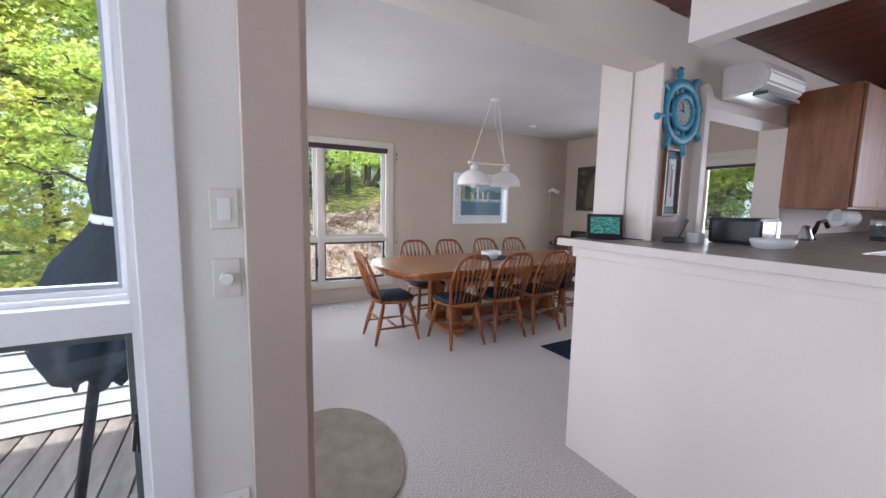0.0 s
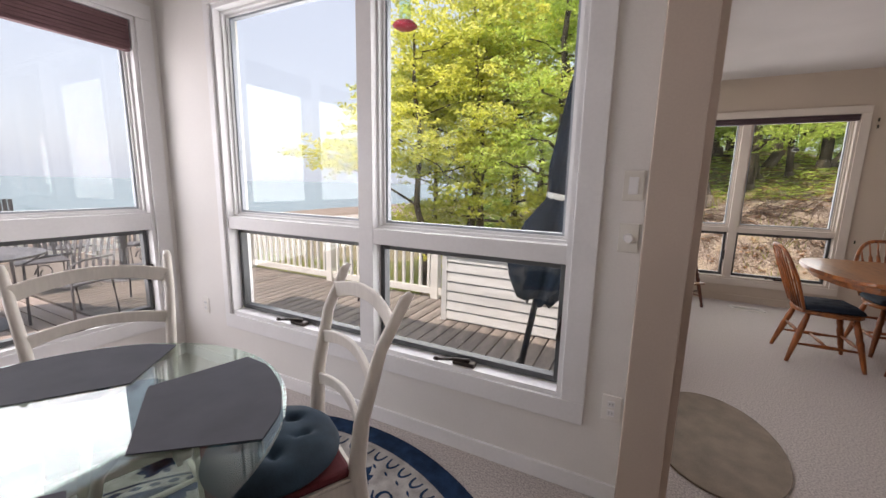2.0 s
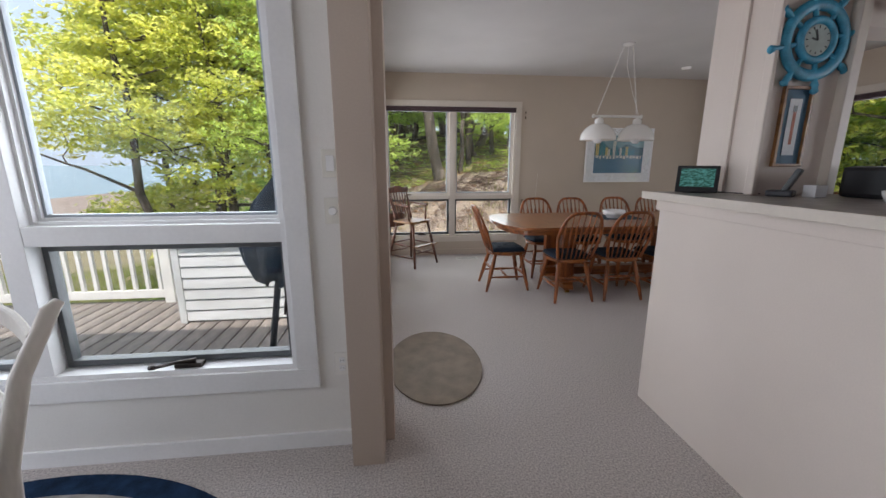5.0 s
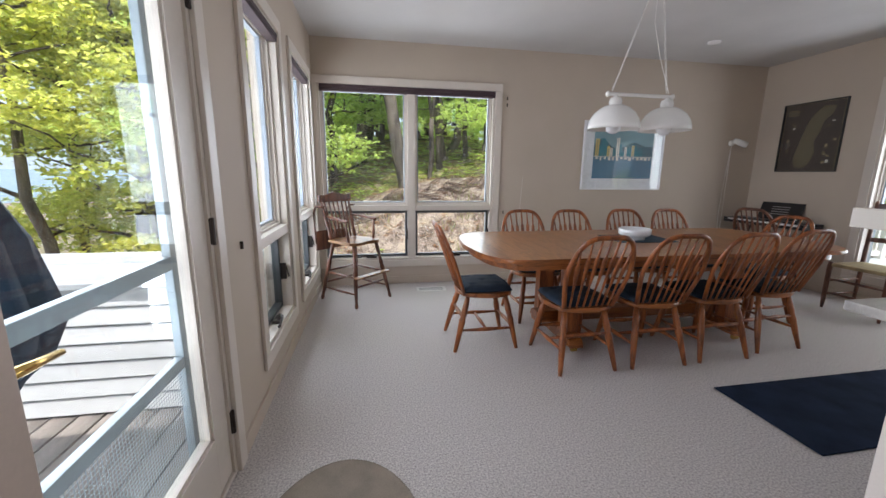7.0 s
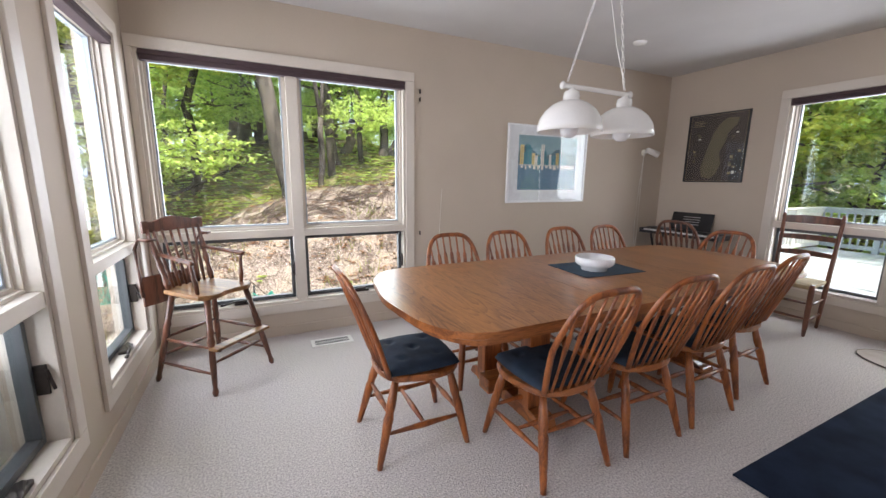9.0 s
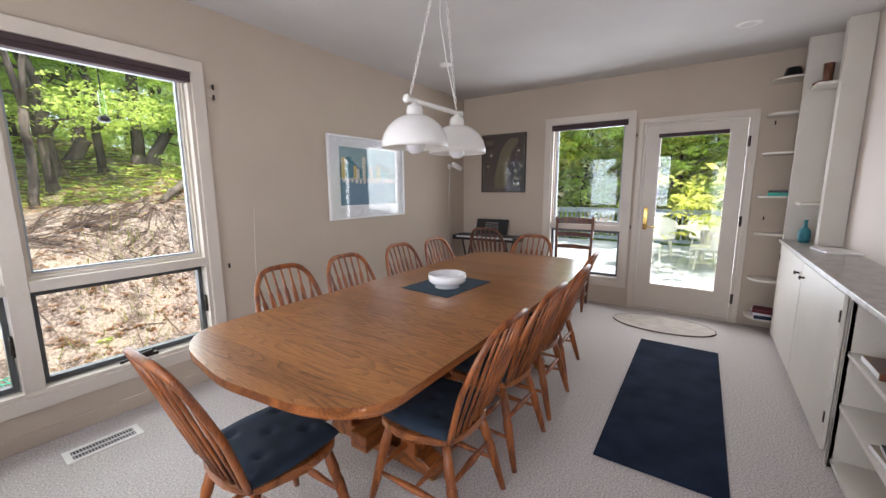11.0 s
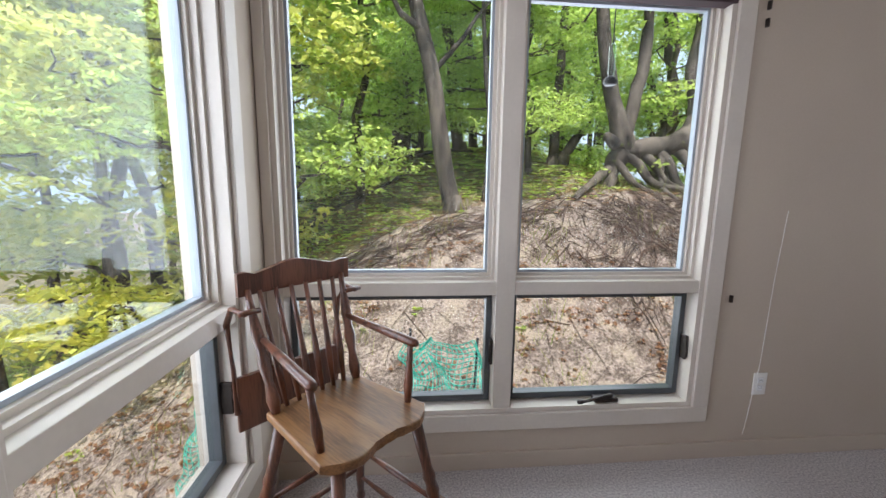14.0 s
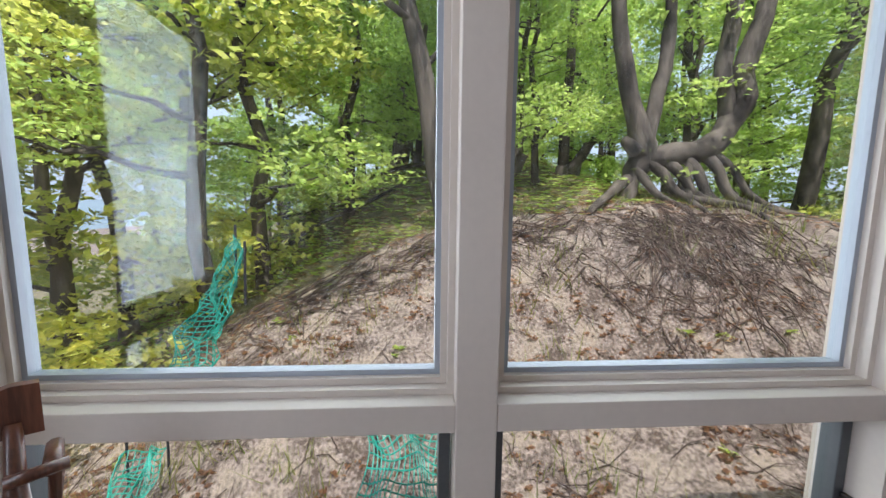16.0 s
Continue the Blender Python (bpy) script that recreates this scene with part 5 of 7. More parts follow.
def oval_rug(x, y, rx, ry, label, weave, edge):
    root = thing("oval_rug", pose(x, y, 0.001), label, "rug")
    bm = B()
    pts = [(rx * math.cos(2 * math.pi * i / 64), ry * math.sin(2 * math.pi * i / 64)) for i in range(64)]
    slab(bm, pts, 0, 0.011, bevel=0.003, segments=1)
    part("weave", bm, weave, root)
    bm = B()
    sweep(bm, [(px, py, 0.009) for px, py in pts], 0.004, closed=True, seg=6)
    part("binding", bm, edge, root, "darker bound edge")


oval_rug(1.36, 2.03, 0.322, 0.495, "small tan oval woven rug on the carpet by the patio door", M_TANRUG, M_TANRUG)
oval_rug(5.98, 2.68, 0.27, 0.46, "pale beige oval door rug with a dark bound edge", M_DOORRUG, M_BARK)
mat = thing("floor_mat", pose(3.555, 2.20, 0.001, 0, 0, 0.4), "long navy ribbed runner mat on the carpet", "mat")
one_box("mat_body", (0, 1.89, 0, 0.59, 0, 0.009), M_MATNAVY, mat, bevel=0.003)


def floor_vent():
    root = thing("floor_vent", pose(1.955, 5.01, 0.0, 0, 0, -1), "white metal floor register with dark louvre slots", "vent")
    bm = B()
    for d in ((0, 0.33, 0, 0.022), (0, 0.33, 0.118, 0.14), (0, 0.03, 0.022, 0.118), (0.3, 0.33, 0.022, 0.118), (0.03, 0.3, 0.067, 0.073)):
        box(bm, *d, 0, 0.007, bevel=0.001)
    part("frame", bm, M_METALW, root)
    # Thin black sheet painting the darkness below the louvres.
    one_box("duct", (0.03, 0.3, 0.022, 0.118, 0.0008, 0.002), M_BLACK, root)
    for i in range(20):
        one_box("louvre", (0.036 + i * 0.0135, 0.0385 + i * 0.0135, 0.022, 0.118, 0.002, 0.006), M_METALW, root)


floor_vent()


# ---- pendant lamp ----
def pendant():
    root = thing("pendant_lamp", pose(3.585, 3.815, -0.03), "white enamel twin-dome pendant lamp hung on chains from the ceiling", "lamp")
    bm = B()
    turned(bm, (-0.3, 0, 1.925), (0.29, 0, 1.925), [(0, 0.012), (0.02, 0.024), (0.05, 0.014), (0.95, 0.014), (0.98, 0.024), (1, 0.012)], 12)
    part("bar", bm, M_METALW, root, smooth=True)
    bm = B()
    lathe(bm, [(0, 0), (0.065, 0), (0.06, -0.015), (0.02, -0.03), (0, -0.03)], 24, (0.05, 0, CEIL + 0.03))
    part("canopy", bm, M_METALW, root, smooth=True)
    for x in (-0.215, 0.235):
        bm = B()
        lathe(bm, [(0.012, 1.93), (0.02, 1.905), (0.042, 1.895), (0.048, 1.87), (0.046, 1.845), (0.07, 1.84), (0.11, 1.82), (0.15, 1.785), (0.178, 1.74), (0.19, 1.695), (0.192, 1.665),
                   (0.188, 1.665), (0.185, 1.695), (0.172, 1.738), (0.145, 1.78), (0.106, 1.814), (0.06, 1.834)], 40, (x, 0, 0))
        part("shade", bm, M_METALW, root, smooth=True)
        bm = B()
        lathe(bm, [(0, 1.63), (0.03, 1.635), (0.052, 1.66), (0.055, 1.69), (0.04, 1.73), (0.02, 1.76), (0.018, 1.83)], 20, (x, 0, 0))
        part("bulb", bm, M_CERAMIC, root, smooth=True)
    for xa, xb in ((-0.25, 0.0), (0.22, 0.10)):
        p, q = Vector((xa, 0, 1.955)), Vector((xb, 0, CEIL + 0.01))
        n = int((q - p).length / 0.032)
        bm = B()
        d = (q - p).normalized()
        for i in range(n):
            c = p.lerp(q, (i + 0.5) / n)
            u = Vector((0, 1, 0)) if i % 2 else Vector((0.9, 0.4, 0)).normalized()
            ring = [c + d * 0.021 * math.cos(t) + u * 0.0085 * math.sin(t) for t in np.linspace(0, 2 * math.pi, 11)[:-1]]
            sweep(bm, ring, 0.0024, closed=True, seg=5)
        part("chain", bm, M_METALW, root, smooth=True)
    bm = B()
    sweep(bm, [(0.25, 0.012, 1.95), (0.15, 0.02, 2.2), (0.06, 0.012, 2.45), (0.05, 0, CEIL + 0.01)], 0.003, seg=6)
    part("cord", bm, M_METALW, root)


pendant()


# ---- on the table ----
pm = thing("placemat", pose(3.66, 3.79, TZ + 0.0005, 0, 0, -4), "dark slate-blue rectangular cloth placemat on the oak table", "placemat")
one_box("cloth", (-0.245, 0.245, -0.19, 0.19, 0, 0.004), M_TEALNAVY, pm, bevel=0.0015)
bowl = thing("bowl", pose(3.615, 3.76, TZ + 0.005), "white ceramic serving bowl with a footed base", "bowl")
one = B()
lathe(one, [(0, 0), (0.082, 0), (0.083, 0.02), (0.108, 0.03), (0.122, 0.045), (0.124, 0.086), (0.118, 0.088), (0.116, 0.05), (0.1, 0.036), (0, 0.03)], 40)
part("vessel", one, M_CERAMIC, bowl, smooth=True)


# ---- glass table, white chairs ----
def glass_table():
    root = thing("glass_table", pose(-0.352, -0.111, 0.012), "round glass-topped table on a white curled iron base", "table")
    bm = B()
    slab(bm, [(0.575 * math.cos(2 * math.pi * i / 96), 0.575 * math.sin(2 * math.pi * i / 96)) for i in range(96)], 0.73, 0.742, bevel=0.003, segments=2)
    part("tabletop", bm, M_TABLEGLASS, root, "clear glass top with a green edge")
    for k in range(4):
        a = math.pi / 2 * k + 0.5
        c, s = math.cos(a), math.sin(a)
        bm = B()
        path = [(0.36, 0.722), (0.30, 0.722), (0.22, 0.715), (0.17, 0.66), (0.13, 0.5), (0.10, 0.35), (0.14, 0.2), (0.24, 0.08), (0.34, 0.02), (0.37, 0.03), (0.37, 0.06)]
        sweep(bm, [(c * r, s * r, z) for r, z in path], 0.013, seg=8)
        sweep(bm, [(c * 0.37, s * 0.37, 0.71), (c * 0.37, s * 0.37, 0.729)], 0.02, seg=12)
        part("leg", bm, M_WHITEWOOD, root, smooth=True)
    bm = B()
    sweep(bm, [(0.115 * math.cos(t), 0.115 * math.sin(t), 0.42) for t in np.linspace(0, 2 * math.pi, 25)[:-1]], 0.009, closed=True, seg=6)
    part("ring", bm, M_WHITEWOOD, root, smooth=True)


M_TABLEGLASS = glass("table_glass", (0.82, 0.93, 0.88), gloss=0.75, sharp=2.6)
M_PLACE = material("charcoal_placemat", (0.055, 0.058, 0.075), 0.75, spread=0.1, scale=8, fine=300, bump=0.3)
glass_table()
for ang in (57, 145, 240, -39):
    root = thing("placemat", pose(-0.352, -0.111, 0.7548, 0, 0, ang), "charcoal wedge-shaped placemat on the glass tabletop", "placemat", "placemats on the glass table")
    one = B()
    pts = [(0.562 * math.cos(t), 0.562 * math.sin(t)) for t in np.linspace(-0.3, 0.3, 9)] + [(0.49, 0.25), (0.22, 0.165), (0.22, -0.165), (0.49, -0.25)]
    slab(one, pts, 0, 0.003)
    part("cloth", one, M_PLACE, root)


def white_chair():
    """Faces +y."""
    root = thing("ladder_back_chair", pose(0, 0, 0), "whitewashed ladder-back chair with a tufted blue cushion over burgundy", "chair", "chairs round the glass table")
    for s in (-1, 1):
        bm = B()
        pts = [(s * 0.205, -0.27, 0.0), (s * 0.2, -0.235, 0.2), (s * 0.2, -0.205, 0.44), (s * 0.213, -0.22, 0.62), (s * 0.236, -0.275, 0.85), (s * 0.252, -0.35, 1.0), (s * 0.254, -0.372, 1.02)]
        sweep(bm, pts, [0.014, 0.018, 0.021, 0.02, 0.018, 0.017, 0.012], [0.016, 0.024, 0.03, 0.026, 0.022, 0.02, 0.012], ref=(0, 1, 0), seg=12, square=False)
        part("back_post", bm, M_WHITEWOOD, root, smooth=True)
        bm = B()
        sweep(bm, [(s * 0.205, 0.205, 0.0), (s * 0.2, 0.195, 0.1), (s * 0.2, 0.19, 0.4)], [0.014, 0.02, 0.024], seg=10)
        part("leg", bm, M_WHITEWOOD, root, smooth=True)
    for z, h, y, w in ((0.93, 0.046, -0.308, 0.243), (0.75, 0.037, -0.247, 0.224), (0.585, 0.034, -0.215, 0.209)):
        bm = B()
        n = 12
        grid = []
        for i in range(n + 1):
            u = -1 + 2 * i / n
            top = z + h * (0.55 + 0.75 * (1 - u * u))
            bot = z - h * (0.9 - 1.0 * (1 - u * u))
            yy = y - 0.03 * (1 - u * u)
            grid.append([bm.verts.new((u * w, yy + d, zz)) for d, zz in ((-0.008, bot), (-0.008, top), (0.008, top), (0.008, bot))])
        for a, b in zip(grid, grid[1:]):
            for j in range(4):
                bm.faces.new((a[j], a[(j + 1) % 4], b[(j + 1) % 4], b[j]))
        bm.faces.new(grid[0])
        bm.faces.new(grid[-1][::-1])
        bmesh.ops.bevel(bm, geom=[e for e in bm.edges if abs(e.verts[0].co.x - e.verts[1].co.x) > 0.01], offset=0.004, segments=1, affect="EDGES")
        part("back_slat", bm, M_WHITEWOOD, root)
    bm = B()
    box(bm, -0.2, 0.2, 0.185, 0.2, 0.36, 0.425, bevel=0.003)
    box(bm, -0.2, 0.2, -0.215, -0.2, 0.36, 0.425, bevel=0.003)
    box(bm, -0.212, -0.197, -0.2, 0.19, 0.36, 0.425, bevel=0.003)
    box(bm, 0.197, 0.212, -0.2, 0.19, 0.36, 0.425, bevel=0.003)
    part("seat_frame", bm, M_WHITEWOOD, root)
    one_box("seat", (-0.21, 0.21, -0.2, 0.2, 0.425, 0.435), M_WHITEWOOD, root, bevel=0.004)
    bm = B()
    box(bm, -0.205, 0.205, -0.19, 0.20, 0.436, 0.462, bevel=0.012)
    part("seat_pad", bm, M_BURG, root, "burgundy seat pad")
    for p, q in (((-0.2, -0.25, 0.16), (-0.2, 0.195, 0.16)), ((0.2, -0.25, 0.16), (0.2, 0.195, 0.16)), ((-0.2, 0.195, 0.22), (0.2, 0.195, 0.22))):
        bm = B()
        turned(bm, p, q, [(0, 0.008), (0.5, 0.012), (1, 0.008)], 8)
        part("stretcher", bm, M_WHITEWOOD, root, smooth=True)
    part("cushion", tufted(0.215, 0.21, 0.06, 0.462, True), M_TEALNAVY, root, "slate-blue tufted round cushion", smooth=True)
    return root


wc = white_chair()
wc.matrix_basis = pose(-0.123, 0.385, 0.012, 0, 0, 152)
copy_thing(wc, pose(0.10, -0.40, 0.012, 0, 0, 66))
copy_thing(wc, pose(-0.777, 0.249, 0.012, 0, 0, -107))
copy_thing(wc, pose(-0.76, -0.74, 0.012, 0, 0, -35))


# ---- high chair ----
def high_chair():
    """Faces +y; its seat lies high."""
    root = thing("high_chair", pose(1.31, 4.88, 0, 0, 0, -135), "antique dark-stained wooden high chair with a golden seat", "high chair")
    SH, top = 0.62, 1.065
    legs = {}
    prof = [(0, 0.011), (0.04, 0.019), (0.09, 0.013), (0.12, 0.015), (0.35, 0.02), (0.5, 0.018), (0.55, 0.024), (0.6, 0.018), (0.64, 0.023), (0.68, 0.017), (1, 0.021)]
    for sx in (-1, 1):
        for sy in (-1, 1):
            foot, hd = Vector((sx * 0.235, sy * 0.255 - 0.0, 0)), Vector((sx * 0.145, sy * 0.15, SH - 0.02))
            bm = B()
            turned(bm, foot, hd, prof, 12)
            part("leg", bm, M_DARKWOOD, root, smooth=True)
            legs[sx, sy] = (foot, hd)
    for a, b, hs in (((-1, -1), (-1, 1), (0.22, 0.48)), ((1, -1), (1, 1), (0.22, 0.48)), ((-1, -1), (1, -1), (0.3, 0.5)), ((-1, 1), (1, 1), (0.33,))):
        for h in hs:
            bm = B()
            turned(bm, legs[a][0].lerp(legs[a][1], h), legs[b][0].lerp(legs[b][1], h), [(0, 0.007), (0.5, 0.0125), (1, 0.007)], 8)
            part("stretcher", bm, M_DARKWOOD, root, smooth=True)
    bm = B()
    out = []
    for i in range(21):
        u = -1 + i / 10
        out.append((0.20 * u, 0.19 - 0.03 * abs(u) ** 3 - 0.018 * math.cos(u * 5.5)))
    out += [(0.175, -0.19), (0.09, -0.205), (0, -0.21), (-0.09, -0.205), (-0.175, -0.19)]
    slab(bm, out, SH - 0.03, SH, bevel=0.008)
    part("seat", bm, M_SEATWOOD, root)
    bm = B()
    box(bm, -0.215, 0.215, 0.205, 0.275, 0.283, 0.301, bevel=0.006)
    part("footrest", bm, M_SEATWOOD, root)
    for s in (-1, 1):
        bm = B()
        turned(bm, (s * 0.155, -0.165, SH), (s * 0.175, -0.275, top - 0.06), [(0, 0.014), (0.1, 0.021), (0.25, 0.013), (0.4, 0.021), (0.5, 0.014), (0.62, 0.02), (0.8, 0.012), (1, 0.01)], 12)
        part("back_post", bm, M_DARKWOOD, root, smooth=True)
        bm = B()
        turned(bm, (s * 0.16, -0.22, SH + 0.23), (s * 0.19, 0.12, SH + 0.2), [(0, 0.01), (0.5, 0.014), (0.95, 0.016), (1, 0.01)], 10)
        part("arm", bm, M_DARKWOOD, root, smooth=True)
        bm = B()
        turned(bm, (s * 0.165, 0.1, SH), (s * 0.188, 0.09, SH + 0.2), [(0, 0.011), (0.3, 0.016), (0.6, 0.011), (1, 0.01)], 10)
        part("arm_post", bm, M_DARKWOOD, root, smooth=True)
        bm = B()
        pts = [(s * 0.205, -0.225, SH + 0.32), (s * 0.215, -0.30, SH + 0.325), (s * 0.215, -0.35, SH + 0.26), (s * 0.2, -0.36, SH + 0.1), (s * 0.2, -0.345, SH - 0.06)]
        sweep(bm, pts, 0.011, 0.008, seg=8)
        sweep(bm, [(s * 0.16, -0.225, SH + 0.325), (s * 0.225, -0.225, SH + 0.325)], 0.009, seg=8)
        part("tray_arm", bm, M_DARKWOOD, root, smooth=True)
    for i in range(6):
        u = (i - 2.5) * 0.052
        bm = B()
        turned(bm, (u * 0.85, -0.18, SH), (u * 1.05, -0.275, top - 0.07), [(0, 0.008), (0.3, 0.0125), (0.55, 0.009), (1, 0.008)], 8)
        part("spindle", bm, M_DARKWOOD, root, smooth=True)
    bm = B()
    n = 14
    rows = []
    for i in range(n + 1):
        u = -1 + 2 * i / n
        hi = top - 0.018 + 0.034 * math.exp(-(u / 0.5) ** 2) + 0.012 * (abs(u) > 0.85)
        y = -0.275 - 0.02 * (1 - u * u)
        rows.append([bm.verts.new((u * 0.205, y + d, z)) for d, z in ((-0.009, top - 0.08), (-0.009, hi), (0.009, hi), (0.009, top - 0.08))])
    for a, b in zip(rows, rows[1:]):
        for j in range(4):
            bm.faces.new((a[j], a[(j + 1) % 4], b[(j + 1) % 4], b[j]))
    bm.faces.new(rows[0])
    bm.faces.new(rows[-1][::-1])
    part("crest_rail", bm, M_DARKWOOD, root)
    bm = B()
    box(bm, -0.2, 0.2, -0.358, -0.342, SH - 0.13, SH + 0.07, bevel=0.005)
    part("tray", bm, M_DARKWOOD, root, "tray board swung down behind the back")


high_chair()


# ---- rush-seat ladder chair, keyboard ----
def rush_chair():
    root = thing("rush_seat_chair", pose(6.12, 3.71, 0, 0, 0, 93), "dark brown ladder-back chair with a woven rush seat by the window", "chair")
    for s in (-1, 1):
        bm = B()
        turned(bm, (s * 0.19, -0.19, 0), (s * 0.215, -0.27, 1.06), [(0, 0.013), (0.3, 0.02), (0.45, 0.02), (0.95, 0.016), (0.97, 0.02), (1, 0.01)], 10)
        part("back_post", bm, M_DARKWOOD, root, smooth=True)
        bm = B()
        turned(bm, (s * 0.22, 0.18, 0), (s * 0.22, 0.18, 0.47), [(0, 0.012), (0.2, 0.02), (0.9, 0.022), (1, 0.016)], 10)
        part("leg", bm, M_DARKWOOD, root, smooth=True)
        for z in (0.14, 0.28):
            bm = B()
            turned(bm, (s * 0.195, -0.2, z), (s * 0.22, 0.18, z), [(0, 0.008), (0.5, 0.012), (1, 0.008)], 8)
            part("stretcher", bm, M_DARKWOOD, root, smooth=True)
    for z in (0.16, 0.3):
        bm = B()
        turned(bm, (-0.22, 0.18, z), (0.22, 0.18, z), [(0, 0.008), (0.5, 0.014), (1, 0.008)], 8)
        part("stretcher", bm, M_DARKWOOD, root, smooth=True)
    for z, h in ((1.0, 0.065), (0.83, 0.04), (0.68, 0.04)):
        bm = B()
        y = -0.19 - 0.075 * z
        n, rows = 10, []
        for i in range(n + 1):
            u = -1 + 2 * i / n
            yy = y - 0.025 * (1 - u * u)
            rows.append([bm.verts.new((u * 0.21, yy + d, zz)) for d, zz in ((-0.007, z - h / 2), (-0.007, z + h / 2 + 0.012 * (1 - u * u)), (0.007, z + h / 2 + 0.012 * (1 - u * u)), (0.007, z - h / 2))])
        for a, b in zip(rows, rows[1:]):
            for j in range(4):
                bm.faces.new((a[j], a[(j + 1) % 4], b[(j + 1) % 4], b[j]))
        bm.faces.new(rows[0])
        bm.faces.new(rows[-1][::-1])
        part("back_slat", bm, M_DARKWOOD, root)
    bm = B()
    slab(bm, [(-0.2, -0.2), (0.2, -0.2), (0.225, 0.19), (-0.225, 0.19)], 0.425, 0.46, bevel=0.012)
    part("seat", bm, M_RUSH, root, "woven rush seat")


M_RUSH = material("rush_weave", (0.42, 0.33, 0.18), 0.8, spread=0.25, scale=10, fine=60, stretch=(1, 12, 1), bump=0.8, dist=0.004)
rush_chair()


def keyboard():
    root = thing("electric_keyboard", pose(6.27, 4.86, 0, 0, 0, 93), "black electric piano keyboard on a stand with its music rest up", "keyboard")
    bm = B()
    box(bm, -0.47, 0.47, -0.15, 0.16, 0.70, 0.735, bevel=0.008)
    box(bm, -0.47, 0.47, -0.15, -0.0, 0.735, 0.765, bevel=0.008)
    box(bm, -0.47, -0.42, -0.0, 0.16, 0.735, 0.76, bevel=0.004)
    box(bm, 0.42, 0.47, -0.0, 0.16, 0.735, 0.76, bevel=0.004)
    part("body", bm, M_BLACK, root)
    bm = B()
    for i in range(35):
        x = -0.42 + i * 0.024
        box(bm, x + 0.001, x + 0.023, 0.02, 0.15, 0.735, 0.752)
    part("white_keys", bm, M_CERAMIC, root, kind="stuff")
    bm = B()
    for i in range(34):
        if i % 7 not in (2, 6):
            x = -0.42 + (i + 1) * 0.024
            box(bm, x - 0.006, x + 0.006, 0.02, 0.095, 0.7525, 0.762)
    part("black_keys", bm, M_BLACK, root, kind="stuff")
    bm = B()
    box(bm, -0.24, 0.24, -0.006, 0.006, 0, 0.22, bevel=0.003, m=pose(0, -0.1, 0.762, 18, 0, 0))
    part("music_rest", bm, M_BLACK, root)
    for i in range(4):
        bm = B()
        box(bm, -0.1, 0.1, 0.0065, 0.008, 0.07 + i * 0.03, 0.078 + i * 0.03, m=pose(0, -0.1, 0.762, 18, 0, 0))
        part("slot", bm, M_STEEL, root)
    for s in (-1, 1):
        bm = B()
        sweep(bm, [(s * 0.32, -0.14, 0.02), (s * 0.32, 0.14, 0.695)], 0.013, seg=8)
        sweep(bm, [(s * 0.32, 0.14, 0.02), (s * 0.32, -0.14, 0.695)], 0.013, seg=8)
        part("stand", bm, M_BLACK, root)


keyboard()


# ---- pictures ----
def flat(parent, name, mat, u0, u1, z0, z1, v=0.0, t=0.0015):
    """A thin sheet in a picture's own frame: u across, z up, v out of the wall."""
    return one_box(name, (u0, u1, -v - t, -v, z0, z1), mat, parent)


def plain(name, c, rough=0.6):
    return material(name, c, rough, spread=0.06, scale=20, fine=120, bump=0)


M_ART_BLUE, M_ART_SKY, M_ART_TEAL = plain("print_sea_blue", (0.08, 0.19, 0.28)), plain("print_sky", (0.2, 0.34, 0.37)), plain("print_teal", (0.03, 0.2, 0.24))
M_ART_CREAM, M_ART_YEL, M_ART_RED, M_ART_HILL = plain("print_cream", (0.68, 0.65, 0.55)), plain("print_ochre", (0.6, 0.45, 0.14)), plain("print_brick", (0.45, 0.16, 0.1)), plain("print_hill", (0.06, 0.14, 0.17))
M_MATBOARD = plain("mat_board", (0.72, 0.74, 0.75))
M_PICGLASS = glass("picture_glass", (1, 1, 1), gloss=0.14)


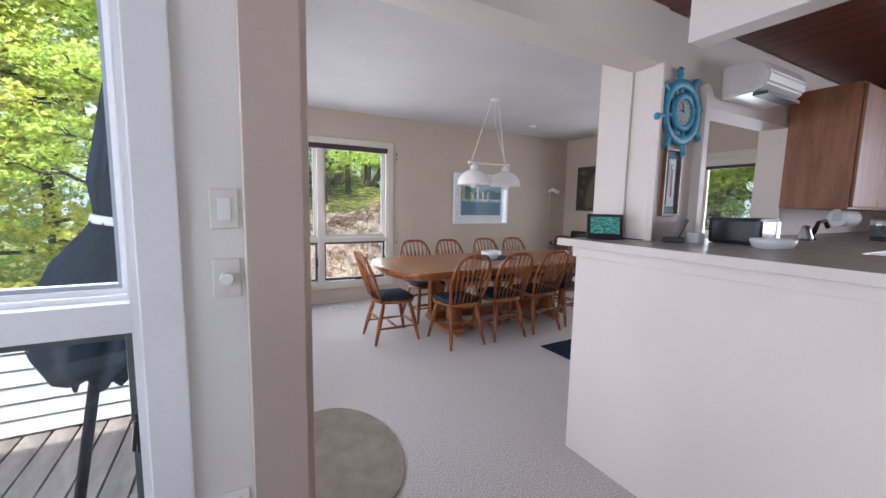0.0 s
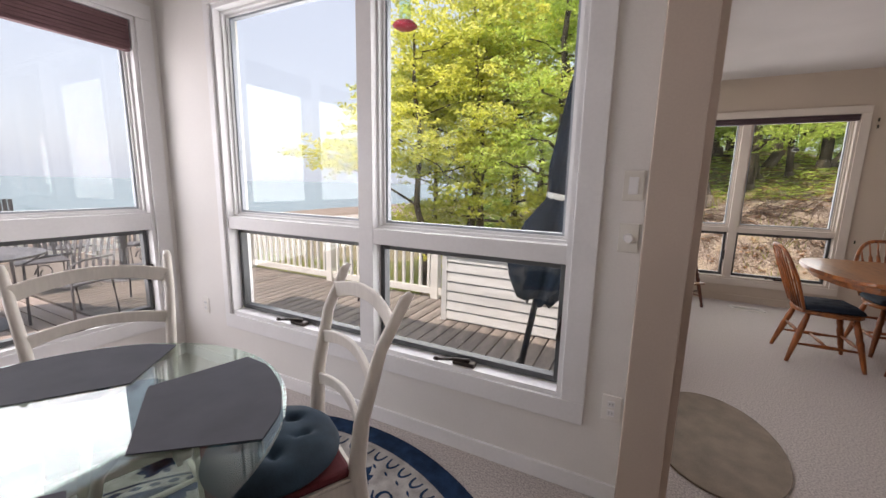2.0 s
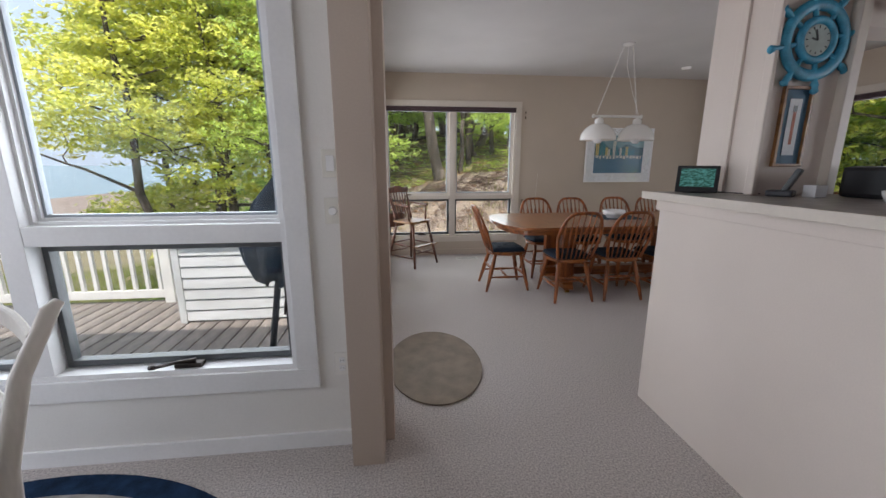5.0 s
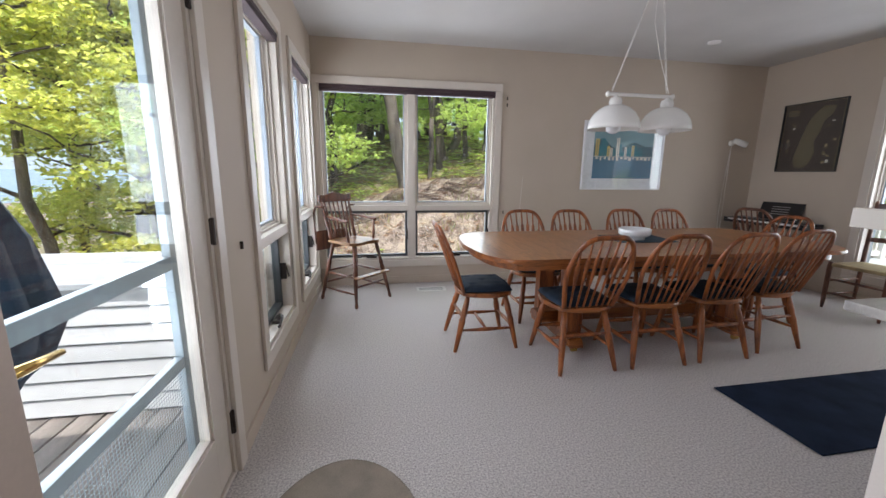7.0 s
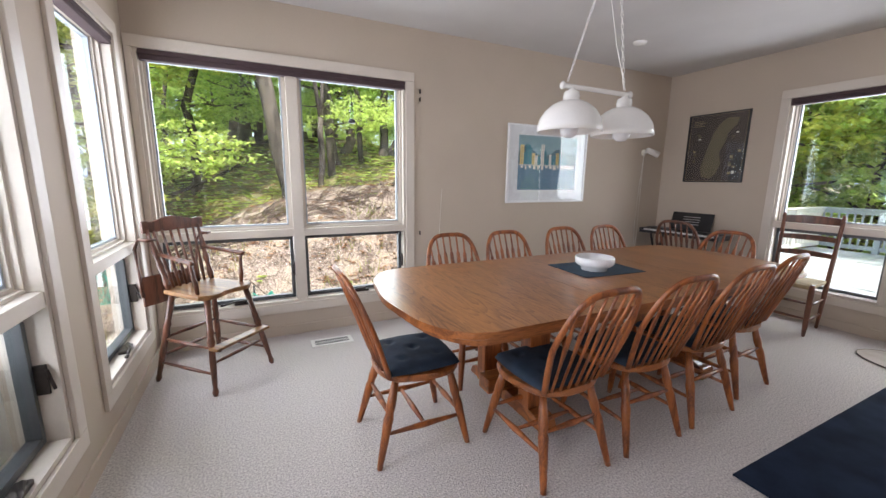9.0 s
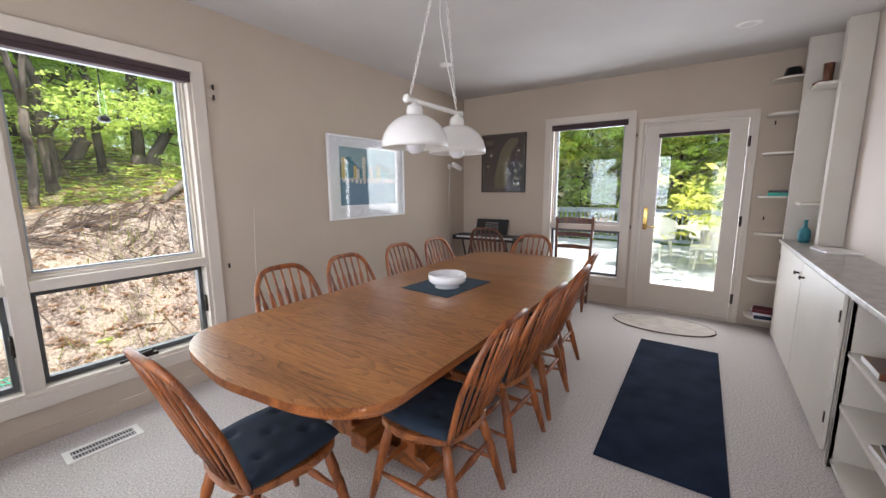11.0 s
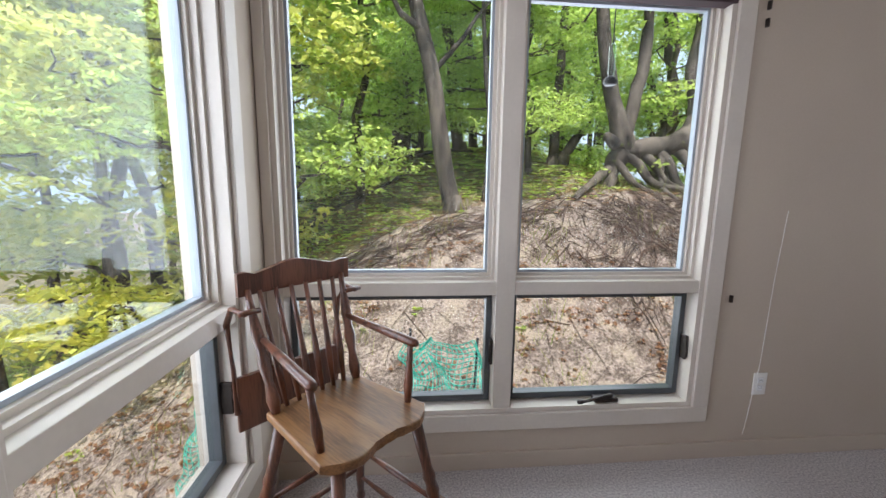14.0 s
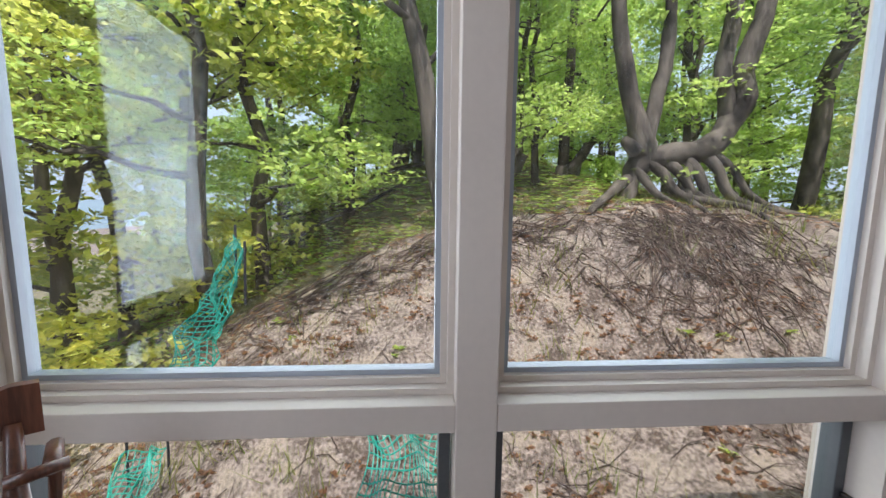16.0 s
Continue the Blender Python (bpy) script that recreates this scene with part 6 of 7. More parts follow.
def harbour_picture():
    root = thing("framed_picture", pose(4.545, NY - 0.0, 1.51), "white-framed print of a harbour with coloured houses over blue water", "picture")
    w, h = 0.543, 0.407
    bm = B()
    for d in ((-w, w, h - 0.02, h), (-w, w, -h, -h + 0.02), (-w, -w + 0.02, -h + 0.02, h - 0.02), (w - 0.02, w, -h + 0.02, h - 0.02)):
        box(bm, d[0], d[1], -0.03, 0, d[2], d[3], bevel=0.003)
    part("frame", bm, M_CERAMIC, root)
    flat(root, "mat_board", M_MATBOARD, -w + 0.02, w - 0.02, -h + 0.02, h - 0.02, 0.008)
    a, b, c, d = -0.40, 0.40, -0.27, 0.30
    flat(root, "print", M_ART_BLUE, a, b, c, 0.0, 0.0105)
    flat(root, "print", M_ART_SKY, a, b, 0.0, d, 0.0105)
    bm = B()
    r = random.Random(4)
    pts = [(a, 0.0)] + [(a + (b - a) * i / 16, 0.13 + 0.09 * math.sin(i * 0.7) * math.exp(-i / 14) + r.uniform(-0.015, 0.02)) for i in range(17)] + [(b, 0.0)]
    lo = [bm.verts.new((x, -0.0122, z)) for x, z in pts]
    bm.faces.new(lo)
    part("hill", bm, M_ART_HILL, root)
    x = a + 0.02
    for k in range(17):
        ww, hh = r.uniform(0.028, 0.055), r.uniform(0.08, 0.23) * (1.0 if k < 9 else 0.55)
        flat(root, "house", r.choice((M_ART_CREAM, M_ART_YEL, M_ART_TEAL, M_ART_RED, M_ART_CREAM, M_ART_TEAL)), x, x + ww, 0.0, hh, 0.0128 + k * 0.0001, 0.0006)
        for q in range(int(hh / 0.03)):
            flat(root, "house_window", M_ART_HILL, x + ww * 0.3, x + ww * 0.6, 0.012 + q * 0.03, 0.024 + q * 0.03, 0.0152, 0.0003)
        x += ww * 0.94
        if x > b - 0.05:
            break
    for k in range(14):
        u = a + 0.03 + k * 0.055
        flat(root, "boat", M_ART_CREAM, u, u + r.uniform(0.02, 0.04), -0.045 + r.uniform(-0.01, 0.01), -0.015, 0.0158, 0.0005)
    flat(root, "quay", M_ART_CREAM, a, b, -0.012, -0.004, 0.0155, 0.0004)
    flat(root, "glazing", M_PICGLASS, -w + 0.02, w - 0.02, -h + 0.02, h - 0.02, 0.018).visible_shadow = False


harbour_picture()


def map_picture():
    root = thing("framed_map", pose(EX, 4.738, 1.734, 0, 0, -90), "dark framed map poster under glass, slightly glossy", "poster")
    w, h = 0.327, 0.39
    bm = B()
    for d in ((-w, w, h - 0.014, h), (-w, w, -h, -h + 0.014), (-w, -w + 0.014, -h + 0.014, h - 0.014), (w - 0.014, w, -h + 0.014, h - 0.014)):
        box(bm, d[0], d[1], -0.022, 0, d[2], d[3], bevel=0.002)
    part("frame", bm, M_BLACK, root)
    flat(root, "sheet", plain("map_dark_brown", (0.035, 0.024, 0.02)), -w + 0.014, w - 0.014, -h + 0.014, h - 0.014, 0.006)
    gold, olive = plain("map_gold", (0.3, 0.24, 0.12)), plain("map_olive", (0.12, 0.10, 0.05))
    for d in ((-0.30, 0.30, 0.372, 0.375), (-0.30, 0.30, -0.375, -0.372), (-0.303, -0.30, -0.375, 0.375), (0.30, 0.303, -0.375, 0.375)):
        flat(root, "border_line", gold, *d, 0.008, 0.0005)
    bm = B()
    pts = [(-0.12, -0.33), (-0.03, -0.35), (0.04, -0.3), (0.08, -0.18), (0.05, -0.05), (0.1, 0.05), (0.12, 0.16), (0.2, 0.24), (0.22, 0.32), (0.1, 0.33), (0.02, 0.26), (-0.04, 0.16), (-0.08, 0.02), (-0.11, -0.1), (-0.14, -0.22)]
    bm.faces.new([bm.verts.new((x, -0.0085, z)) for x, z in pts])
    part("land", bm, olive, root)
    r = random.Random(8)
    for i in range(4):
        flat(root, "text_bar", gold, -0.27, -0.27 + r.uniform(0.09, 0.14), 0.31 - i * 0.018, 0.316 - i * 0.018, 0.009, 0.0004)
    for i in range(16):
        u, z = r.choice((-1, 1)) * r.uniform(0.17, 0.27), r.uniform(-0.33, 0.2)
        flat(root, "vignette", r.choice((gold, olive, M_ART_CREAM)), u - 0.015, u + 0.015, z, z + r.uniform(0.01, 0.035), 0.0092 + i * 0.0001, 0.0004)
    flat(root, "glazing", M_PICGLASS, -w + 0.014, w - 0.014, -h + 0.014, h - 0.014, 0.014).visible_shadow = False


map_picture()


# ---- ship's wheel clock and lighthouse picture on the pass wall ----
def wheel_clock():
    m = Matrix.Translation((3.055, BY + 0.02, 1.925)) @ pose(0, 0, 0, 90, 0, 0)
    root = thing("ship_wheel_clock", m, "turquoise painted wooden ship's wheel wall clock with a pale dial", "clock")
    bm = B()
    sweep(bm, [(0.15 * math.cos(t), 0.15 * math.sin(t), 0.02) for t in np.linspace(0, 2 * math.pi, 49)[:-1]], 0.027, 0.014, ref=(0, 0, 1), closed=True, seg=10, square=False)
    part("rim", bm, M_BLUEPAINT, root, smooth=True)
    bm = B()
    sweep(bm, [(0.085 * math.cos(t), 0.085 * math.sin(t), 0.025) for t in np.linspace(0, 2 * math.pi, 41)[:-1]], 0.018, 0.016, closed=True, seg=10)
    part("hub", bm, M_BLUEPAINT, root, smooth=True)
    for k in range(8):
        a = k * math.pi / 4 + 0.2
        c, s = math.cos(a), math.sin(a)
        bm = B()
        turned(bm, (0.09 * c, 0.09 * s, 0.02), (0.235 * c, 0.235 * s, 0.02), [(0, 0.011), (0.45, 0.011), (0.6, 0.012), (0.72, 0.017), (0.85, 0.014), (0.92, 0.019), (1, 0.008)], 10)
        part("spoke", bm, M_BLUEPAINT, root, smooth=True)
    bm = B()
    lathe(bm, [(0, 0.03), (0.066, 0.03), (0.068, 0.026), (0.068, 0.0)], 32)
    part("dial", bm, plain("dial_parchment", (0.36, 0.42, 0.38)), root)
    for a, ln in ((1.9, 0.045), (2.9, 0.03)):
        bm = B()
        box(bm, 0, ln, -0.003, 0.003, 0.0305, 0.033, m=Matrix.Rotation(a, 4, "Z"))
        part("clock_hand", bm, M_BLACK, root)
    for k in range(12):
        bm = B()
        box(bm, 0.05, 0.06, -0.002, 0.002, 0.0305, 0.0318, m=Matrix.Rotation(k * math.pi / 6, 4, "Z"))
        part("hour_mark", bm, M_BLACK, root)


wheel_clock()


def lighthouse_picture():
    root = thing("framed_lighthouse_print", pose(3.03, BY + 0.02, 1.545), "narrow wood-framed print of a lighthouse on a blue mat", "picture")
    w, h = 0.078, 0.185
    bm = B()
    for d in ((-w, w, h - 0.014, h), (-w, w, -h, -h + 0.014), (-w, -w + 0.014, -h + 0.014, h - 0.014), (w - 0.014, w, -h + 0.014, h - 0.014)):
        box(bm, d[0], d[1], -0.02, 0, d[2], d[3], bevel=0.002)
    part("frame", bm, M_SEATWOOD, root)
    flat(root, "mat_board", plain("mat_slate_blue", (0.05, 0.13, 0.2)), -w + 0.014, w - 0.014, -h + 0.014, h - 0.014, 0.005)
    flat(root, "print", M_MATBOARD, -0.032, 0.032, -0.13, 0.13, 0.008)
    flat(root, "lighthouse_tower", M_ART_RED, -0.008, 0.008, -0.08, 0.07, 0.0105, 0.0005)
    flat(root, "lighthouse_lantern", M_BLACK, -0.010, 0.010, 0.07, 0.1, 0.0105, 0.0005)


lighthouse_picture()


# ---- on the ledge and in the kitchen ----
LZ = 1.2225
scr = thing("smart_display", pose(2.69, 1.44, LZ, 0, 0, -42), "small black tabletop touchscreen leaning back, showing a green picture", "display")
one = B()
box(one, -0.095, 0.095, -0.008, 0.012, 0.004, 0.145, bevel=0.005, m=pose(0, 0, 0, -14, 0, 0))
box(one, -0.06, 0.06, 0.0, 0.06, 0.0, 0.03, bevel=0.006)
part("case", one, M_BLACK, scr)
M_SCREEN = bpy.data.materials.new("lit_screen")
M_SCREEN.use_nodes = True
sb = M_SCREEN.node_tree.nodes["Principled BSDF"]
sn_, sr_ = M_SCREEN.node_tree.nodes.new("ShaderNodeTexNoise"), M_SCREEN.node_tree.nodes.new("ShaderNodeValToRGB")
sn_.inputs["Scale"].default_value = 9
sr_.color_ramp.elements[0].color, sr_.color_ramp.elements[1].color = (0.01, 0.12, 0.08, 1), (0.12, 0.45, 0.4, 1)
sr_.color_ramp.elements[0].position, sr_.color_ramp.elements[1].position = 0.4, 0.65
M_SCREEN.node_tree.links.new(sn_.outputs["Fac"], sr_.inputs[0])
M_SCREEN.node_tree.links.new(sr_.outputs[0], sb.inputs["Emission Color"])
sb.inputs["Emission Strength"].default_value = 0.4
sb.inputs["Base Color"].default_value = (0.02, 0.02, 0.02, 1)
sb.inputs["Roughness"].default_value = 0.1
one = B()
box(one, -0.076, 0.076, -0.0095, -0.0085, 0.033, 0.128, m=pose(0, 0, 0, -14, 0, 0))
part("screen", one, M_SCREEN, scr)
one = B()
sweep(one, [(0.05, 0.04, 0.008), (0.12, 0.07, 0.006), (0.2, 0.03, 0.005), (0.27, 0.06, 0.005)], 0.003, seg=6)
part("cord", one, M_BLACK, scr)
phone = thing("cordless_phone", pose(2.93, 1.2, LZ, 0, 0, 30), "grey cordless phone handset standing in its cradle", "telephone")
one_box("cradle", (-0.04, 0.04, -0.05, 0.05, 0, 0.03), M_BLACKIRON, phone, bevel=0.01)
one = B()
box(one, -0.022, 0.022, -0.012, 0.012, 0.02, 0.14, bevel=0.008, m=pose(0, 0, 0, 24, 0, 0))
part("handset", one, M_SASH, phone)
cup = thing("paper_box", pose(3.05, 1.15, LZ), "small white square tissue box", "box")
one_box("carton", (-0.03, 0.03, -0.03, 0.03, 0, 0.055), M_CERAMIC, cup, bevel=0.003)
dish = thing("white_dish", pose(3.12, 0.84, LZ), "oval white ceramic dish", "dish")
one = B()
lathe(one, [(0, 0), (0.075, 0), (0.088, 0.03), (0.09, 0.045), (0.085, 0.045), (0.08, 0.03), (0, 0.008)], 32)
part("vessel", one, M_CERAMIC, dish, smooth=True)


def toaster():
    root = thing("toaster", pose(3.2, 1.02, LZ, 0, 0, 0), "glossy black countertop toaster oven with a chrome edge", "toaster")
    bm = B()
    box(bm, -0.02, 0.20, -0.1, 0.14, 0.0, 0.14, bevel=0.02)
    part("body", bm, M_BLACK, root)
    bm = B()
    box(bm, 0.0, 0.145, -0.104, -0.1, 0.02, 0.12, bevel=0.002)
    part("front", bm, material("black_gloss", (0.01, 0.01, 0.01), 0.08, bump=0), root)
    one_box("dial_strip", (0.15, 0.19, -0.108, -0.1, 0.02, 0.12), M_STEEL, root, bevel=0.003)


toaster()


def kitchen():
    # counter behind the ledge, kept low, and the run under the upper cabinets
    root = thing("kitchen_base_cabinet", pose(0, 0, 0), "wooden kitchen base cabinets along the wall", "cabinet")
    one_box("body", (3.4, 6.3, 0.62, 1.28, 0.1, 1.18), M_KITWOOD, root)
    root = tagged(one_box("worktop", (3.26, 6.3, 0.58, 1.30, 1.18, 1.2215), M_COUNTER, None, bevel=0.004), "grey laminate kitchen worktop", "worktop")
    up = thing("wall_cabinet", pose(4.36, 0.93, 1.42), "medium brown wooden kitchen wall cabinet with plain doors", "cabinet")
    one_box("body", (0, 1.9, -0.0, 0.36, 0, 0.80), M_KITWOOD, up, bevel=0.004)
    for i in range(4):
        one_box("door", (0.01 + i * 0.472, 0.472 + i * 0.472, -0.02, 0.0, 0.015, 0.785), M_KITWOOD, up, bevel=0.005)
    ac = thing("air_conditioner", pose(3.47, 1.125, 2.055), "white wall-mounted split air conditioner with a rounded front", "air conditioner")
    bm = B()
    prof = [(0.18, 0.0), (0.0, 0.02), (-0.05, 0.07), (-0.06, 0.15), (-0.03, 0.235), (0.18, 0.26)]
    prof = [(y, z * 0.72) for y, z in prof]
    a = [bm.verts.new((0.0, y, z)) for y, z in prof]
    b = [bm.verts.new((0.47, y, z)) for y, z in prof]
    bm.faces.new(a)
    bm.faces.new(b[::-1])
    for i in range(len(prof)):
        j = (i + 1) % len(prof)
        bm.faces.new((a[i], a[j], b[j], b[i]))
    bmesh.ops.bevel(bm, geom=list(bm.edges), offset=0.01, segments=2, affect="EDGES")
    part("housing", bm, M_METALW, ac)
    one_box("louvre", (0.03, 0.44, -0.045, 0.03, -0.006, 0.012), M_SASH, ac, bevel=0.003)
    tw = thing("paper_towel_roll", pose(4.45, 1.0, 1.36), "white paper towel roll on a holder under the cabinet", "paper towel")
    bm = B()
    sweep(bm, [(0, 0, 0), (0.26, 0, 0)], 0.055, seg=24)
    part("roll", bm, M_CERAMIC, tw, smooth=False)
    bm = B()
    sweep(bm, [(-0.004, 0, 0), (0.264, 0, 0)], 0.02, seg=16)
    part("core", bm, M_TANRUG, tw)
    bm = B()
    box(bm, -0.012, -0.005, -0.02, 0.02, -0.02, 0.06)
    box(bm, 0.265, 0.272, -0.02, 0.02, -0.02, 0.06)
    part("bracket", bm, M_STEEL, tw)
    fc = thing("faucet", pose(4.1, 1.0, 1.222), "chrome arched kitchen faucet with a black spout", "faucet")
    bm = B()
    sweep(bm, [(0, 0, 0), (0, 0, 0.05), (0.06, 0, 0.11), (0.16, 0, 0.12), (0.22, 0, 0.08)], [0.018, 0.014, 0.012, 0.012, 0.014], seg=10)
    part("spout", bm, M_BLACK, fc, smooth=True)
    bm = B()
    lathe(bm, [(0, 0), (0.04, 0), (0.04, 0.02), (0.025, 0.06), (0.02, 0.09), (0, 0.095)], 20, (-0.12, 0, 0))
    part("handle", bm, M_STEEL, fc, smooth=True)
    cn = thing("canister", pose(4.55, 0.78, 1.222), "steel lidded canister with a grey band", "canister")
    bm = B()
    lathe(bm, [(0, 0), (0.08, 0), (0.082, 0.13), (0.07, 0.15), (0, 0.155)], 28)
    part("body", bm, M_STEEL, cn, smooth=True)
    bm = B()
    lathe(bm, [(0.0825, 0.03), (0.0835, 0.03), (0.0835, 0.1), (0.0825, 0.1)], 28)
    part("band", bm, M_SASH, cn)


kitchen()


# ---- built-in cupboards of the dining room ----
def cupboards():
    base = thing("base_cupboard", pose(0, 0, 0), "cream painted built-in base cupboard with two tall doors", "cupboard")
    y0, y1 = BY + 0.205, 1.79
    bm = B()
    box(bm, 4.12, 4.14, y0, y1, 0, 0.90)
    box(bm, 6.18, 6.2, y0, y1, 0, 0.90)
    box(bm, 4.14, 6.18, y0, y1 - 0.02, 0.0, 0.9)
    box(bm, 4.12, 4.17, y1 - 0.02, y1, 0, 0.9, bevel=0.002)
    part("body", bm, M_CABPAINT, base)
    for a, b, k in ((4.18, 5.17, 5.08), (5.18, 6.17, 5.27)):
        bm = B()
        box(bm, a, b, 0, 0.018, 0.05, 0.885, bevel=0.004, m=Matrix.Translation((0, y1, 0)))
        d = part("door", bm, M_CABPAINT, base)
        bm = B()
        sweep(bm, [(k, y1 + 0.018, 0.79), (k, y1 + 0.035, 0.79), (k, y1 + 0.045, 0.79)], [0.008, 0.007, 0.018], seg=12)
        sweep(bm, [(k, y1 + 0.044, 0.79), (k, y1 + 0.05, 0.79)], [0.018, 0.006], seg=12)
        part("knob", bm, M_BRONZE, d, "dark metal knob")
        for z in (0.2, 0.74):
            h = a + 0.012 if k > (a + b) / 2 else b - 0.012
            part("hinge", (lambda q: (box(q, h - 0.008, h + 0.008, y1 + 0.017, y1 + 0.023, z, z + 0.06, bevel=0.002), q)[1])(B()), M_BRONZE, d)
    tagged(one_box("worktop", (2.88, 6.215, y0, y1 + 0.035, 0.90, 0.932), M_COUNTER, None, bevel=0.006), "grey laminate worktop over the cream cupboards", "worktop")
    low = thing("low_bookshelf", pose(0, 0, 0), "cream painted open bookshelf under the worktop", "bookshelf")
    bm = B()
    for z in (0.03, 0.33, 0.6):
        box(bm, 3.22, 4.119, y0 + 0.001, y1 - 0.01, z, z + 0.02)
    box(bm, 3.2, 3.22, y0, y1, 0, 0.9)
    part("shelf", bm, M_CABPAINT, low)
    for i, (x, w, h, mt, ang) in enumerate(((4.02, 0.22, 0.03, M_DARKWOOD, 0), (3.7, 0.3, 0.025, M_TANRUG, 5), (3.68, 0.26, 0.02, M_BLACK, -4))):
        bk = thing("book", pose(x - 0.12, 1.66, (0.62, 0.35, 0.376)[i], 0, 0, ang), ("large dark red book lying flat", "tan covered album lying flat", "thin black book on an album")[i], "book")
        one_box("cover", (-w / 2, w / 2, -0.1, 0.1, 0, h), mt, bk, bevel=0.002)
        one_box("pages", (-w / 2 + 0.01, w / 2 + 0.0015, -0.095, 0.1015, 0.004, h - 0.004), M_CERAMIC, bk)
    # tall shelves to the ceiling
    tall = thing("tall_bookshelf", pose(0, 0, 0), "cream painted tall built-in shelves reaching the ceiling", "bookshelf")
    bm = B()
    box(bm, 6.205, 6.235, BY + 0.205, 1.80, 0, CEIL)
    box(bm, 6.235, EX, BY + 0.203, BY + 0.215, 0, CEIL)
    part("side", bm, M_CABPAINT, tall)
    for z in (0.12, 0.5, 0.95, 1.3, 1.7, 2.05, 2.35):
        bm = B()
        slab(bm, [(EX - 0.001, BY + 0.216), (EX - 0.001, 2.0)] + [(6.37 + 0.1 * math.cos(t) * 1.3, 1.86 + 0.14 * math.sin(t)) for t in (1.57, 1.9, 2.3, 2.7, 3.1)] + [(6.236, BY + 0.216)], z, z + 0.018)
        part("shelf", bm, M_CABPAINT, tall)
    up = thing("upper_bookshelf", pose(0, 0, 0), "cream painted shelves standing on the worktop beside a deep end panel", "bookshelf")
    bm = B()
    box(bm, 5.80, 5.84, BY + 0.205, 1.64, 0.933, CEIL)
    box(bm, 5.84, 5.90, BY + 0.205, 1.64, 0.933, CEIL, bevel=0.002)
    box(bm, 6.165, 6.204, 1.50, 1.80, 0.933, CEIL)
    part("side", bm, M_CABPAINT, up)
    for z in (1.25, 2.2):
        one_box("shelf", (5.901, 6.165, BY + 0.206, 1.76, z, z + 0.02), M_CABPAINT, up, bevel=0.002)
    books = [(6.30, 1.75, 0.139, 0.03, M_NAVY), (6.32, 1.75, 0.17, 0.025, M_MATBOARD), (6.30, 1.75, 0.196, 0.03, M_BURG), (6.33, 1.74, 1.319, 0.03, M_NET), (6.33, 1.74, 1.35, 0.02, M_BLACK)]
    for x, y, z, h, mt in books:
        bk = thing("book", pose(x + 0.03, y + 0.09, z, 0, 0, rt.uniform(-8, 8)), "closed book lying in a small pile on the shelf", "book", "books on the shelves")
        one_box("cover", (-0.09, 0.09, -0.07, 0.1, 0, h), mt, bk, bevel=0.002)
        one_box("pages", (-0.086, 0.091, -0.068, 0.102, 0.004, h - 0.004), M_CERAMIC, bk)
    boot = thing("boot_ornament", pose(6.04, 1.68, 2.221, 0, 0, 60), "dark red-brown boot-shaped ornament", "ornament")
    bm = B()
    sweep(bm, [(0, 0, 0.16), (0, 0, 0.06), (0.0, 0, 0.02)], [0.035, 0.03, 0.034], seg=12)
    sweep(bm, [(-0.02, 0, 0.022), (0.05, 0, 0.022), (0.09, 0, 0.016)], [0.03, 0.026, 0.012], [0.022, 0.018, 0.012], seg=12)
    part("boot", bm, M_DARKWOOD, boot, smooth=True)
    hat = thing("hat", pose(6.36, 1.86, 2.369), "dark straw hat lying on the shelf", "hat")
    bm = B()
    lathe(bm, [(0, 0.09), (0.05, 0.085), (0.065, 0.02), (0.1, 0.004), (0.1, 0.0), (0.06, 0.0)], 24)
    part("crown_and_brim", bm, M_BLACK, hat, smooth=True)
    vase = thing("bottle", pose(6.02, 1.69, 0.9335), "dark teal glazed bottle on the worktop", "bottle")
    bm = B()
    lathe(bm, [(0, 0), (0.035, 0), (0.045, 0.05), (0.04, 0.1), (0.015, 0.13), (0.013, 0.18), (0.018, 0.19), (0, 0.19)], 20)
    part("vessel", bm, M_ART_TEAL, vase, smooth=True)
    paper = thing("paper_stack", pose(5.45, 1.6, 0.9335, 0, 0, 8), "small stack of white papers on the worktop", "papers")
    one_box("sheets", (-0.14, 0.14, -0.1, 0.1, 0, 0.014), M_CERAMIC, paper, bevel=0.002)


cupboards()


# ---- switches, sockets, small wall things ----
def plate(m, kind):
    lab = {"switch": "ivory rocker light switch plate", "knob": "ivory plate with a round white dimmer knob", "socket": "white double wall socket"}[kind]
    root = thing({"switch": "light_switch", "knob": "dimmer_switch", "socket": "wall_socket"}[kind], m, lab, "switch" if kind != "socket" else "socket")
    one_box("plate", (-0.036, 0.036, -0.006, 0, -0.058, 0.058), M_METALW if kind == "socket" else M_PLATE, root, bevel=0.003)
    if kind == "switch":
        one_box("rocker", (-0.017, 0.017, -0.010, -0.006, -0.033, 0.033), M_CERAMIC, root, bevel=0.002)
    elif kind == "knob":
        bm = B()
        sweep(bm, [(0, -0.006, 0), (0, -0.026, 0)], [0.019, 0.016], seg=24)
        part("knob", bm, M_CERAMIC, root, smooth=False)
    else:
        for z in (-0.02, 0.02):
            one_box("outlet", (-0.014, 0.014, -0.009, -0.006, z - 0.014, z + 0.014), M_CERAMIC, root, bevel=0.003)
            bm = B()
            box(bm, -0.007, -0.005, -0.0095, -0.009, z - 0.004, z + 0.006)
            box(bm, 0.005, 0.007, -0.0095, -0.009, z - 0.004, z + 0.006)
            part("slot", bm, M_BLACK, root)


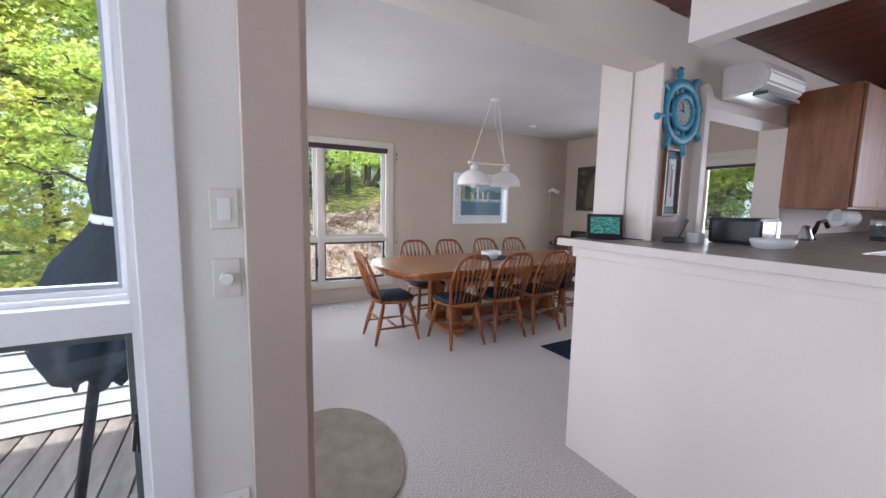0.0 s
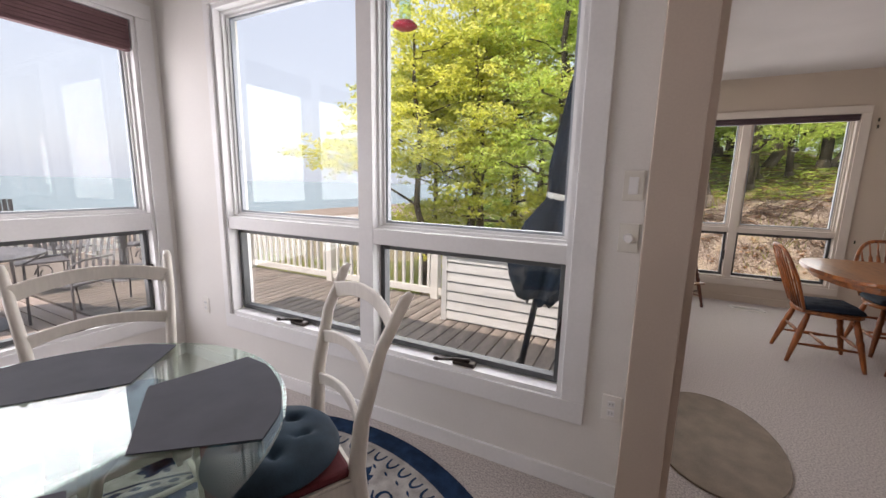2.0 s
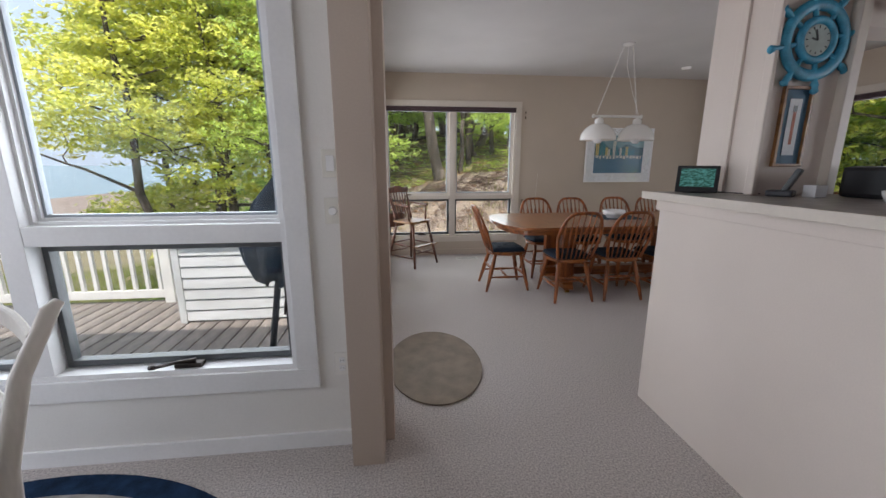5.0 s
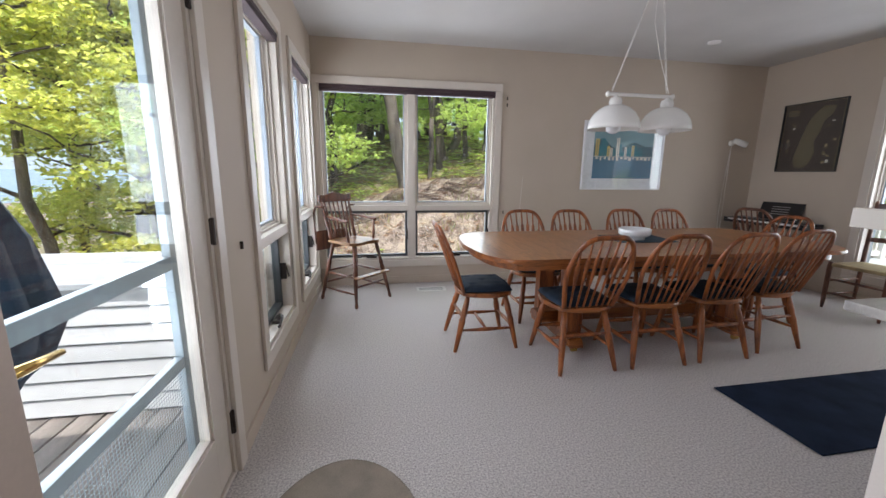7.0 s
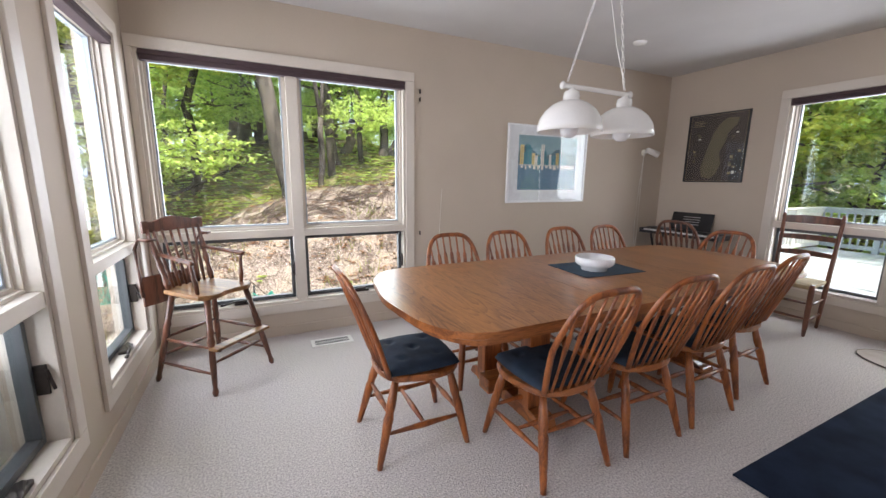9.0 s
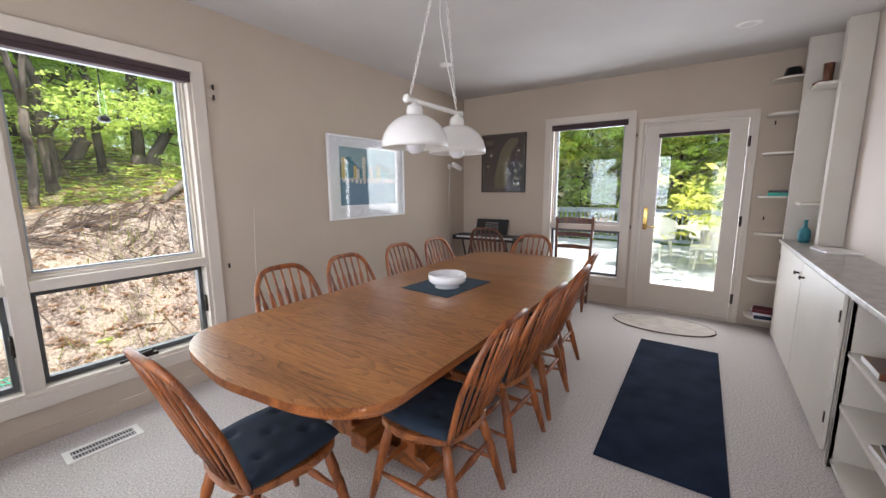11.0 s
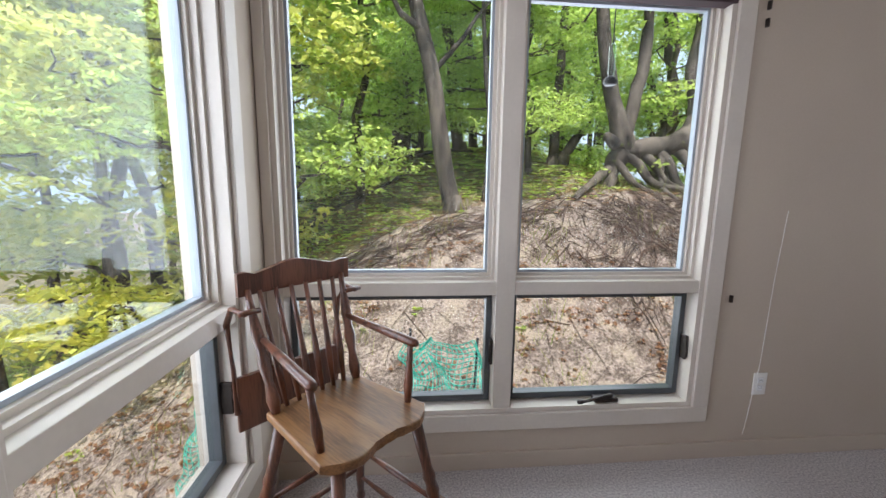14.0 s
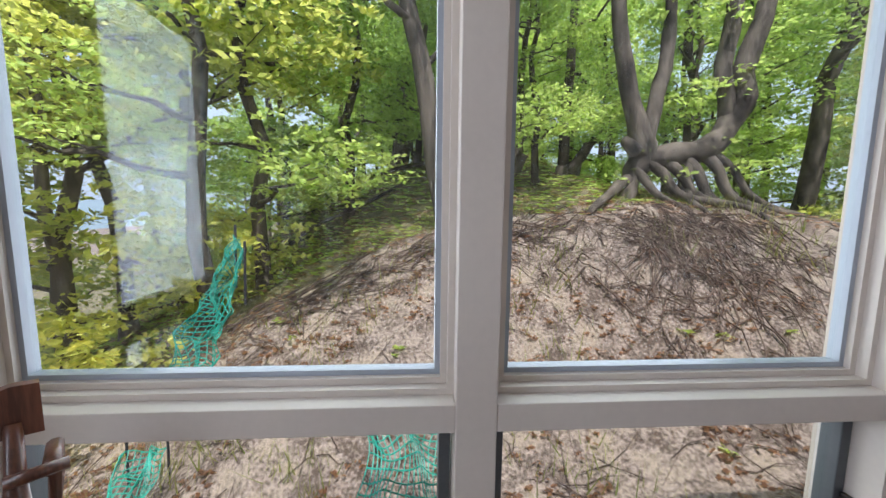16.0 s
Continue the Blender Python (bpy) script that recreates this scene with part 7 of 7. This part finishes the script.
plate(pose(0.852, BY, 1.375), "switch")
plate(pose(0.852, BY, 1.172), "knob")
plate(pose(0.852, BY, 0.44), "socket")
plate(pose(-1.93, BY, 0.44), "socket")
plate(pose(3.245, NY, 0.39), "socket")


def spot():
    root = thing("wall_spotlight", pose(6.08, NY, 1.70), "small white wall spotlight with a hanging cord", "lamp")
    bm = B()
    sweep(bm, [(0, 0, 0), (0, -0.02, 0)], [0.04, 0.035], seg=20)
    sweep(bm, [(0, -0.02, 0), (0, -0.08, 0.0)], 0.008, seg=8)
    part("bracket", bm, M_METALW, root, smooth=True)
    bm = B()
    sweep(bm, [(-0.05, -0.09, 0.03), (0.0, -0.1, 0.01), (0.085, -0.14, -0.03)], [0.026, 0.036, 0.04], seg=20)
    part("lamp_head", bm, M_METALW, root, smooth=True)
    bm = B()
    sweep(bm, [(0.0, -0.012, -0.04), (-0.03, -0.012, -0.4), (-0.05, -0.012, -0.9), (-0.02, -0.012, -1.3)], 0.003, seg=6)
    sweep(bm, [(0.0, -0.012, -0.04), (0.0, -0.012, -0.5), (0.01, -0.012, -1.0), (-0.01, -0.012, -1.3)], 0.003, seg=6)
    part("cord", bm, M_METALW, root)


spot()
for x, y in ((5.55, 2.25),):
    rl = thing("recessed_light", pose(x, y, CEIL), "round recessed ceiling light with a white trim ring, switched off", "lamp")
    one = B()
    lathe(one, [(0.05, -0.002), (0.085, -0.006), (0.09, 0.0)], 32)
    part("ring", one, M_METALW, rl, smooth=True)
    one = B()
    lathe(one, [(0, -0.001), (0.05, -0.002)], 32)
    part("lens", one, M_CEIL, rl)
sm = thing("smoke_alarm", pose(5.0, 4.7, CEIL), "flat white ceiling smoke alarm", "alarm")
one = B()
lathe(one, [(0, -0.03), (0.045, -0.028), (0.06, -0.015), (0.062, 0)], 32)
part("case", one, M_METALW, sm, smooth=True)
for (m, u, zs) in ((wall_frame("x", NY, 1), 3.03, (0.83, 2.05, 2.12)), (wall_frame("y", EX, 1), 3.11, (0.95, 1.98)), (wall_frame("y", EX, 1), 1.93, (1.1, 2.0)), (wall_frame("y", WX, -1), 2.84, (0.95,))):
    for z in zs:
        hk = thing("cord_cleat", m @ Matrix.Translation((u, 0, z)), "tiny dark cord cleat screwed to the wall", "cleat", "cord cleats")
        one = B()
        box(one, -0.006, 0.006, -0.014, 0, -0.018, 0.018, bevel=0.003)
        part("cleat", one, M_BRONZE, hk)
cd = thing("blind_cord", pose(3.24, NY - 0.006, 0), "thin white blind cord hanging against the wall", "cord")
one = B()
sweep(one, [(0.02, 0, 1.25), (0.0, 0, 0.9), (-0.01, 0, 0.5), (-0.05, 0, 0.12)], 0.0016, seg=5)
part("cord", one, M_METALW, cd)


# ---- lake deck furniture ----
def iron_chair():
    root = thing("patio_chair", pose(0, 0, 0), "dark wrought-iron patio armchair with a vertical-slat back and scrolls", "chair", "patio chairs")
    for s in (-1, 1):
        bm = B()
        sweep(bm, [(s * 0.24, -0.24, 0), (s * 0.24, -0.2, 0.4), (s * 0.24, -0.3, 0.92)], 0.013, seg=6)
        sweep(bm, [(s * 0.26, 0.24, 0), (s * 0.26, 0.22, 0.62), (s * 0.26, 0.1, 0.66), (s * 0.25, -0.22, 0.66)], 0.012, seg=6)
        part("side_frame", bm, M_PATIOIRON, root, smooth=True)
        bm = B()
        sweep(bm, [(s * 0.25, 0.05 + 0.09 * math.cos(t) * (1 - t / 12), 0.5 + 0.09 * math.sin(t) * (1 - t / 12)) for t in np.linspace(0, 7.5, 18)], 0.007, seg=5)
        part("scroll", bm, M_PATIOIRON, root, smooth=True)
    one_box("seat", (-0.24, 0.24, -0.22, 0.24, 0.40, 0.425), M_PATIOIRON, root, bevel=0.008)
    bm = B()
    sweep(bm, [(-0.24, -0.3, 0.92), (0, -0.33, 0.95), (0.24, -0.3, 0.92)], 0.015, seg=6)
    part("top_rail", bm, M_PATIOIRON, root, smooth=True)
    for i in range(5):
        x = -0.17 + i * 0.085
        bm = B()
        sweep(bm, [(x, -0.21, 0.42), (x, -0.24, 0.65), (x, -0.32, 0.97)], 0.022, 0.005, ref=(0, 1, 0), seg=6)
        part("back_slat", bm, M_PATIOIRON, root)
    return root


def iron_table(x, y, r=0.55, h=0.72):
    root = thing("patio_table", pose(x, y, DZ), "round dark metal patio table on a pedestal with scroll feet", "table")
    bm = B()
    sweep(bm, [(0, 0, h - 0.02), (0, 0, h)], r, seg=40)
    part("tabletop", bm, M_PATIOIRON, root)
    bm = B()
    turned(bm, (0, 0, 0.03), (0, 0, h - 0.02), [(0, 0.05), (0.2, 0.04), (0.6, 0.05), (1, 0.07)], 12)
    part("pedestal", bm, M_PATIOIRON, root, smooth=True)
    bm = B()
    lathe(bm, [(0, 0.04), (0.1, 0.035), (0.3, 0.01), (0.3, 0), (0, 0)], 32)
    part("base", bm, M_PATIOIRON, root)


ic = iron_chair()
ic.matrix_basis = pose(-3.5, -0.18, DZ, 0, 0, 90)
for x, y, a in ((-3.6, 0.32, 80), (-4.3, 1.35, -160), (-5.4, 0.45, 20), (-5.9, 1.6, -100), (-4.5, 2.3, -170), (-6.4, 3.0, -130), (-3.5, -1.0, 95), (-6.9, 2.2, -60)):
    copy_thing(ic, pose(x, y, DZ, 0, 0, a))
iron_table(-4.75, 0.75)
iron_table(-5.9, 2.5, 0.5)

# far row of beach chairs on the terrace by the shore
fc = thing("adirondack_chair", pose(0, 0, 0), "grey slatted garden chair far off above the shore", "chair", "shore chairs")
for i in range(4):
    one_box("back_slat", (-0.3 + i * 0.16, -0.17 + i * 0.16, -0.02, 0.02, 0.35, 1.0), M_PATIOIRON, fc)
one_box("seat", (-0.32, 0.32, 0, 0.5, 0.33, 0.37), M_PATIOIRON, fc)
for s in (-0.32, 0.32):
    one_box("leg", (s - 0.03, s + 0.03, 0.4, 0.48, 0, 0.55), M_PATIOIRON, fc)
fc.matrix_basis = pose(-22, 1.2, -0.6, 0, 0, 90)
for k in range(9):
    y = 1.2 + (0.75 * (k + 1) if k < 4 else 3.6 + 0.75 * (k + 1))
    copy_thing(fc, pose(-22, y * 1.3, -0.6, 0, 0, 90))
tagged(one_box("shore_terrace", (-25, -21.0, -8.0, 14.5, -0.7, -0.6), M_DECK), kind="structure")
one = B()
for yy in (-7.5, 0, 7, 14):
    for xx in (-24.5, -21.3):
        box(one, xx - 0.1, xx + 0.1, yy - 0.1, yy + 0.1, -6.5, -0.7)
structure("terrace_posts", one, M_DECK)


# ---- east deck furniture ----
def white_patio_chair():
    root = thing("wicker_chair", pose(0, 0, 0), "white wicker patio armchair with a rounded back", "chair", "white patio chairs")
    bm = B()
    slab(bm, [(0.27 * math.cos(t), 0.25 * math.sin(t)) for t in np.linspace(0, 2 * math.pi, 25)[:-1]], 0.38, 0.43, bevel=0.01, segments=1)
    part("seat", bm, M_RAIL, root)
    bm = B()
    n = 16
    lo, hi = [], []
    for i in range(n + 1):
        t = math.pi * (1.02 + 0.96 * i / n)
        h = 0.66 + 0.2 * math.sin(math.pi * i / n) ** 0.8
        lo.append((bm.verts.new((0.28 * math.cos(t), 0.26 * math.sin(t), 0.40)), bm.verts.new((0.255 * math.cos(t), 0.235 * math.sin(t), 0.40))))
        hi.append((bm.verts.new((0.34 * math.cos(t), 0.33 * math.sin(t), h)), bm.verts.new((0.315 * math.cos(t), 0.305 * math.sin(t), h))))
    for i in range(n):
        bm.faces.new((lo[i][0], lo[i + 1][0], hi[i + 1][0], hi[i][0]))
        bm.faces.new((lo[i][1], hi[i][1], hi[i + 1][1], lo[i + 1][1]))
        bm.faces.new((hi[i][0], hi[i + 1][0], hi[i + 1][1], hi[i][1]))
    part("backrest", bm, M_RAIL, root)
    for sx in (-1, 1):
        for sy in (-1, 1):
            bm = B()
            sweep(bm, [(sx * 0.2, sy * 0.17, 0.38), (sx * 0.23, sy * 0.2, 0)], 0.018, seg=6)
            part("leg", bm, M_RAIL, root)
    return root


wp = white_patio_chair()
wp.matrix_basis = pose(10.2, 2.35, DZ, 0, 0, 10)
for x, y, a in ((11.3, 3.2, 100), (10.9, 1.4, 0), (9.9, 3.3, 200), (11.9, 2.4, 90)):
    copy_thing(wp, pose(x, y, DZ, 0, 0, a))
tb = thing("patio_table", pose(10.9, 2.4, DZ), "round white metal patio table", "table")
one = B()
sweep(one, [(0, 0, 0.69), (0, 0, 0.72)], 0.52, seg=40)
part("tabletop", one, M_RAIL, tb)
one = B()
turned(one, (0, 0, 0), (0, 0, 0.69), [(0, 0.2), (0.05, 0.05), (1, 0.06)], 12)
part("pedestal", one, M_RAIL, tb)


# ---- hummingbird feeders ----
def feeder(x, y, z, mats, drop):
    root = thing("bird_feeder", pose(x, y, z), "small red and clear hanging hummingbird feeder", "bird feeder")
    bm = B()
    k = 1.0 if drop > 0.8 else 0.45
    lathe(bm, [(0, 0), (0.055 * k, 0.0), (0.075 * k, 0.012), (0.06 * k, 0.03), (0.03 * k, 0.04), (0, 0.04)], 24)
    part("dish", bm, mats, root, smooth=True)
    bm = B()
    lathe(bm, [(0.025 * k, 0.04), (0.035 * k, 0.06), (0.035 * k, 0.17), (0.02 * k, 0.185), (0, 0.185)], 20)
    part("bottle", bm, M_TABLEGLASS, root, smooth=True)
    bm = B()
    sweep(bm, [(0, 0, 0.18), (0, 0, drop)], 0.003, seg=5)
    part("wire", bm, M_BLACK, root)


M_REDPLASTIC = material("red_plastic", (0.45, 0.02, 0.05), 0.3, bump=0)
feeder(-0.47, 1.72, 2.28, M_REDPLASTIC, 0.95)
feeder(2.45, 5.56, 1.825, M_BLACK, 0.55)


# ---- green netting, roots, sticks and litter on the bank ----
def net(name, corners, rows, cols, seed):
    r = random.Random(seed)
    root = thing(name, pose(0, 0, 0), "green plastic mesh fencing sagging on the sand bank", "netting")
    a, b, c, d = [Vector(p) for p in corners]
    grid = []
    for j in range(rows + 1):
        s = j / rows
        row = []
        for i in range(cols + 1):
            u = i / cols
            p = a.lerp(b, u).lerp(d.lerp(c, u), s)
            p = p + Vector((noise.noise((u * 3, s * 5, seed)), noise.noise((u * 4, s * 4, seed + 5)), noise.noise((u * 4, s * 6, seed + 9)))) * 0.14
            row.append(p)
        grid.append(row)
    bm = B()
    for row in grid:
        sweep(bm, row, 0.006, seg=4)
    for i in range(cols + 1):
        sweep(bm, [row[i] for row in grid], 0.005, seg=4)
    part("mesh", bm, M_NET, root)
    for p in (a, b):
        bm = B()
        sweep(bm, [p + Vector((0, 0, -0.5)), p + Vector((0.02, 0, 0.1))], 0.013, seg=6)
        part("stake", bm, M_BLACKIRON, root)


def on_ground(x, y, up=0.05):
    return (x, y, ground_height(x, y) + up)


net("netting", ((0.1, 8.35, 1.0), (0.2, 8.3, 0.85), (0.05, 7.9, -0.22), (-0.42, 8.0, -0.28)), 34, 12, 3)
net("netting", (on_ground(1.5, 7.5, 1.0), on_ground(2.2, 7.5, 0.8), on_ground(2.25, 6.3, 0.03), on_ground(1.3, 6.3, 0.03)), 30, 24, 6)
net("netting", (on_ground(-1.0, 8.3, 0.35), on_ground(-0.55, 8.2, 0.3), on_ground(0.0, 6.6, 0.04), on_ground(-0.5, 6.7, 0.04)), 30, 16, 9)


def root_tangle():
    r = random.Random(21)
    bm = B()
    for i in range(520):
        x, y = r.gauss(5.4, 0.75), r.gauss(9.5, 0.5)
        a = r.uniform(0, 6.28)
        ln = r.uniform(0.2, 0.7)
        pts = []
        for k in range(5):
            s = k / 4
            px, py = x + math.cos(a) * ln * s + r.uniform(-0.05, 0.05), y - abs(math.sin(a)) * ln * s + r.uniform(-0.05, 0.05)
            pts.append((px, py, ground_height(px, py) + 0.03 + 0.12 * math.sin(math.pi * s) * r.random()))
        w = r.uniform(0.003, 0.013)
        sweep(bm, pts, [w, w, w * 0.9, w * 0.6, w * 0.3], seg=4)
    for i in range(700):
        x, y = r.uniform(-4, 10), r.uniform(6.3, 11)
        a, ln = r.uniform(0, 6.28), r.uniform(0.15, 0.8)
        pts = []
        for k in range(4):
            s = k / 3
            px, py = x + math.cos(a) * ln * s + r.uniform(-0.03, 0.03), y + math.sin(a) * ln * s + r.uniform(-0.03, 0.03)
            pts.append((px, py, ground_height(px, py) + 0.015 + 0.03 * r.random()))
        w = r.uniform(0.002, 0.007)
        sweep(bm, pts, [w, w, w * 0.8, w * 0.4], seg=4)
    for i in range(120):
        x = r.uniform(-1.5, 3.4)
        y = 9.9 + 0.35 * noise.noise((x * 0.8, 1, 2)) + r.gauss(0, 0.16)
        a, ln = r.gauss(0.0, 0.45), r.uniform(0.3, 1.1)
        pts = []
        for k in range(5):
            s = k / 4
            px, py = x + math.cos(a) * ln * s + r.uniform(-0.04, 0.04), y + math.sin(a) * ln * s + r.uniform(-0.05, 0.05)
            pts.append((px, py, ground_height(px, py) + 0.03 + 0.1 * math.sin(math.pi * s) * r.random()))
        w = r.uniform(0.005, 0.016)
        sweep(bm, pts, [w, w, w * 0.9, w * 0.7, w * 0.3], seg=4)
    return bm


tagged(part("roots_and_sticks", root_tangle(), M_SANDWOOD), "dry roots and fallen sticks on the sand bank", "roots", kind="stuff")


def scatter(name, count, region, size, seed, mat, upright, keep):
    r = np.random.RandomState(seed)
    verts, faces = [], []
    n = 0
    while n < count:
        x, y = r.uniform(region[0], region[1]), r.uniform(region[2], region[3])
        if not keep(x, y, r):
            continue
        z = ground_height(x, y) + 0.01
        for q in range(5):
            a, s = r.uniform(0, 6.28), size * r.uniform(0.5, 1.4)
            c, d = math.cos(a), math.sin(a)
            px, py = x + r.normal(0, size), y + r.normal(0, size)
            k = len(verts)
            if upright:
                h = s * r.uniform(1.2, 3)
                lx, ly = r.normal(0, 0.4) * h, r.normal(0, 0.4) * h
                verts += [(px - c * s * 0.06, py - d * s * 0.06, z - 0.02), (px + c * s * 0.06, py + d * s * 0.06, z - 0.02), (px + lx, py + ly, z + h)]
                faces.append((k, k + 1, k + 2))
            else:
                t = r.uniform(-0.35, 0.35)
                verts += [(px - c * s, py - d * s, z + 0.01), (px + d * s * 0.5, py - c * s * 0.5, z + 0.02 + t * s), (px + c * s, py + d * s, z + 0.02), (px - d * s * 0.5, py + c * s * 0.5, z + 0.02 - t * s)]
                faces.append((k, k + 1, k + 2, k + 3))
        n += 1
    me = bpy.data.meshes.new(name)
    me.from_pydata(verts, [], faces)
    me.materials.append(mat)
    return tagged(new(name, me), kind="stuff")


M_LITTER = leaf_material("dead_leaves", (0.10, 0.05, 0.025), (0.30, 0.18, 0.10))
tagged(scatter("leaf_litter", 9000, (-5, 11, 6.2, 17), 0.03, 1, M_LITTER, False, lambda x, y, r: noise.noise((x * 0.9, y * 0.9, 4)) > -0.15 or y > 10.5), "brown dead leaves lying on sand and grass", "leaf litter")
tagged(scatter("ground_plants", 15000, (-8, 11, 7.5, 24), 0.05, 2, M_LEAF, False, lambda x, y, r: y > 10.7 + noise.noise((x * 0.5, 2, 0)) or (r.random() < 0.05 and noise.noise((x, y, 8)) > 0.1)), "low green ground plants of the wood", "plants")
tagged(scatter("dune_grass", 9000, (-30, -6, 5.0, 22), 0.16, 3, M_GRASS, True, lambda x, y, r: True), "pale dune grass", "grass")
tagged(scatter("grass_tufts", 500, (-5, 9, 6.3, 11), 0.10, 4, M_GRASS, True, lambda x, y, r: noise.noise((x * 0.8, y * 0.8, 2)) > 0.15), "small tufts of grass on the sand", "grass")


def gnarled_tree():
    root = thing("leaning_tree", pose(0, 0, 0), "old gnarled tree on exposed twisted roots", "tree")
    g = ground_height(6.1, 11.0)
    r = random.Random(3)

    def bough(pts, radii):
        pts = [Vector(p) for p in pts]
        out, rad = [], []
        for i in range(len(pts) - 1):
            p0, p1, p2, p3 = pts[max(0, i - 1)], pts[i], pts[i + 1], pts[min(len(pts) - 1, i + 2)]
            for k in range(5):
                t = k / 5
                q = 0.5 * ((2 * p1) + (p2 - p0) * t + (2 * p0 - 5 * p1 + 4 * p2 - p3) * t * t + (3 * p1 - p0 - 3 * p2 + p3) * t ** 3)
                w = radii[i] + (radii[i + 1] - radii[i]) * t
                q = q + Vector((noise.noise(q * 2.0), noise.noise(q * 2.0 + Vector((5, 0, 0))), 0)) * w * 0.5
                out.append(q)
                rad.append(w * (1 + 0.22 * noise.noise(q * 4.0)))
        out.append(pts[-1])
        rad.append(radii[-1])
        sweep(bm, out, rad, seg=12, ref=(0.3, 1, 0.1))

    bm = B()
    bough([(5.3, 11.0, g - 0.1), (5.5, 11.1, g + 0.45), (5.75, 11.15, g + 0.85), (5.5, 11.2, g + 1.6), (5.2, 11.3, g + 3.0), (5.0, 11.4, g + 6)], [0.16, 0.17, 0.22, 0.15, 0.12, 0.06])
    bough([(5.7, 11.1, g + 0.75), (6.2, 11.05, g + 0.85), (6.75, 11.05, g + 0.95), (7.25, 11.1, g + 1.55), (7.5, 11.15, g + 2.6), (8.1, 11.2, g + 5.5)], [0.16, 0.19, 0.2, 0.19, 0.17, 0.1])
    bough([(5.65, 11.1, g + 0.8), (5.9, 11.2, g + 1.8), (6.1, 11.3, g + 3.2), (5.9, 11.3, g + 6)], [0.15, 0.13, 0.1, 0.06])
    bough([(7.2, 11.1, g + 1.3), (7.05, 11.2, g + 2.2), (7.2, 11.3, g + 3.6), (6.9, 11.3, g + 6.2)], [0.16, 0.14, 0.13, 0.07])
    bough([(5.45, 11.0, g + 0.85), (5.3, 10.95, g + 0.95), (5.22, 10.9, g + 1.0)], [0.12, 0.12, 0.09])
    part("trunk", bm, M_BARK, root, smooth=True)
    for x0, z0, x1, x2, y2 in ((5.5, 0.6, 5.75, 5.9, 10.3), (5.65, 0.75, 6.2, 6.9, 10.3), (5.9, 0.8, 6.5, 7.3, 10.4), (6.3, 0.85, 6.7, 7.0, 10.2), (6.6, 0.9, 7.1, 7.9, 10.4), (6.8, 0.9, 7.5, 8.5, 10.2), (6.5, 0.85, 6.3, 6.2, 10.1), (5.4, 0.4, 5.0, 4.4, 10.3)):
        bm = B()
        s = 0.10 * r.uniform(0.7, 1.15)
        bough([(x0, 11.05, g + z0), ((x0 + x1) / 2, 10.95, g + z0 * 0.7), (x1, 10.75, ground_height(x1, 10.75) + 0.14), (x2, y2, ground_height(x2, y2) + 0.03), (x2 + 0.3 * (x2 - x1), y2 - 0.5, ground_height(x2, y2 - 0.5) - 0.05)], [s, s * 0.95, s * 0.75, s * 0.45, s * 0.2])
        part("exposed_root", bm, M_BARK, root, smooth=True)


gnarled_tree()


def stump(x, y, h, r0, lean, seed, label):
    """The broken foot of a dead tree."""
    root = thing("tree_stump", pose(x, y, ground_height(x, y)), label, "stump")
    r = random.Random(seed)
    bm = B()
    rings = []
    for k in range(7):
        z = -0.15 + (h + 0.15) * k / 6
        w = r0 * (1.5 if k < 2 else 1.0) * (1 - 0.05 * k)
        rings.append([bm.verts.new((lean * z + w * (1 + 0.2 * math.sin(3 * a + seed)) * math.cos(a), w * 0.85 * math.sin(a), z + (r.uniform(-0.25, 0.12) * h if k == 6 else 0))) for a in np.linspace(0, 2 * math.pi, 15)[:-1]])
    for a, b in zip(rings, rings[1:]):
        for j in range(14):
            bm.faces.new((a[j], a[(j + 1) % 14], b[(j + 1) % 14], b[j]))
    bm.faces.new(rings[-1])
    part("stub", bm, M_BARK, root, smooth=True)


stump(4.06, 13.7, 0.5, 0.17, 0.5, 4, "dark rotten leaning tree stump on the grassy slope")
stump(5.45, 13.8, 1.0, 0.16, 0.6, 7, "broken pale dead tree trunk leaning on the wooded slope")


def fallen_branch(pts, r0, label):
    root = thing("fallen_branch", pose(0, 0, 0), label, "branch")
    bm = B()
    sweep(bm, [(x, y, ground_height(x, y) + r0 + up) for x, y, up in pts], [r0 * (1 - 0.12 * i) for i in range(len(pts))], seg=8)
    part("limb", bm, M_BARK, root, smooth=True)


fallen_branch(((-1.2, 13.0, 0.1), (-0.4, 13.2, 0.2), (0.6, 13.3, 0.1), (1.5, 13.7, 0.02)), 0.05, "grey fallen branch lying in the leaf litter")
fallen_branch(((-2.6, 12.2, 0.05), (-1.9, 12.6, 0.25), (-1.0, 12.7, 0.3), (-0.5, 13.1, 0.05)), 0.04, "thin fallen branch propped on the slope")
fallen_branch(((0.6, 15.2, 0.02), (1.6, 15.0, 0.05), (2.6, 15.3, 0.15), (3.4, 15.2, 0.05)), 0.06, "long fallen trunk near the top of the slope")
